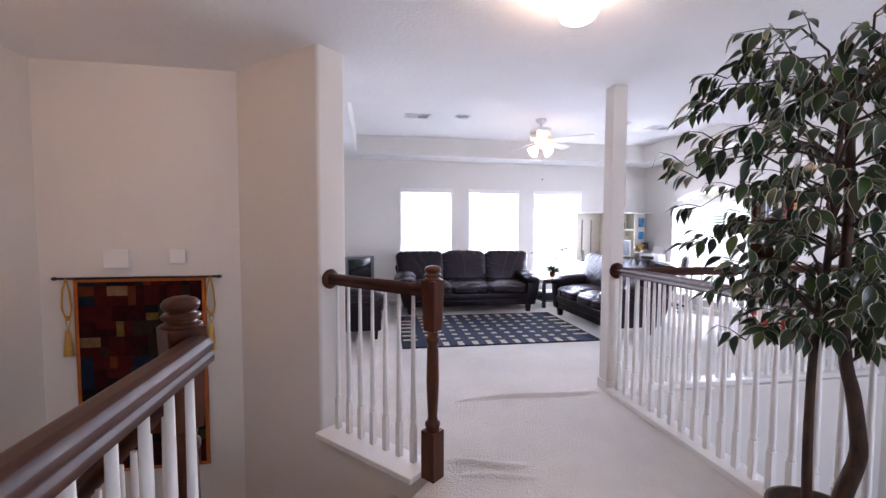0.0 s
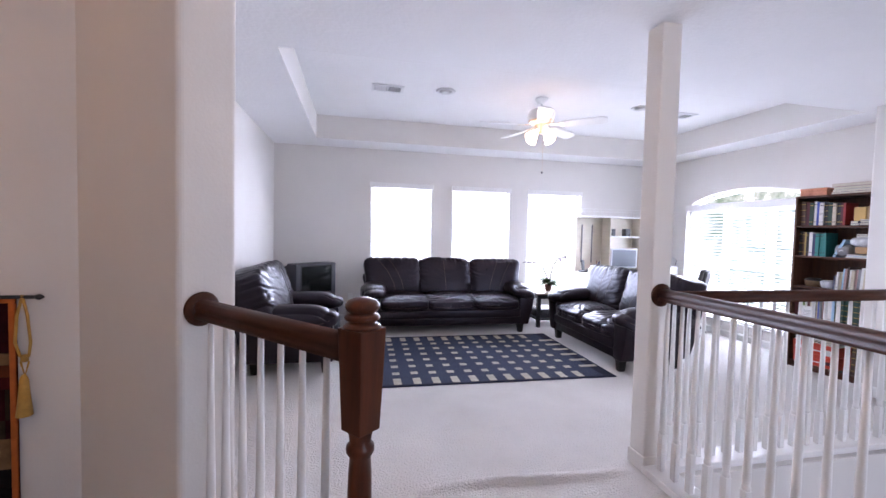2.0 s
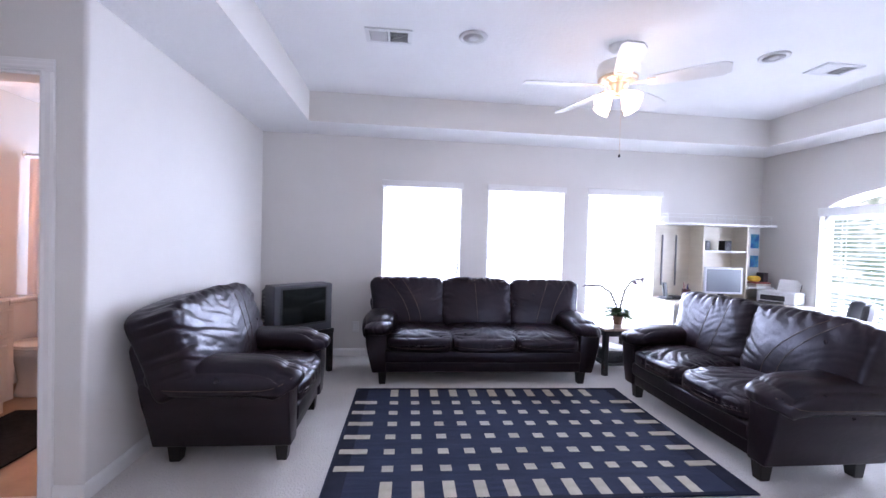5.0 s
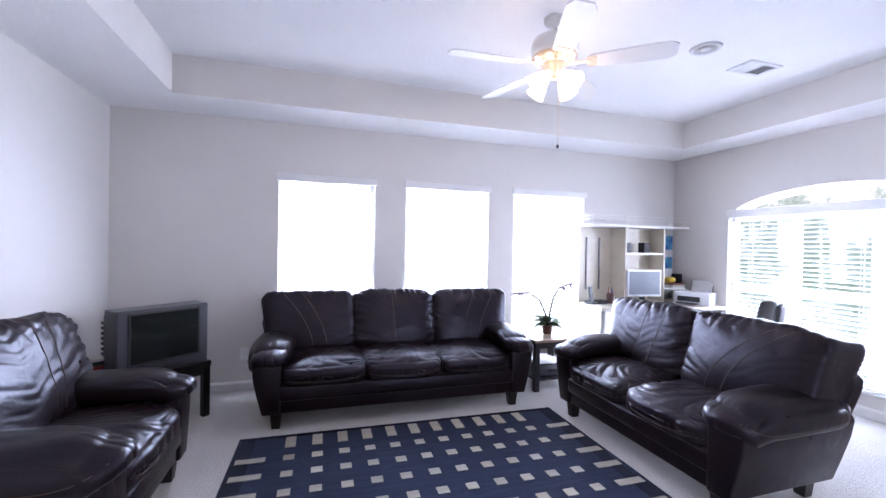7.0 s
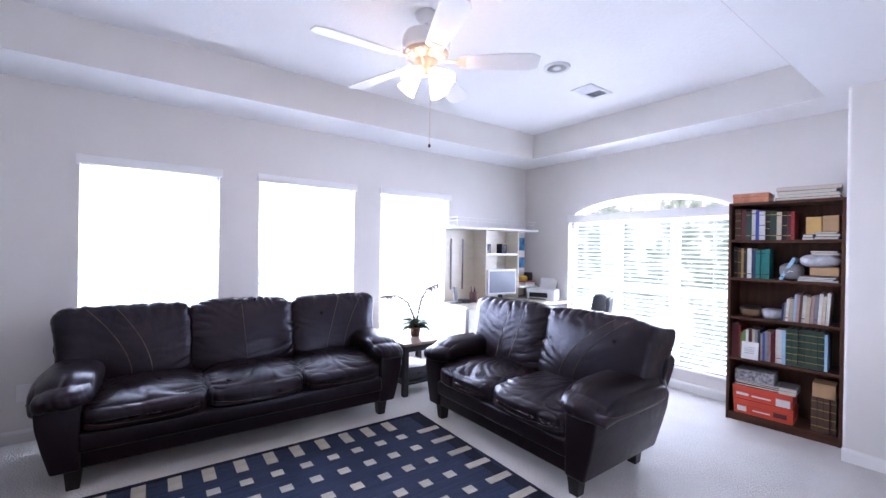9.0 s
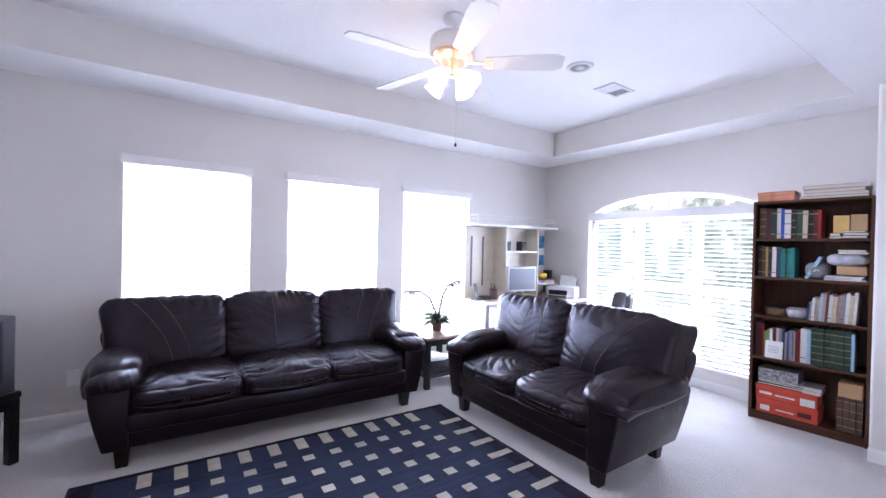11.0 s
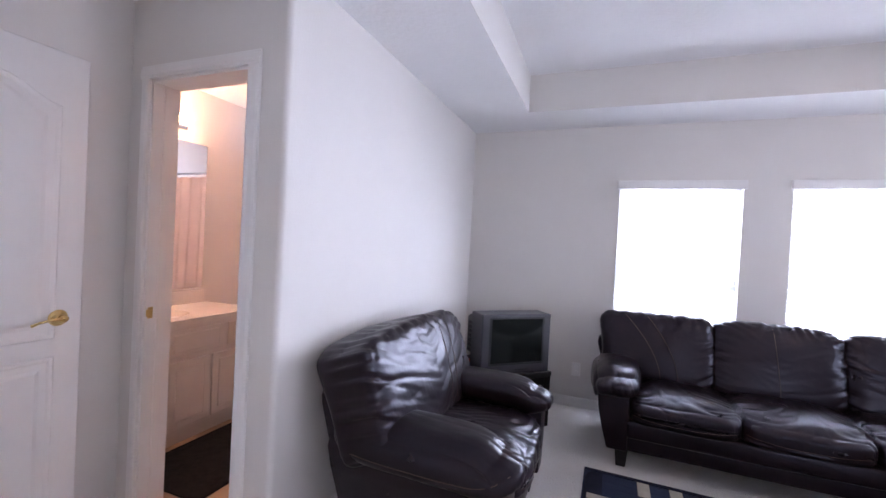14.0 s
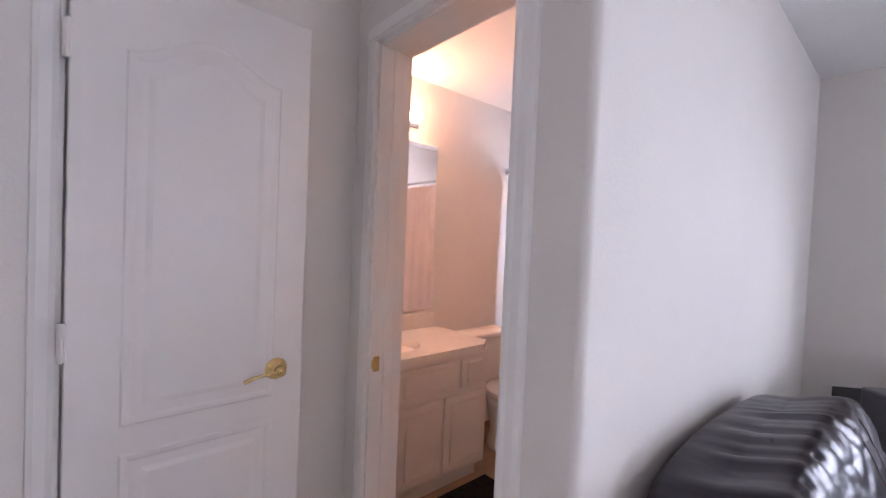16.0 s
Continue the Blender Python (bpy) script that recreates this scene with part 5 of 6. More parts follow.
def television():
    st = thing("tv_stand", pose(0.175, 6.985, 0, 0, 0, 42), "low black wooden table holding the television", "tv stand")
    part("tabletop", box((-0.72, 0, 0.385), (0, 0.46, 0.425), 0.004, 1), BLACKWOOD, st)
    for x in (-0.715, -0.055):
        for y in (0.005, 0.405):
            part("leg", box((x, y, 0), (x + 0.05, y + 0.05, 0.385), 0.003, 1), BLACKWOOD, st)
    for y in (0.012, 0.43):
        part("apron", box((-0.66, y, 0.325), (-0.06, y + 0.016, 0.384)), BLACKWOOD, st)
    ob = thing("television", pose(0.150, 6.975, 0.426, 0, 0, 42), "bulky grey tube television, switched off", "television")
    w, h = 0.585, 0.445
    bm = box((-w, 0.0, 0.0), (0, 0.19, h), 0.010, 2)
    part("bezel", bm, TVGREY, ob, "grey plastic front")
    bm = box((-w + 0.02, 0.191, 0.012), (-0.02, 0.46, h - 0.012), 0.0)
    for v in bm.verts:
        if v.co.y > 0.3:
            v.co.x = -w / 2 + (v.co.x + w / 2) * 0.72
            v.co.z = 0.02 + (v.co.z - 0.012) * 0.80
    part("cabinet_back", bm, TVDARK, ob, "ribbed dark back")
    for k in range(9):
        z = 0.06 + 0.035 * k
        part("vent_rib", box((-w + 0.008, 0.20, z), (-w + 0.035, 0.26, z + 0.018), 0.002, 1), TVDARK, ob)
    bm = bmesh.new()
    n = 12
    g = [[bm.verts.new((-0.51 + 0.435 * i / n, -0.0015 - 0.005 * (1 - (2 * i / n - 1) ** 2) * (1 - (2 * j / n - 1) ** 2), 0.085 + 0.325 * j / n)) for j in range(n + 1)] for i in range(n + 1)]
    for i in range(n):
        for j in range(n):
            bm.faces.new((g[i][j], g[i + 1][j], g[i + 1][j + 1], g[i][j + 1]))
    bmesh.ops.recalc_face_normals(bm, faces=bm.faces)
    part("screen", bm, SCREEN, ob, "dark curved glass screen", True)
    bm = bmesh.new()
    for lo, hi in (((-0.525, 0.07), (-0.06, 0.085)), ((-0.525, 0.41), (-0.06, 0.425)), ((-0.525, 0.085), (-0.51, 0.41)), ((-0.075, 0.085), (-0.06, 0.41))):
        box((lo[0], -0.006, lo[1]), (hi[0], 0.002, hi[1]), 0.002, 1, bm)
    part("screen_surround", bm, TVDARK, ob)
    for k in range(4):
        part("button", box((-0.30 + 0.03 * k, -0.003, 0.028), (-0.282 + 0.03 * k, 0.001, 0.038), 0.001, 1), TVDARK, ob)
    bx = thing("paper_stack", pose(-0.512, 6.77, 0.426, 0, 0, 42), "stack of magazines and boxes beside the television", "magazines")
    z = 0.0
    for k, (hh, mt) in enumerate(((0.02, TVDARK), (0.03, MAGBLUE), (0.025, MAGRED), (0.03, TVDARK), (0.02, MAGPALE))):
        part("magazine", box((-0.055 + 0.004 * k, -0.10, z), (0.05, 0.10 - 0.006 * k, z + hh - 0.001), 0.002, 1), mt, bx)
        z += hh


MAGBLUE = plain("mag_blue", (0.03, 0.06, 0.25), 0.4, 0.2, 30.0)
MAGRED = plain("mag_red", (0.30, 0.04, 0.03), 0.4, 0.2, 30.0)
MAGPALE = plain("mag_pale", (0.55, 0.52, 0.46), 0.5, 0.15, 30.0)
television()

# ---- side table, orchid ----
TANTOP = plain("table_top", (0.34, 0.24, 0.17), 0.35, 0.15, 9.0)
LEAFGREEN = plain("orchid_leaf", (0.045, 0.11, 0.03), 0.4, 0.3, 25.0)
STEM = plain("orchid_stem", (0.05, 0.06, 0.035), 0.6, 0.2)
PETAL = plain("dry_flower", (0.16, 0.13, 0.17), 0.7, 0.3, 40.0)
POT = plain("terracotta_pot", (0.16, 0.085, 0.055), 0.7, 0.15, 20.0)
PAPER = plain("white_paper", (0.75, 0.75, 0.74), 0.6, 0.06)


def side_table():
    ob = thing("side_table", pose(2.865, 6.775, 0), "small square black side table with tan top", "side table")
    s = 0.46
    part("tabletop", box((-0.01, -0.01, 0.455), (s + 0.01, s + 0.01, 0.480), 0.004, 1), TANTOP, ob, "tan wooden top")
    bm = bmesh.new()
    for lo, hi in (((0, 0.002), (s, 0.02)), ((0, s - 0.02), (s, s - 0.002)), ((0.002, 0.02), (0.02, s - 0.02)), ((s - 0.02, 0.02), (s - 0.002, s - 0.02))):
        box((*lo, 0.40), (*hi, 0.455), 0, 1, bm)
    part("apron", bm, BLACKWOOD, ob)
    for x in (0, s - 0.05):
        for y in (0, s - 0.05):
            part("leg", box((x, y, 0), (x + 0.05, y + 0.05, 0.456), 0.003, 1), BLACKWOOD, ob)
    part("shelf", box((0.01, 0.01, 0.10), (s - 0.01, s - 0.01, 0.118)), BLACKWOOD, ob)
    d = thing("storage_case", pose(3.08, 7.0, 0.119, 0, 0, 6), "black soft case on the low shelf", "case")
    part("body", box((-0.17, -0.17, 0), (0.17, 0.16, 0.12), 0.02, 3), TVDARK, d, "", True)
    part("carry_handle", tube([(-0.06, -0.175, 0.06), (-0.05, -0.20, 0.07), (0.05, -0.20, 0.07), (0.06, -0.175, 0.06)], 0.008, 8), TVDARK, d, "", True)
    p = thing("paper_stack", pose(3.06, 6.98, 0.2405, 0, 0, 15), "loose white papers lying on the case", "papers")
    for k in range(4):
        bm = box((-0.11, -0.14, 0.003 * k), (0.11, 0.14, 0.003 * k + 0.002))
        part("sheet", bm, PAPER, p).matrix_local = pose(0.01 * k, -0.01 * k, 0, 0, 0, 9 * k - 14)


side_table()


def leaf_mesh(l, w, fold=0.25, bend=0.2, rim=0.0, mats=()):
    """A pointed leaf along +x with a fold at the midrib; rim > 0 adds a pale border."""
    bm = bmesh.new()
    n = 7
    rows = []
    for i in range(n + 1):
        t = i / n
        hw = w / 2 * math.sin(math.pi * t ** 0.8) * (1.08 - 0.25 * t) if 0 < i < n else 0.0006
        z = -bend * l * t * t
        ks = (-1, -(1 - rim), 0, (1 - rim), 1) if rim else (-1, 0, 1)
        rows.append([bm.verts.new((l * t, k * hw, z + fold * abs(k) * hw)) for k in ks])
    for a, b in zip(rows, rows[1:]):
        for k in range(len(a) - 1):
            f = bm.faces.new((a[k], b[k], b[k + 1], a[k + 1]))
            f.material_index = 1 if rim and k in (0, len(a) - 2) else 0
    me = bpy.data.meshes.new("leaf")
    bm.to_mesh(me)
    bm.free()
    for m in mats:
        me.materials.append(m)
    me.shade_smooth()
    return me


def orchid():
    ob = thing("potted_orchid", pose(3.135, 7.02, 0.4805), "potted orchid with arching dry flower stems", "potted plant")
    part("pot", lathe([(0.038, 0), (0.042, 0.002), (0.052, 0.075), (0.056, 0.078), (0.056, 0.09), (0.050, 0.09), (0.046, 0.08)], 22), POT, ob, "brown clay pot", True)
    part("soil", lathe([(0.047, 0.078), (0.02, 0.083), (0.001, 0.083)], 16), FOOT, ob)
    r = random.Random(3)
    me = leaf_mesh(0.125, 0.075, 0.3, 0.6, 0, (LEAFGREEN,))
    for k in range(34):
        o = new("leaf", me)
        o.parent = ob
        o.matrix_local = pose(0, 0, 0.085 + 0.045 * r.random(), 0, 0, 137.5 * k) @ pose(0.012 + 0.02 * r.random(), 0, 0, r.uniform(-25, 25), -r.uniform(5, 60), 0)
    s1 = [(0, 0, 0.085), (-0.03, -0.01, 0.20), (-0.11, -0.03, 0.34), (-0.24, -0.06, 0.415), (-0.40, -0.10, 0.42)]
    s2 = [(0.01, 0, 0.085), (0.03, 0, 0.22), (0.06, -0.01, 0.36), (0.12, -0.02, 0.46), (0.24, -0.05, 0.505)]
    pm = leaf_mesh(0.055, 0.03, 0.1, 0.3, 0, (PETAL,))
    for pts in (s1, s2):
        part("flower_stem", tube(pts, [0.009, 0.0085, 0.008, 0.007, 0.005], 6), STEM, ob, "thin arching stem", True)
        a, b = Vector(pts[-2]), Vector(pts[-1])
        for k in range(9):
            o = new("petal", pm)
            o.parent = ob
            q = a.lerp(b, k / 8)
            o.matrix_local = pose(q.x, q.y, q.z, r.uniform(-40, 40), r.uniform(-30, 60), r.uniform(-60, 60) + (180 if pts is s1 else 0))
    return ob


orchid()

# ---- corner desk ----
DESKWOOD = plain("pale_laminate", (0.66, 0.60, 0.50), 0.4, 0.05, 5.0, stretch=(1, 1, 4))
DESKWHITE = plain("white_laminate", (0.76, 0.75, 0.73), 0.35, 0.03)
BLACKPL = plain("black_plastic", (0.014, 0.014, 0.016), 0.35, 0.1)
SILVER = plain("silver_plastic", (0.62, 0.63, 0.66), 0.35, 0.04)
PRINTW = plain("printer_white", (0.70, 0.70, 0.71), 0.35, 0.04)
PANELGREY, pnt, ppn = shader("monitor_panel", (0.15, 0.165, 0.19), 0.25)
WIRE = plain("white_wire", (0.80, 0.80, 0.80), 0.35, 0.03)
POSTERB, bnt, bpn = shader("poster_blue", (0.05, 0.2, 0.5), 0.5)
bcol = ramp(bnt, noise_tex(bnt, coords(bnt), 9.0, 4.0), [(0.35, (0.02, 0.10, 0.40)), (0.55, (0.05, 0.30, 0.55)), (0.72, (0.30, 0.42, 0.12))])
bnt.links.new(bcol, bpn.inputs["Base Color"])


def desk():
    ob = thing("computer_desk", pose(0, 0, 0), "pale laminate computer desk with tall hutch shelves", "desk")
    yb = YF - 0.016
    part("desktop", box((3.735, 6.96, 0.695), (5.185, yb, 0.725), 0.004, 1), DESKWOOD, ob)
    part("return_top", box((4.72, 6.765, 0.695), (5.185, 6.958, 0.725), 0.004, 1), DESKWOOD, ob)
    part("desk_side", box((3.75, 7.0, 0.001), (3.775, yb, 0.695)), DESKWHITE, ob)
    part("desk_side", box((5.15, 7.0, 0.001), (5.175, yb, 0.695)), DESKWHITE, ob)
    cab = part("cupboard", box((3.776, 6.995, 0.06), (4.20, yb - 0.02, 0.694)), DESKWHITE, ob)
    dr = part("cupboard_door", box((3.78, 6.976, 0.08), (4.196, 6.994, 0.685), 0.003, 1), DESKWHITE, ob)
    part("knob", lathe([(0.008, 0), (0.006, 0.012), (0.012, 0.02), (0.004, 0.026)], 12), BLACKPL, dr, "", True).matrix_local = pose(4.15, 6.976, 0.45, 90, 0, 0)
    part("back_rail", box((4.201, yb - 0.02, 0.30), (5.15, yb, 0.694)), DESKWHITE, ob)
    # hutch
    part("hutch_top", box((3.745, 7.20, 1.575), (5.135, yb, 1.600), 0.003, 1), DESKWHITE, ob, "long white top shelf")
    part("hutch_back", box((3.76, yb - 0.012, 0.726), (4.99, yb, 1.574)), DESKWOOD, ob)
    for x, y0 in ((3.765, 7.40), (4.26, 7.245), (4.805, 7.245)):
        part("upright", box((x, y0, 0.726), (x + 0.022, yb - 0.013, 1.574), 0.002, 1), DESKWOOD, ob)
    part("wing_panel", box((4.828, yb - 0.030, 0.726), (5.155, yb - 0.013, 1.574)), DESKWHITE, ob)
    part("mid_shelf", box((4.283, 7.25, 1.268), (4.804, yb - 0.013, 1.290), 0.002, 1), DESKWHITE, ob)
    part("low_shelf", box((4.828, 7.22, 0.86), (5.16, yb - 0.032, 0.876), 0.002, 1), DESKWHITE, ob)
    for x in (3.90, 4.075):
        s = part("shelf_standard", box((x, yb - 0.024, 0.86), (x + 0.018, yb - 0.012, 1.46), 0.002, 1), STEELDARK, ob, "slotted metal strip")
    for x in (3.80, 4.60, 5.08):
        for y in (7.22, yb - 0.03):
            part("gallery_post", tube([(x, y, 1.599), (x, y, 1.70)], 0.003, 6), WIRE, ob)
    for z in (1.66, 1.70):
        part("gallery_wire", tube([(3.80, yb - 0.03, z), (3.80, 7.22, z), (5.08, 7.22, z), (5.08, yb - 0.03, z)], 0.0022, 6), WIRE, ob)
    for k in range(9):
        x = 3.96 + 0.135 * k
        part("gallery_spindle", tube([(x, 7.22, 1.599), (x, 7.22, 1.70)], 0.0018, 5), WIRE, ob)
    m = thing("computer_monitor", pose(4.47, 7.19, 0.7255, 0, 0, -8), "flat computer monitor with silver bezel, switched off", "monitor")
    part("foot", box((-0.11, -0.08, 0), (0.11, 0.08, 0.014), 0.006, 2), BLACKPL, m)
    part("neck", box((-0.03, 0.01, 0.012), (0.03, 0.035, 0.20), 0.005, 1), BLACKPL, m)
    part("bezel", box((-0.212, -0.02, 0.075), (0.212, 0.012, 0.378), 0.008, 2), SILVER, m, "silver plastic bezel")
    part("panel", box((-0.190, -0.0215, 0.098), (0.190, -0.0195, 0.355)), PANELGREY, m, "grey blank screen")
    p = thing("printer", pose(5.025, 7.0, 0.7255, 0, 0, -66), "white and black inkjet printer with paper loaded", "printer")
    part("body", box((-0.19, -0.13, 0), (0.17, 0.13, 0.135), 0.018, 3), PRINTW, p)
    part("output_slot", box((-0.15, -0.134, 0.035), (0.08, -0.10, 0.095), 0.006, 1), BLACKPL, p, "black output slot")
    part("output_tray", box((-0.14, -0.20, 0.018), (0.07, -0.12, 0.026), 0.002, 1), BLACKPL, p)
    bm = box((-0.11, -0.003, 0), (0.11, 0.003, 0.13))
    bmesh.ops.transform(bm, matrix=pose(0.02, 0.10, 0.12, -28, 0, 0), verts=bm.verts)
    part("paper_support", bm, BLACKPL, p)
    bm = box((-0.105, -0.0055, 0.0), (0.105, -0.0035, 0.155))
    bmesh.ops.transform(bm, matrix=pose(0.02, 0.10, 0.12, -28, 0, 0), verts=bm.verts)
    part("paper", bm, PAPER, p, "sheets of white paper")
    k = thing("keyboard", pose(4.50, 7.04, 0.7255, 0, 0, -4), "black computer keyboard on the desk", "keyboard")
    part("base", box((-0.20, -0.06, 0), (0.20, 0.06, 0.02), 0.006, 2), BLACKPL, k)
    for j in range(4):
        part("key_row", box((-0.19, -0.05 + 0.026 * j, 0.019), (0.19, -0.03 + 0.026 * j, 0.025), 0.002, 1), TVGREY, k)
    for x, w, h in ((4.345, 0.034, 0.115), (4.60, 0.05, 0.12)):
        s = thing("small_speaker", pose(x, 7.33, 1.2905, 0, 0, 8), "small black desktop speaker on the shelf", "speaker", "speakers")
        part("cabinet", box((-w, -0.045, 0), (w, 0.045, h), 0.008, 2), BLACKPL, s)
        part("cone", lathe([(0.03, 0), (0.028, 0.004), (0.01, 0.001)], 16), TVGREY, s, "", True).matrix_local = pose(0, -0.044, h * 0.55, 90, 0, 0)
    ph = thing("cordless_phone", pose(3.82, 7.24, 0.7255, 0, 0, 10), "dark cordless telephone standing in its base", "telephone")
    part("base", box((-0.05, -0.05, 0), (0.05, 0.06, 0.03), 0.01, 2), BLACKPL, ph)
    bm = box((-0.024, -0.013, 0), (0.024, 0.013, 0.17), 0.008, 2)
    bmesh.ops.transform(bm, matrix=pose(0, 0.0, 0.02, -10, 0, 0), verts=bm.verts)
    part("handset", bm, BLACKPL, ph)
    b = thing("small_box", pose(3.95, 7.25, 0.7255, 0, 0, -6), "low black device with papers", "device")
    part("body", box((-0.055, -0.06, 0), (0.055, 0.06, 0.04), 0.006, 1), BLACKPL, b)
    part("strap", box((-0.02, -0.062, 0.001), (-0.01, 0.062, 0.0415)), TVGREY, b)
    c = thing("pen_cup", pose(4.075, 7.25, 0.7255), "dark red pen holder with pens", "pen holder")
    part("cup", lathe([(0.042, 0), (0.044, 0.003), (0.046, 0.115), (0.041, 0.115), (0.040, 0.006)], 20), CUPRED, c, "", True)
    for j in range(5):
        part("pen", tube([(0.01 * math.cos(j * 2.2), 0.01 * math.sin(j * 2.2), 0.01), (0.027 * math.cos(j * 2.2), 0.027 * math.sin(j * 2.2), 0.14 + 0.012 * j)], 0.004, 7), (BLACKPL, MAGRED, MAGBLUE)[j % 3], c)
    for z0, z1 in ((1.33, 1.50), (1.10, 1.24)):
        q = thing("wall_picture", pose(5.095, yb - 0.031, 0), "small blue picture fixed to the desk panel", "picture", "pictures")
        part("print", box((-0.055, -0.002, z0), (0.055, 0.0, z1)), POSTERB, q)
        part("mount", box((-0.06, -0.0012, z0 - 0.005), (0.06, 0.0004, z1 + 0.005)), PAPER, q)
    s = thing("paper_stack", pose(5.03, 7.34, 0.8765, 0, 0, 4), "books and papers stacked on the small desk shelf", "papers")
    z = 0
    for hh, mt in ((0.018, PAPER), (0.025, MAGPALE), (0.015, MAGRED)):
        part("sheet", box((-0.10, -0.10, z), (0.10, 0.09, z + hh - 0.001), 0.002, 1), mt, s)
        z += hh
    h = thing("toy_basket", pose(5.02, 7.33, 0.9350), "small yellow pouch beside a dark box", "pouch")
    part("pouch", rounded(0.13, 0.10, 0.07, 3.0, 8), YELLOW, h, "", True).location = (-0.03, 0, 0.035)
    part("dark_box", box((0.04, -0.05, 0), (0.11, 0.05, 0.11), 0.006, 1), BLACKPL, h)


STEELDARK = plain("slotted_steel", (0.16, 0.16, 0.17), 0.4, 0.2, 90.0, metal=0.5)
CUPRED = plain("cup_red", (0.07, 0.02, 0.02), 0.3, 0.1)
YELLOW = plain("yellow_cloth", (0.55, 0.34, 0.04), 0.8, 0.15)
desk()


def office_chair():
    ob = thing("office_chair", pose(4.76, 6.29, 0, 0, 0, 52), "black and grey office chair pushed to the desk", "office chair")
    part("seat", rounded(0.48, 0.46, 0.09, 4.0, 10), BLACKPL, ob, "", True).location = (0, 0, 0.44)
    def bend(q, p):
        q.y += 0.05 * p.x * p.x
        return q
    part("backrest", rounded(0.42, 0.06, 0.40, 4.5, 12, bend), BLACKPL, ob, "black upholstered backrest", True).matrix_local = pose(0, -0.25, 0.675, 10, 0, 0)
    part("back_shell", rounded(0.40, 0.06, 0.385, 5, 10, bend), SILVER, ob, "grey plastic back shell", True).matrix_local = pose(0, -0.29, 0.675, 10, 0, 0)
    part("back_post", tube([(0, -0.05, 0.38), (0, -0.28, 0.42), (0, -0.29, 0.62)], 0.018, 8), BLACKPL, ob, "", True)
    part("gas_lift", lathe([(0.025, 0.09), (0.025, 0.40)], 14), BLACKPL, ob)
    for k in range(5):
        a = 72 * k
        part("base_leg", tube([pose(0, 0, 0, 0, 0, a) @ Vector(p) for p in ((0.0, 0, 0.12), (0.28, 0, 0.075))], [0.024, 0.016], 8), BLACKPL, ob)
        bm = lathe([(0.02, -0.02), (0.028, -0.016), (0.028, 0.016), (0.02, 0.02)], 14)
        part("caster", bm, BLACKPL, ob).matrix_local = pose(0, 0, 0, 0, 0, a) @ pose(0.28, 0, 0.0285, 90, 0, 0)


office_chair()

# ---- bookcase and its load ----
WALNUT = wood_mat("dark_walnut", (0.045, 0.017, 0.010), (0.125, 0.052, 0.028), 0.4, 0.8, 2, 0.1)
WALNUT_H = wood_mat("dark_walnut_shelf", (0.045, 0.017, 0.010), (0.125, 0.052, 0.028), 0.4, 0.8, 0, 0.1)
CASE = pose(4.81, 4.935, 0, 0, 0, -85)
CW, CD, CH = 0.685, 0.29, 1.745
SHELF_Z = (0.065, 0.505, 0.835, 1.145, 1.450)


def bookcase():
    ob = thing("bookcase", CASE, "tall dark walnut bookcase crammed with books and boxes", "bookcase")
    t = 0.019
    for x in (0, CW - t):
        part("side_panel", box((x, 0, 0.001), (x + t, CD, CH), 0.001, 1), WALNUT, ob)
    part("top_panel", box((t, 0, CH - t), (CW - t, CD, CH), 0.001, 1), WALNUT_H, ob)
    part("back_panel", box((t, CD - 0.006, 0.06), (CW - t, CD - 0.001, CH - t)), WALNUT, ob)
    part("plinth", box((t, 0.012, 0.001), (CW - t, 0.03, SHELF_Z[0] - t)), WALNUT_H, ob)
    for z in SHELF_Z:
        part("shelf", box((t, 0.004, z - t), (CW - t, CD - 0.006, z), 0.001, 1), WALNUT_H, ob)


bookcase()
BOOKCOL = {n: plain("cloth_" + n, c, 0.55, 0.12, 25.0, 0.2, 250.0) for n, c in (
    ("maroon", (0.085, 0.012, 0.016)), ("brown", (0.085, 0.045, 0.028)), ("black", (0.014, 0.013, 0.014)), ("navy", (0.018, 0.03, 0.085)), ("blue", (0.03, 0.07, 0.32)), ("white", (0.62, 0.61, 0.58)),
    ("green", (0.012, 0.045, 0.03)), ("teal", (0.0, 0.17, 0.15)), ("cream", (0.50, 0.43, 0.31)), ("red", (0.30, 0.02, 0.02)), ("sky", (0.30, 0.50, 0.66)), ("grey", (0.22, 0.22, 0.23)),
    ("ochre", (0.42, 0.27, 0.08)), ("lime", (0.16, 0.26, 0.08)), ("pink", (0.45, 0.28, 0.26)))}
PAGES = plain("page_edges", (0.60, 0.55, 0.45), 0.8, 0.08, 60.0, stretch=(1, 1, 12))
GILT = plain("gilt", (0.45, 0.30, 0.08), 0.35, 0.1, metal=0.5)
book_rnd = random.Random(21)


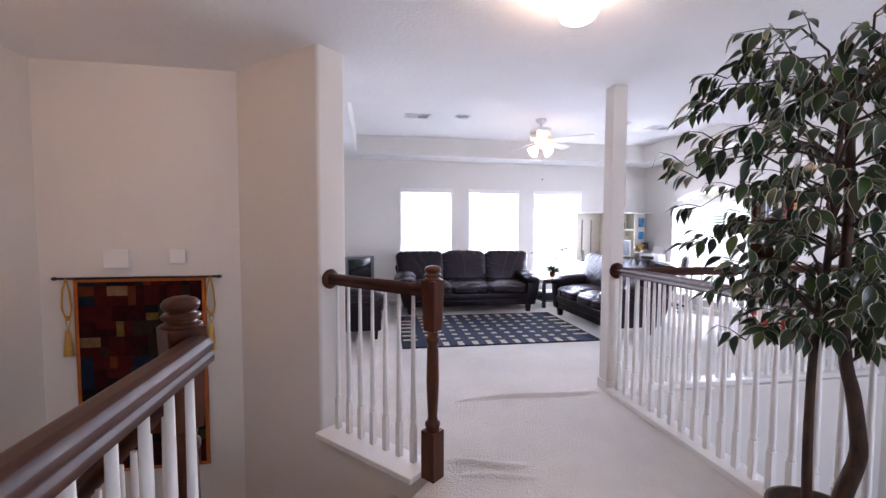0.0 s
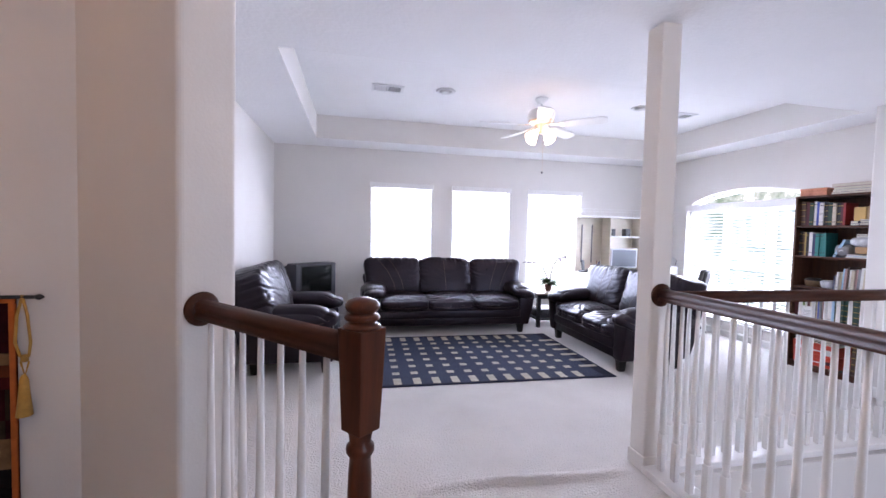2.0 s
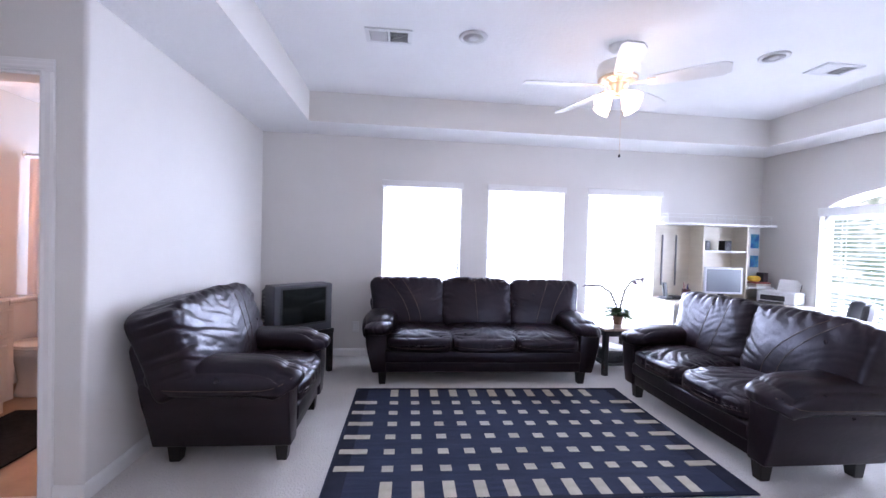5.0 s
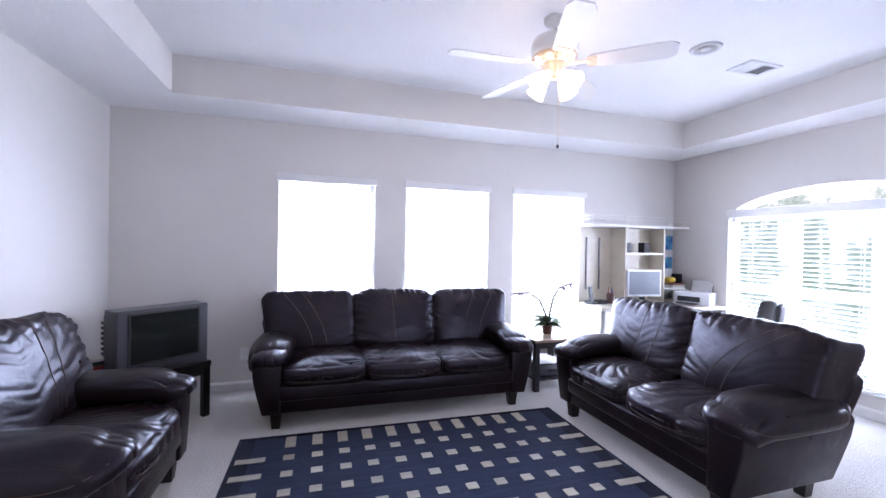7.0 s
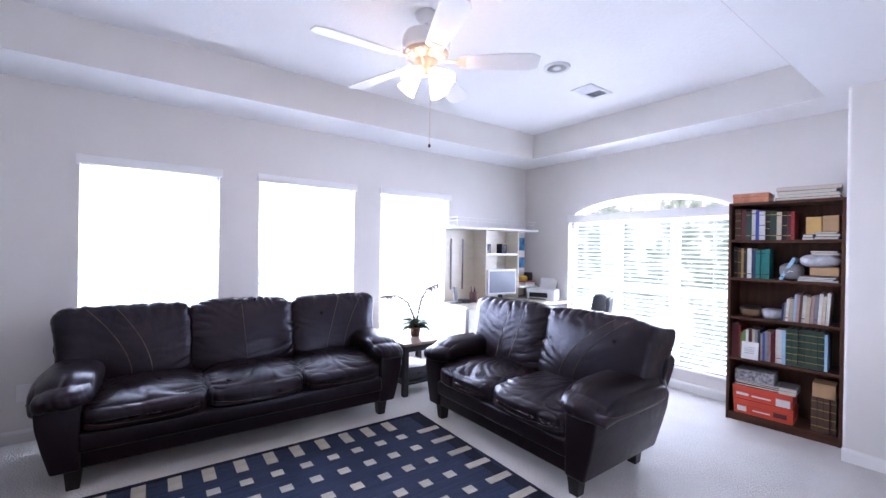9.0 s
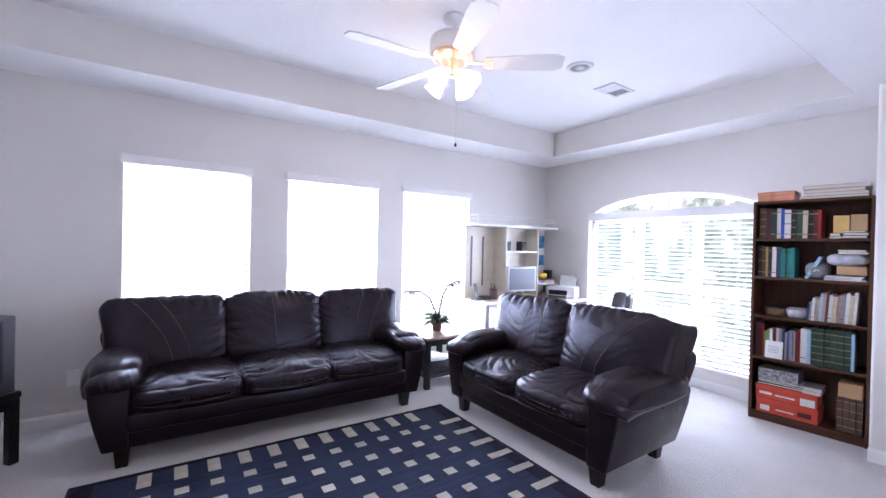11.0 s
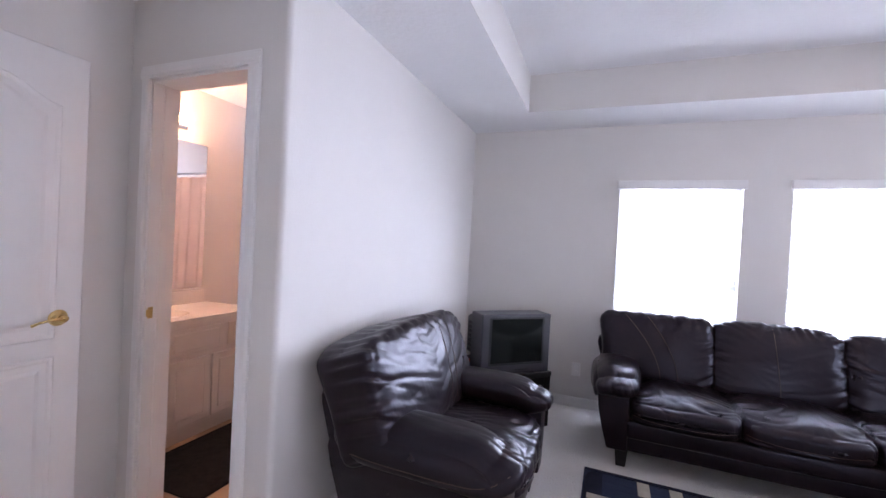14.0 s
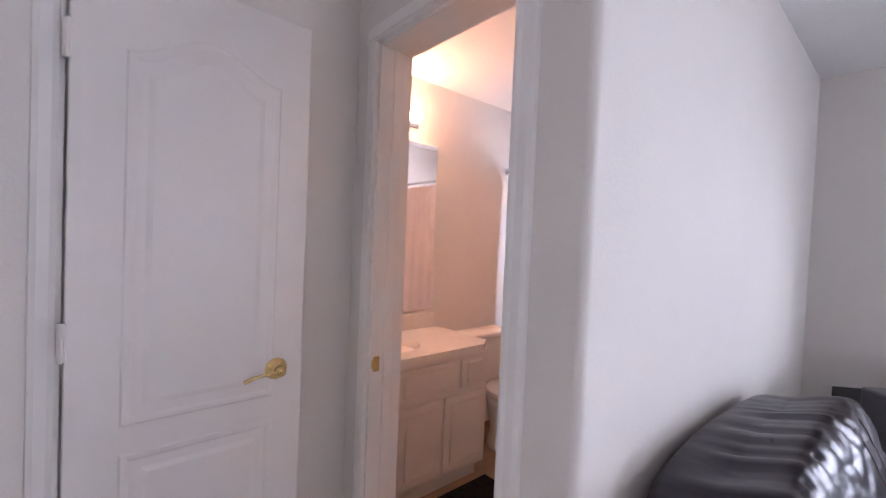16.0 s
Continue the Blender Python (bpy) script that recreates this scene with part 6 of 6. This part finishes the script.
def book(m, w, h, d, col, label, bands=0):
    """A closed book standing on its tail, spine towards -y."""
    ob = link("book", bmesh.new(), None)
    bm = bmesh.new()
    c = 0.0022
    box((-w / 2, 0, 0), (-w / 2 + c, d, h), 0, 1, bm)
    box((w / 2 - c, 0, 0), (w / 2, d, h), 0, 1, bm)
    box((-w / 2 + c, -0.0005, 0), (w / 2 - c, c, h), 0, 1, bm)
    bm.to_mesh(ob.data)
    bm.free()
    ob.data.materials.append(BOOKCOL[col])
    ob.matrix_world = m
    tagged(ob, label, "book", "books on the shelves")
    part("page_block", box((-w / 2 + c, c, 0.003), (w / 2 - c, d - 0.004, h - 0.003)), PAGES, ob)
    for k in range(bands):
        z = h * (0.14 + 0.72 * k / max(1, bands - 1))
        part("spine_band", box((-w / 2 + 0.001, -0.0018, z), (w / 2 - 0.001, -0.0004, z + 0.005)), GILT if col in ("green", "black", "maroon", "brown", "navy") else BOOKCOL["black"], ob)
    return ob


NAMEOF = {"sky": "pale blue", "lime": "light green", "ochre": "yellow", "white": "white", "cream": "cream"}


def row(shelf, u, items, hi, lean=0.0, depth=0.19):
    """Books side by side from u; items are (colour, thickness, height share, bands)."""
    z = SHELF_Z[shelf] + 0.0006
    for col, w, hs, bands in items:
        h = hi * hs
        word = NAMEOF.get(col, col)
        kind = "thick" if w > 0.034 else "thin" if w < 0.018 else "cloth-bound"
        m = CASE @ pose(u + w / 2 + (h * math.sin(radians(abs(lean))) * 0.0), 0.035 + 0.012 * book_rnd.random(), z, 0, lean, 0)
        book(m, w - 0.0012, h, depth * (0.85 + 0.2 * book_rnd.random()), col, "%s %s book standing on a shelf" % (kind, word), bands)
        u += w
    return u


row(4, 0.035, [("brown", 0.040, .92, 4), ("maroon", 0.034, .90, 0), ("green", 0.034, .86, 2), ("white", 0.026, .90, 2), ("blue", 0.024, .88, 0), ("white", 0.038, .84, 3), ("black", 0.030, .84, 4), ("green", 0.040, .84, 2), ("cream", 0.030, .80, 2), ("black", 0.032, .80, 3), ("maroon", 0.024, .80, 2), ("red", 0.020, .80, 1)], 0.265)
row(3, 0.030, [("black", 0.024, .95, 3), ("brown", 0.026, .92, 3), ("ochre", 0.016, .90, 0), ("black", 0.022, .90, 2), ("white", 0.030, .90, 1), ("navy", 0.026, .84, 0), ("teal", 0.030, .85, 2), ("teal", 0.030, .86, 2), ("teal", 0.026, .88, 1)], 0.265)
row(3, 0.315, [("sky", 0.022, .70, 1)], 0.265, 26)
row(2, 0.335, [("navy", 0.014, .55, 0), ("grey", 0.012, .6, 0), ("white", 0.018, .72, 1), ("cream", 0.024, .72, 0), ("sky", 0.016, .88, 0), ("pink", 0.018, .88, 0), ("brown", 0.014, .95, 0), ("white", 0.022, .86, 1), ("cream", 0.026, .82, 0), ("pink", 0.02, .86, 0), ("grey", 0.022, .9, 1), ("white", 0.022, .95, 0), ("cream", 0.02, .88, 0), ("white", 0.02, .98, 0)], 0.235, 3)
row(1, 0.028, [("maroon", 0.045, .95, 0), ("red", 0.010, .9, 0), ("lime", 0.02, .72, 0), ("lime", 0.016, .78, 0), ("white", 0.018, .8, 0), ("maroon", 0.022, .85, 0), ("cream", 0.018, .84, 1), ("grey", 0.018, .82, 0), ("navy", 0.016, .84, 0), ("cream", 0.014, .74, 0), ("blue", 0.016, .78, 0), ("grey", 0.02, .82, 0), ("pink", 0.016, .82, 0), ("maroon", 0.016, .8, 0), ("red", 0.012, .85, 0), ("white", 0.040, .90, 1), ("sky", 0.022, .90, 0)] + [("green", 0.036, .97, 5)] * 6 + [("sky", 0.018, .92, 0)], 0.285)
row(0, 0.515, [("brown", 0.034, .75, 4)] * 4, 0.33, 0.0, 0.21)


def flat_stack(m, items, label):
    """A pile of flat books; items are (colour, thickness, width, depth, turn)."""
    z = 0.0
    for col, t, w, d, turn in items:
        ob = link("book", box((-w / 2, -d / 2, 0.0), (w / 2, d / 2, t - 0.0008), 0.0015, 1), BOOKCOL[col])
        ob.matrix_world = m @ pose(0, 0, z, 0, 0, turn)
        tagged(ob, label, "book", "stacked books")
        part("page_block", box((-w / 2 + 0.004, -d / 2 - 0.0006, 0.003), (w / 2 - 0.004, d / 2 - 0.01, t - 0.004)), PAGES, ob)
        z += t


flat_stack(CASE @ pose(0.475, 0.14, CH + 0.0006), [("maroon", 0.022, 0.36, 0.25, 0), ("white", 0.020, 0.34, 0.25, 2), ("grey", 0.028, 0.33, 0.24, -2), ("pink", 0.030, 0.36, 0.24, 3)], "large flat book in a pile on the bookcase")
flat_stack(CASE @ pose(0.585, 0.12, SHELF_Z[4] + 0.0006), [("navy", 0.022, 0.13, 0.20, 0), ("grey", 0.020, 0.13, 0.19, 4), ("grey", 0.014, 0.12, 0.19, -3)], "flat dark book lying on a shelf")
flat_stack(CASE @ pose(0.485, 0.11, SHELF_Z[4] + 0.0006), [("white", 0.014, 0.06, 0.18, 0), ("navy", 0.026, 0.06, 0.18, 0)], "small flat book lying on a shelf")


def carton(name, m, w, d, h, mat, label, category="box", lid=True, tagbar=None):
    ob = thing(name, m, label, category)
    part("body", box((-w / 2, -d / 2, 0), (w / 2, d / 2, h * (0.62 if lid else 1.0)), 0.002, 1), mat, ob)
    if lid:
        part("lid", box((-w / 2 - 0.003, -d / 2 - 0.003, h * 0.62 + 0.0004), (w / 2 + 0.003, d / 2 + 0.003, h), 0.003, 1), mat, ob)
    if tagbar:
        for x0, x1, z0, z1, mt in tagbar:
            part("label", box((x0, -d / 2 - 0.0045, z0), (x1, -d / 2 - 0.0025, z1)), mt, ob, "printed label")
    return ob


COPPER = plain("copper_wrap", (0.62, 0.26, 0.16), 0.25, 0.35, 12.0, metal=0.4)
TANBOX = plain("tan_box", (0.42, 0.26, 0.13), 0.7, 0.12)
YELBOX = plain("yellow_box", (0.58, 0.36, 0.12), 0.6, 0.12)
REDBOX = plain("red_box", (0.62, 0.06, 0.025), 0.45, 0.06)
BAGGREY = plain("silver_bag", (0.42, 0.43, 0.45), 0.3, 0.35, 18.0)
WICKER = plain("wicker", (0.20, 0.12, 0.06), 0.8, 0.3, 60.0, 0.6, 80.0)
PATTERN = plain("speckled_cover", (0.30, 0.30, 0.31), 0.6, 0.8, 60.0)
carton("gift_box", CASE @ pose(0.135, 0.13, CH + 0.0006), 0.23, 0.20, 0.075, COPPER, "copper-coloured shiny box on the bookcase")
carton("card_box", CASE @ pose(0.515, 0.10, SHELF_Z[4] + 0.041), 0.085, 0.14, 0.125, YELBOX, "yellow cardboard box on a shelf", lid=False)
carton("card_box", CASE @ pose(0.605, 0.11, SHELF_Z[4] + 0.057), 0.085, 0.15, 0.115, TANBOX, "tan cardboard box on a shelf", lid=False)
carton("card_box", CASE @ pose(0.575, 0.12, SHELF_Z[3] + 0.045), 0.155, 0.18, 0.06, TANBOX, "flat brown cardboard box on a shelf", lid=False)
bars = [(-0.16, -0.09, 0.115, 0.135, PAPER), (-0.06, 0.06, 0.115, 0.130, PAPER), (0.085, 0.17, 0.095, 0.155, PAPER)]
carton("storage_box", CASE @ pose(0.235, 0.13, SHELF_Z[0] + 0.0006), 0.37, 0.22, 0.115, REDBOX, "red cardboard box with white labels", tagbar=[(-0.16, -0.10, 0.02, 0.06, PAPER), (-0.06, 0.05, 0.035, 0.045, PAPER), (0.07, 0.15, 0.03, 0.065, BOOKCOL["maroon"])])
carton("storage_box", CASE @ pose(0.228, 0.13, SHELF_Z[0] + 0.1165), 0.37, 0.22, 0.105, REDBOX, "red cardboard box with white labels", tagbar=[(-0.16, -0.08, 0.03, 0.05, PAPER), (-0.06, 0.06, 0.03, 0.042, PAPER), (0.09, 0.175, 0.005, 0.06, PAPER)])
flat_stack(CASE @ pose(0.200, 0.13, SHELF_Z[0] + 0.2225), [("black", 0.016, 0.30, 0.21, 1), ("black", 0.014, 0.28, 0.20, -2), ("white", 0.008, 0.30, 0.20, 3)], "flat black folder lying on the red boxes")
flat_stack(CASE @ pose(0.385, 0.10, SHELF_Z[0] + 0.2225), [("white", 0.024, 0.10, 0.19, 0), ("grey", 0.028, 0.11, 0.19, 2)], "pale flat box lying on the red boxes")
pb = carton("patterned_box", CASE @ pose(0.175, 0.13, SHELF_Z[0] + 0.2615), 0.25, 0.18, 0.085, PATTERN, "black and white speckled box on a pile", lid=False)
carton("envelope_box", CASE @ pose(0.585, 0.11, SHELF_Z[0] + 0.250), 0.125, 0.16, 0.10, TANBOX, "tan padded envelope box on brown books", lid=False)


def soft(name, m, w, d, h, mat, label, category, seed):
    ob = thing(name, m, label, category)
    part("body", rounded(w, d, h, 2.8, 12, None, seed, 0.012), mat, ob, "", True).location = (0, 0, h / 2)
    part("tie", tube([(-w * 0.1, -d * 0.47, h * 0.45), (0, -d * 0.52, h * 0.55), (w * 0.12, -d * 0.47, h * 0.5)], 0.003, 6), PAPER, ob)
    return ob


soft("plastic_bag", CASE @ pose(0.545, 0.11, SHELF_Z[3] + 0.108), 0.22, 0.17, 0.085, BAGGREY, "crumpled silver plastic bag on a shelf", "bag", 2.0)
soft("cloth_bundle", CASE @ pose(0.385, 0.12, SHELF_Z[3] + 0.0), 0.15, 0.16, 0.13, BOOKCOL["grey"], "grey crumpled cloth bundle on a shelf", "bundle", 5.0)
flat_stack(CASE @ pose(0.535, 0.12, SHELF_Z[3] + 0.0006), [("white", 0.012, 0.22, 0.19, 4), ("sky", 0.010, 0.20, 0.18, -5), ("white", 0.012, 0.20, 0.18, 2)], "loose pale papers lying on a shelf")
flat_stack(CASE @ pose(0.575, 0.12, SHELF_Z[3] + 0.195), [("white", 0.014, 0.15, 0.18, 3), ("black", 0.018, 0.15, 0.18, -2)], "flat dark book on top of a bag")
for u, r_, h_, mt, lab in ((0.135, 0.075, 0.085, WICKER, "round brown wicker basket on a shelf"), (0.275, 0.075, 0.075, BAGGREY, "round grey tin on a shelf")):
    ob = thing("basket", CASE @ pose(u, 0.12, SHELF_Z[2] + 0.0006), lab, "basket", "round containers")
    part("bowl", lathe([(r_ * 0.75, 0), (r_ * 0.9, h_ * 0.25), (r_, h_ * 0.7), (r_ * 0.98, h_ * 0.72)], 22), mt, ob, "", True)
    part("lid", lathe([(r_ * 1.02, h_ * 0.725), (r_ * 1.02, h_ * 0.82), (r_ * 0.7, h_), (0.002, h_ * 1.04)], 22), mt if mt is BAGGREY else BOOKCOL["black"], ob, "", True)
fr = thing("photo_frame", CASE @ pose(0.150, 0.016, SHELF_Z[1] + 0.0006, -9, 0, 0), "small white card leaning in front of books", "card")
part("card", box((-0.055, 0, 0), (0.055, 0.004, 0.135), 0.001, 1), PAPER, fr)
for z in (0.045, 0.06, 0.075, 0.09):
    part("printed_line", box((-0.035, -0.0008, z), (0.03, 0.0, z + 0.004)), BOOKCOL["grey"], fr)
part("stand", box((-0.01, 0.004, 0.0), (0.01, 0.012, 0.09)), PAPER, fr)

# ---- wall outlet ----
ol = thing("wall_outlet", pose(0.33, YF, 0.33), "white duplex wall outlet", "outlet")
part("cover_plate", box((-0.036, -0.006, -0.058), (0.036, 0, 0.058), 0.003, 1), TRIM, ol)
for z in (-0.02, 0.02):
    part("socket", box((-0.016, -0.0075, z - 0.013), (0.016, -0.005, z + 0.013), 0.003, 1), CHIME, ol)

# ---- variegated fig tree ----
FIGGREEN, fnt, fp = shader("fig_green", (0.03, 0.06, 0.025), 0.35)
finfo = fnt.nodes.new("ShaderNodeObjectInfo")
fcol = ramp(fnt, finfo.outputs["Random"], [(0.0, (0.010, 0.026, 0.011)), (0.6, (0.018, 0.042, 0.017)), (0.9, (0.034, 0.075, 0.020)), (1.0, (0.085, 0.16, 0.03))])
fnt.links.new(fcol, fp.inputs["Base Color"])
fp.inputs["Subsurface Weight"].default_value = 0.0
FIGRIM = plain("fig_cream_edge", (0.42, 0.43, 0.31), 0.5, 0.2, 60.0)
BARK, bknt, bkp = shader("fig_bark", (0.06, 0.04, 0.03), 0.85)
bkc = ramp(bknt, noise_tex(bknt, coords(bknt, (1, 1, 0.35)), 28.0, 6.0), [(0.3, (0.030, 0.017, 0.012)), (0.7, (0.10, 0.050, 0.030))])
bknt.links.new(bkc, bkp.inputs["Base Color"])
bump(bknt, bkp, noise_tex(bknt, coords(bknt, (1, 1, 0.3)), 40.0, 6.0), 0.7, 0.006)
FIGPOT = plain("brown_basket_pot", (0.07, 0.045, 0.03), 0.7, 0.2, 30.0, 0.5, 60.0)


def fig_tree():
    px, py = 1.725, 1.70
    ob = thing("fig_tree", pose(px, py, 0.001), "tall variegated potted fig tree with two twisted trunks", "potted tree")
    part("pot", lathe([(0.12, 0), (0.125, 0.004), (0.155, 0.24), (0.165, 0.25), (0.165, 0.275), (0.150, 0.275), (0.145, 0.25)], 28), FIGPOT, ob, "brown round planter", True)
    part("soil", lathe([(0.146, 0.24), (0.08, 0.252), (0.002, 0.25)], 20), FOOT, ob, "dark moss")
    r = random.Random(8)
    t1 = [(-0.035, 0.02, 0.24), (-0.036, 0.03, 0.55), (-0.030, 0.03, 0.9), (0.0, 0.02, 1.25), (-0.01, 0.0, 1.6), (0.015, 0.0, 1.85)]
    t2 = [(0.03, -0.03, 0.24), (0.055, -0.03, 0.36), (0.112, -0.03, 0.49), (0.110, -0.025, 0.60), (0.085, -0.02, 0.74), (0.06, -0.01, 0.85), (0.045, 0.0, 1.1), (0.05, 0.0, 1.4), (0.03, 0.0, 1.75)]

    def smooth(pts, n=26):
        out = []
        P = [Vector(pts[0])] + [Vector(p) for p in pts] + [Vector(pts[-1])]
        for k in range(n + 1):
            u = k / n * (len(pts) - 1)
            i = min(int(u), len(pts) - 2)
            f = u - i
            a, b, c, d = P[i], P[i + 1], P[i + 2], P[i + 3]
            out.append(0.5 * ((2 * b) + (c - a) * f + (2 * a - 5 * b + 4 * c - d) * f * f + (3 * b - a - 3 * c + d) * f ** 3))
        return out
    s1, s2 = smooth(t1), smooth(t2)
    part("trunk", tube(s1, [0.017 - 0.009 * k / 26 for k in range(27)], 10), BARK, ob, "thin straight trunk", True)
    part("trunk", tube(s2, [0.030 - 0.016 * k / 26 for k in range(27)], 12), BARK, ob, "thick twisted trunk", True)
    mats = (FIGGREEN, FIGRIM)
    leaves = [leaf_mesh(l, w, f, b, 0.15, mats) for l, w, f, b in ((0.078, 0.041, 0.25, 0.25), (0.070, 0.037, 0.15, 0.35), (0.084, 0.042, 0.35, 0.15), (0.058, 0.032, 0.2, 0.3))]
    spots = []
    nb = 64
    for k in range(nb):
        h = 0.84 + (1.92 - 0.84) * (k + 0.5) / nb
        src = s1 if k % 2 else s2
        base = min(src, key=lambda q: abs(q.z - min(h, 1.72)))
        ang = k * 2.399 + r.uniform(-0.3, 0.3)
        reach = (0.22 + 0.31 * math.exp(-((h - 1.45) / 0.36) ** 2)) * r.uniform(0.75, 1.1)
        rise = r.uniform(0.10, 0.26) if h < 1.65 else r.uniform(0.18, 0.36)
        pts = []
        for j in range(7):
            t = j / 6
            p = base + Vector((math.cos(ang) * reach * t, math.sin(ang) * reach * t, rise * math.sin(t * 2.0) - 0.10 * t * t))
            pts.append(p + Vector((r.uniform(-.012, .012), r.uniform(-.012, .012), r.uniform(-.01, .01))) * (t > 0))
        part("branch", tube(pts, [0.0058 - 0.0042 * j / 6 for j in range(7)], 6), BARK, ob, "", True)
        for tw in range(4):
            u = 0.24 + 0.24 * tw
            i = min(5, int(u * 6))
            q = pts[i].lerp(pts[i + 1], u * 6 - i)
            if tw == 3:
                q, ta = pts[-1], ang
                tl = 0.10
            else:
                ta = ang + (1 if tw % 2 else -1) * r.uniform(0.5, 1.0)
                tl = r.uniform(0.10, 0.19)
            end = q + Vector((math.cos(ta) * tl, math.sin(ta) * tl, r.uniform(-0.03, 0.07)))
            part("twig", tube([q, q.lerp(end, 0.5) + Vector((0, 0, 0.012)), end], [0.0024, 0.0018, 0.001], 5), BARK, ob)
            n = r.choice((5, 6, 7))
            for j in range(n):
                f = (j + 0.6) / n
                spots.append((q.lerp(end, f), ta + (1 if j % 2 else -1) * r.uniform(0.4, 1.1) * (0.2 if j == n - 1 else 1)))
    spots = [(q, a) for q, a in spots if q.z > 0.90 or q.x > 0.10]
    r.shuffle(spots)
    rest = bmesh.new()
    joined = [l.copy() for l in leaves]
    for k, (p, a) in enumerate(spots):
        m = Matrix.Translation(p) @ pose(0, 0, 0, 0, 0, math.degrees(a)) @ pose(0, 0, 0, r.uniform(-35, 35), r.uniform(8, 72), 0) @ Matrix.Scale(r.uniform(0.8, 1.15), 4)
        if k < 300:
            o = new("leaf", leaves[k % 4])
            o.parent = ob
            o.matrix_local = m
        else:
            me = joined[k % 4]
            vs = [rest.verts.new(m @ v.co) for v in me.vertices]
            for pl in me.polygons:
                fc = rest.faces.new([vs[i] for i in pl.vertices])
                fc.material_index, fc.smooth = pl.material_index, True
    for l in joined:
        bpy.data.meshes.remove(l)
    fo = part("foliage", rest, FIGGREEN_J, ob)
    fo.data.materials.append(FIGRIM)
    tagged(fo, "", "", "", "stuff")


FIGGREEN_J, jnt, jp = shader("fig_green_joined", (0.03, 0.06, 0.025), 0.35)
geo = jnt.nodes.new("ShaderNodeNewGeometry")
jcol = ramp(jnt, geo.outputs["Random Per Island"], [(0.0, (0.010, 0.026, 0.011)), (0.6, (0.018, 0.042, 0.017)), (0.9, (0.034, 0.075, 0.020)), (1.0, (0.085, 0.16, 0.03))])
jnt.links.new(jcol, jp.inputs["Base Color"])
fig_tree()
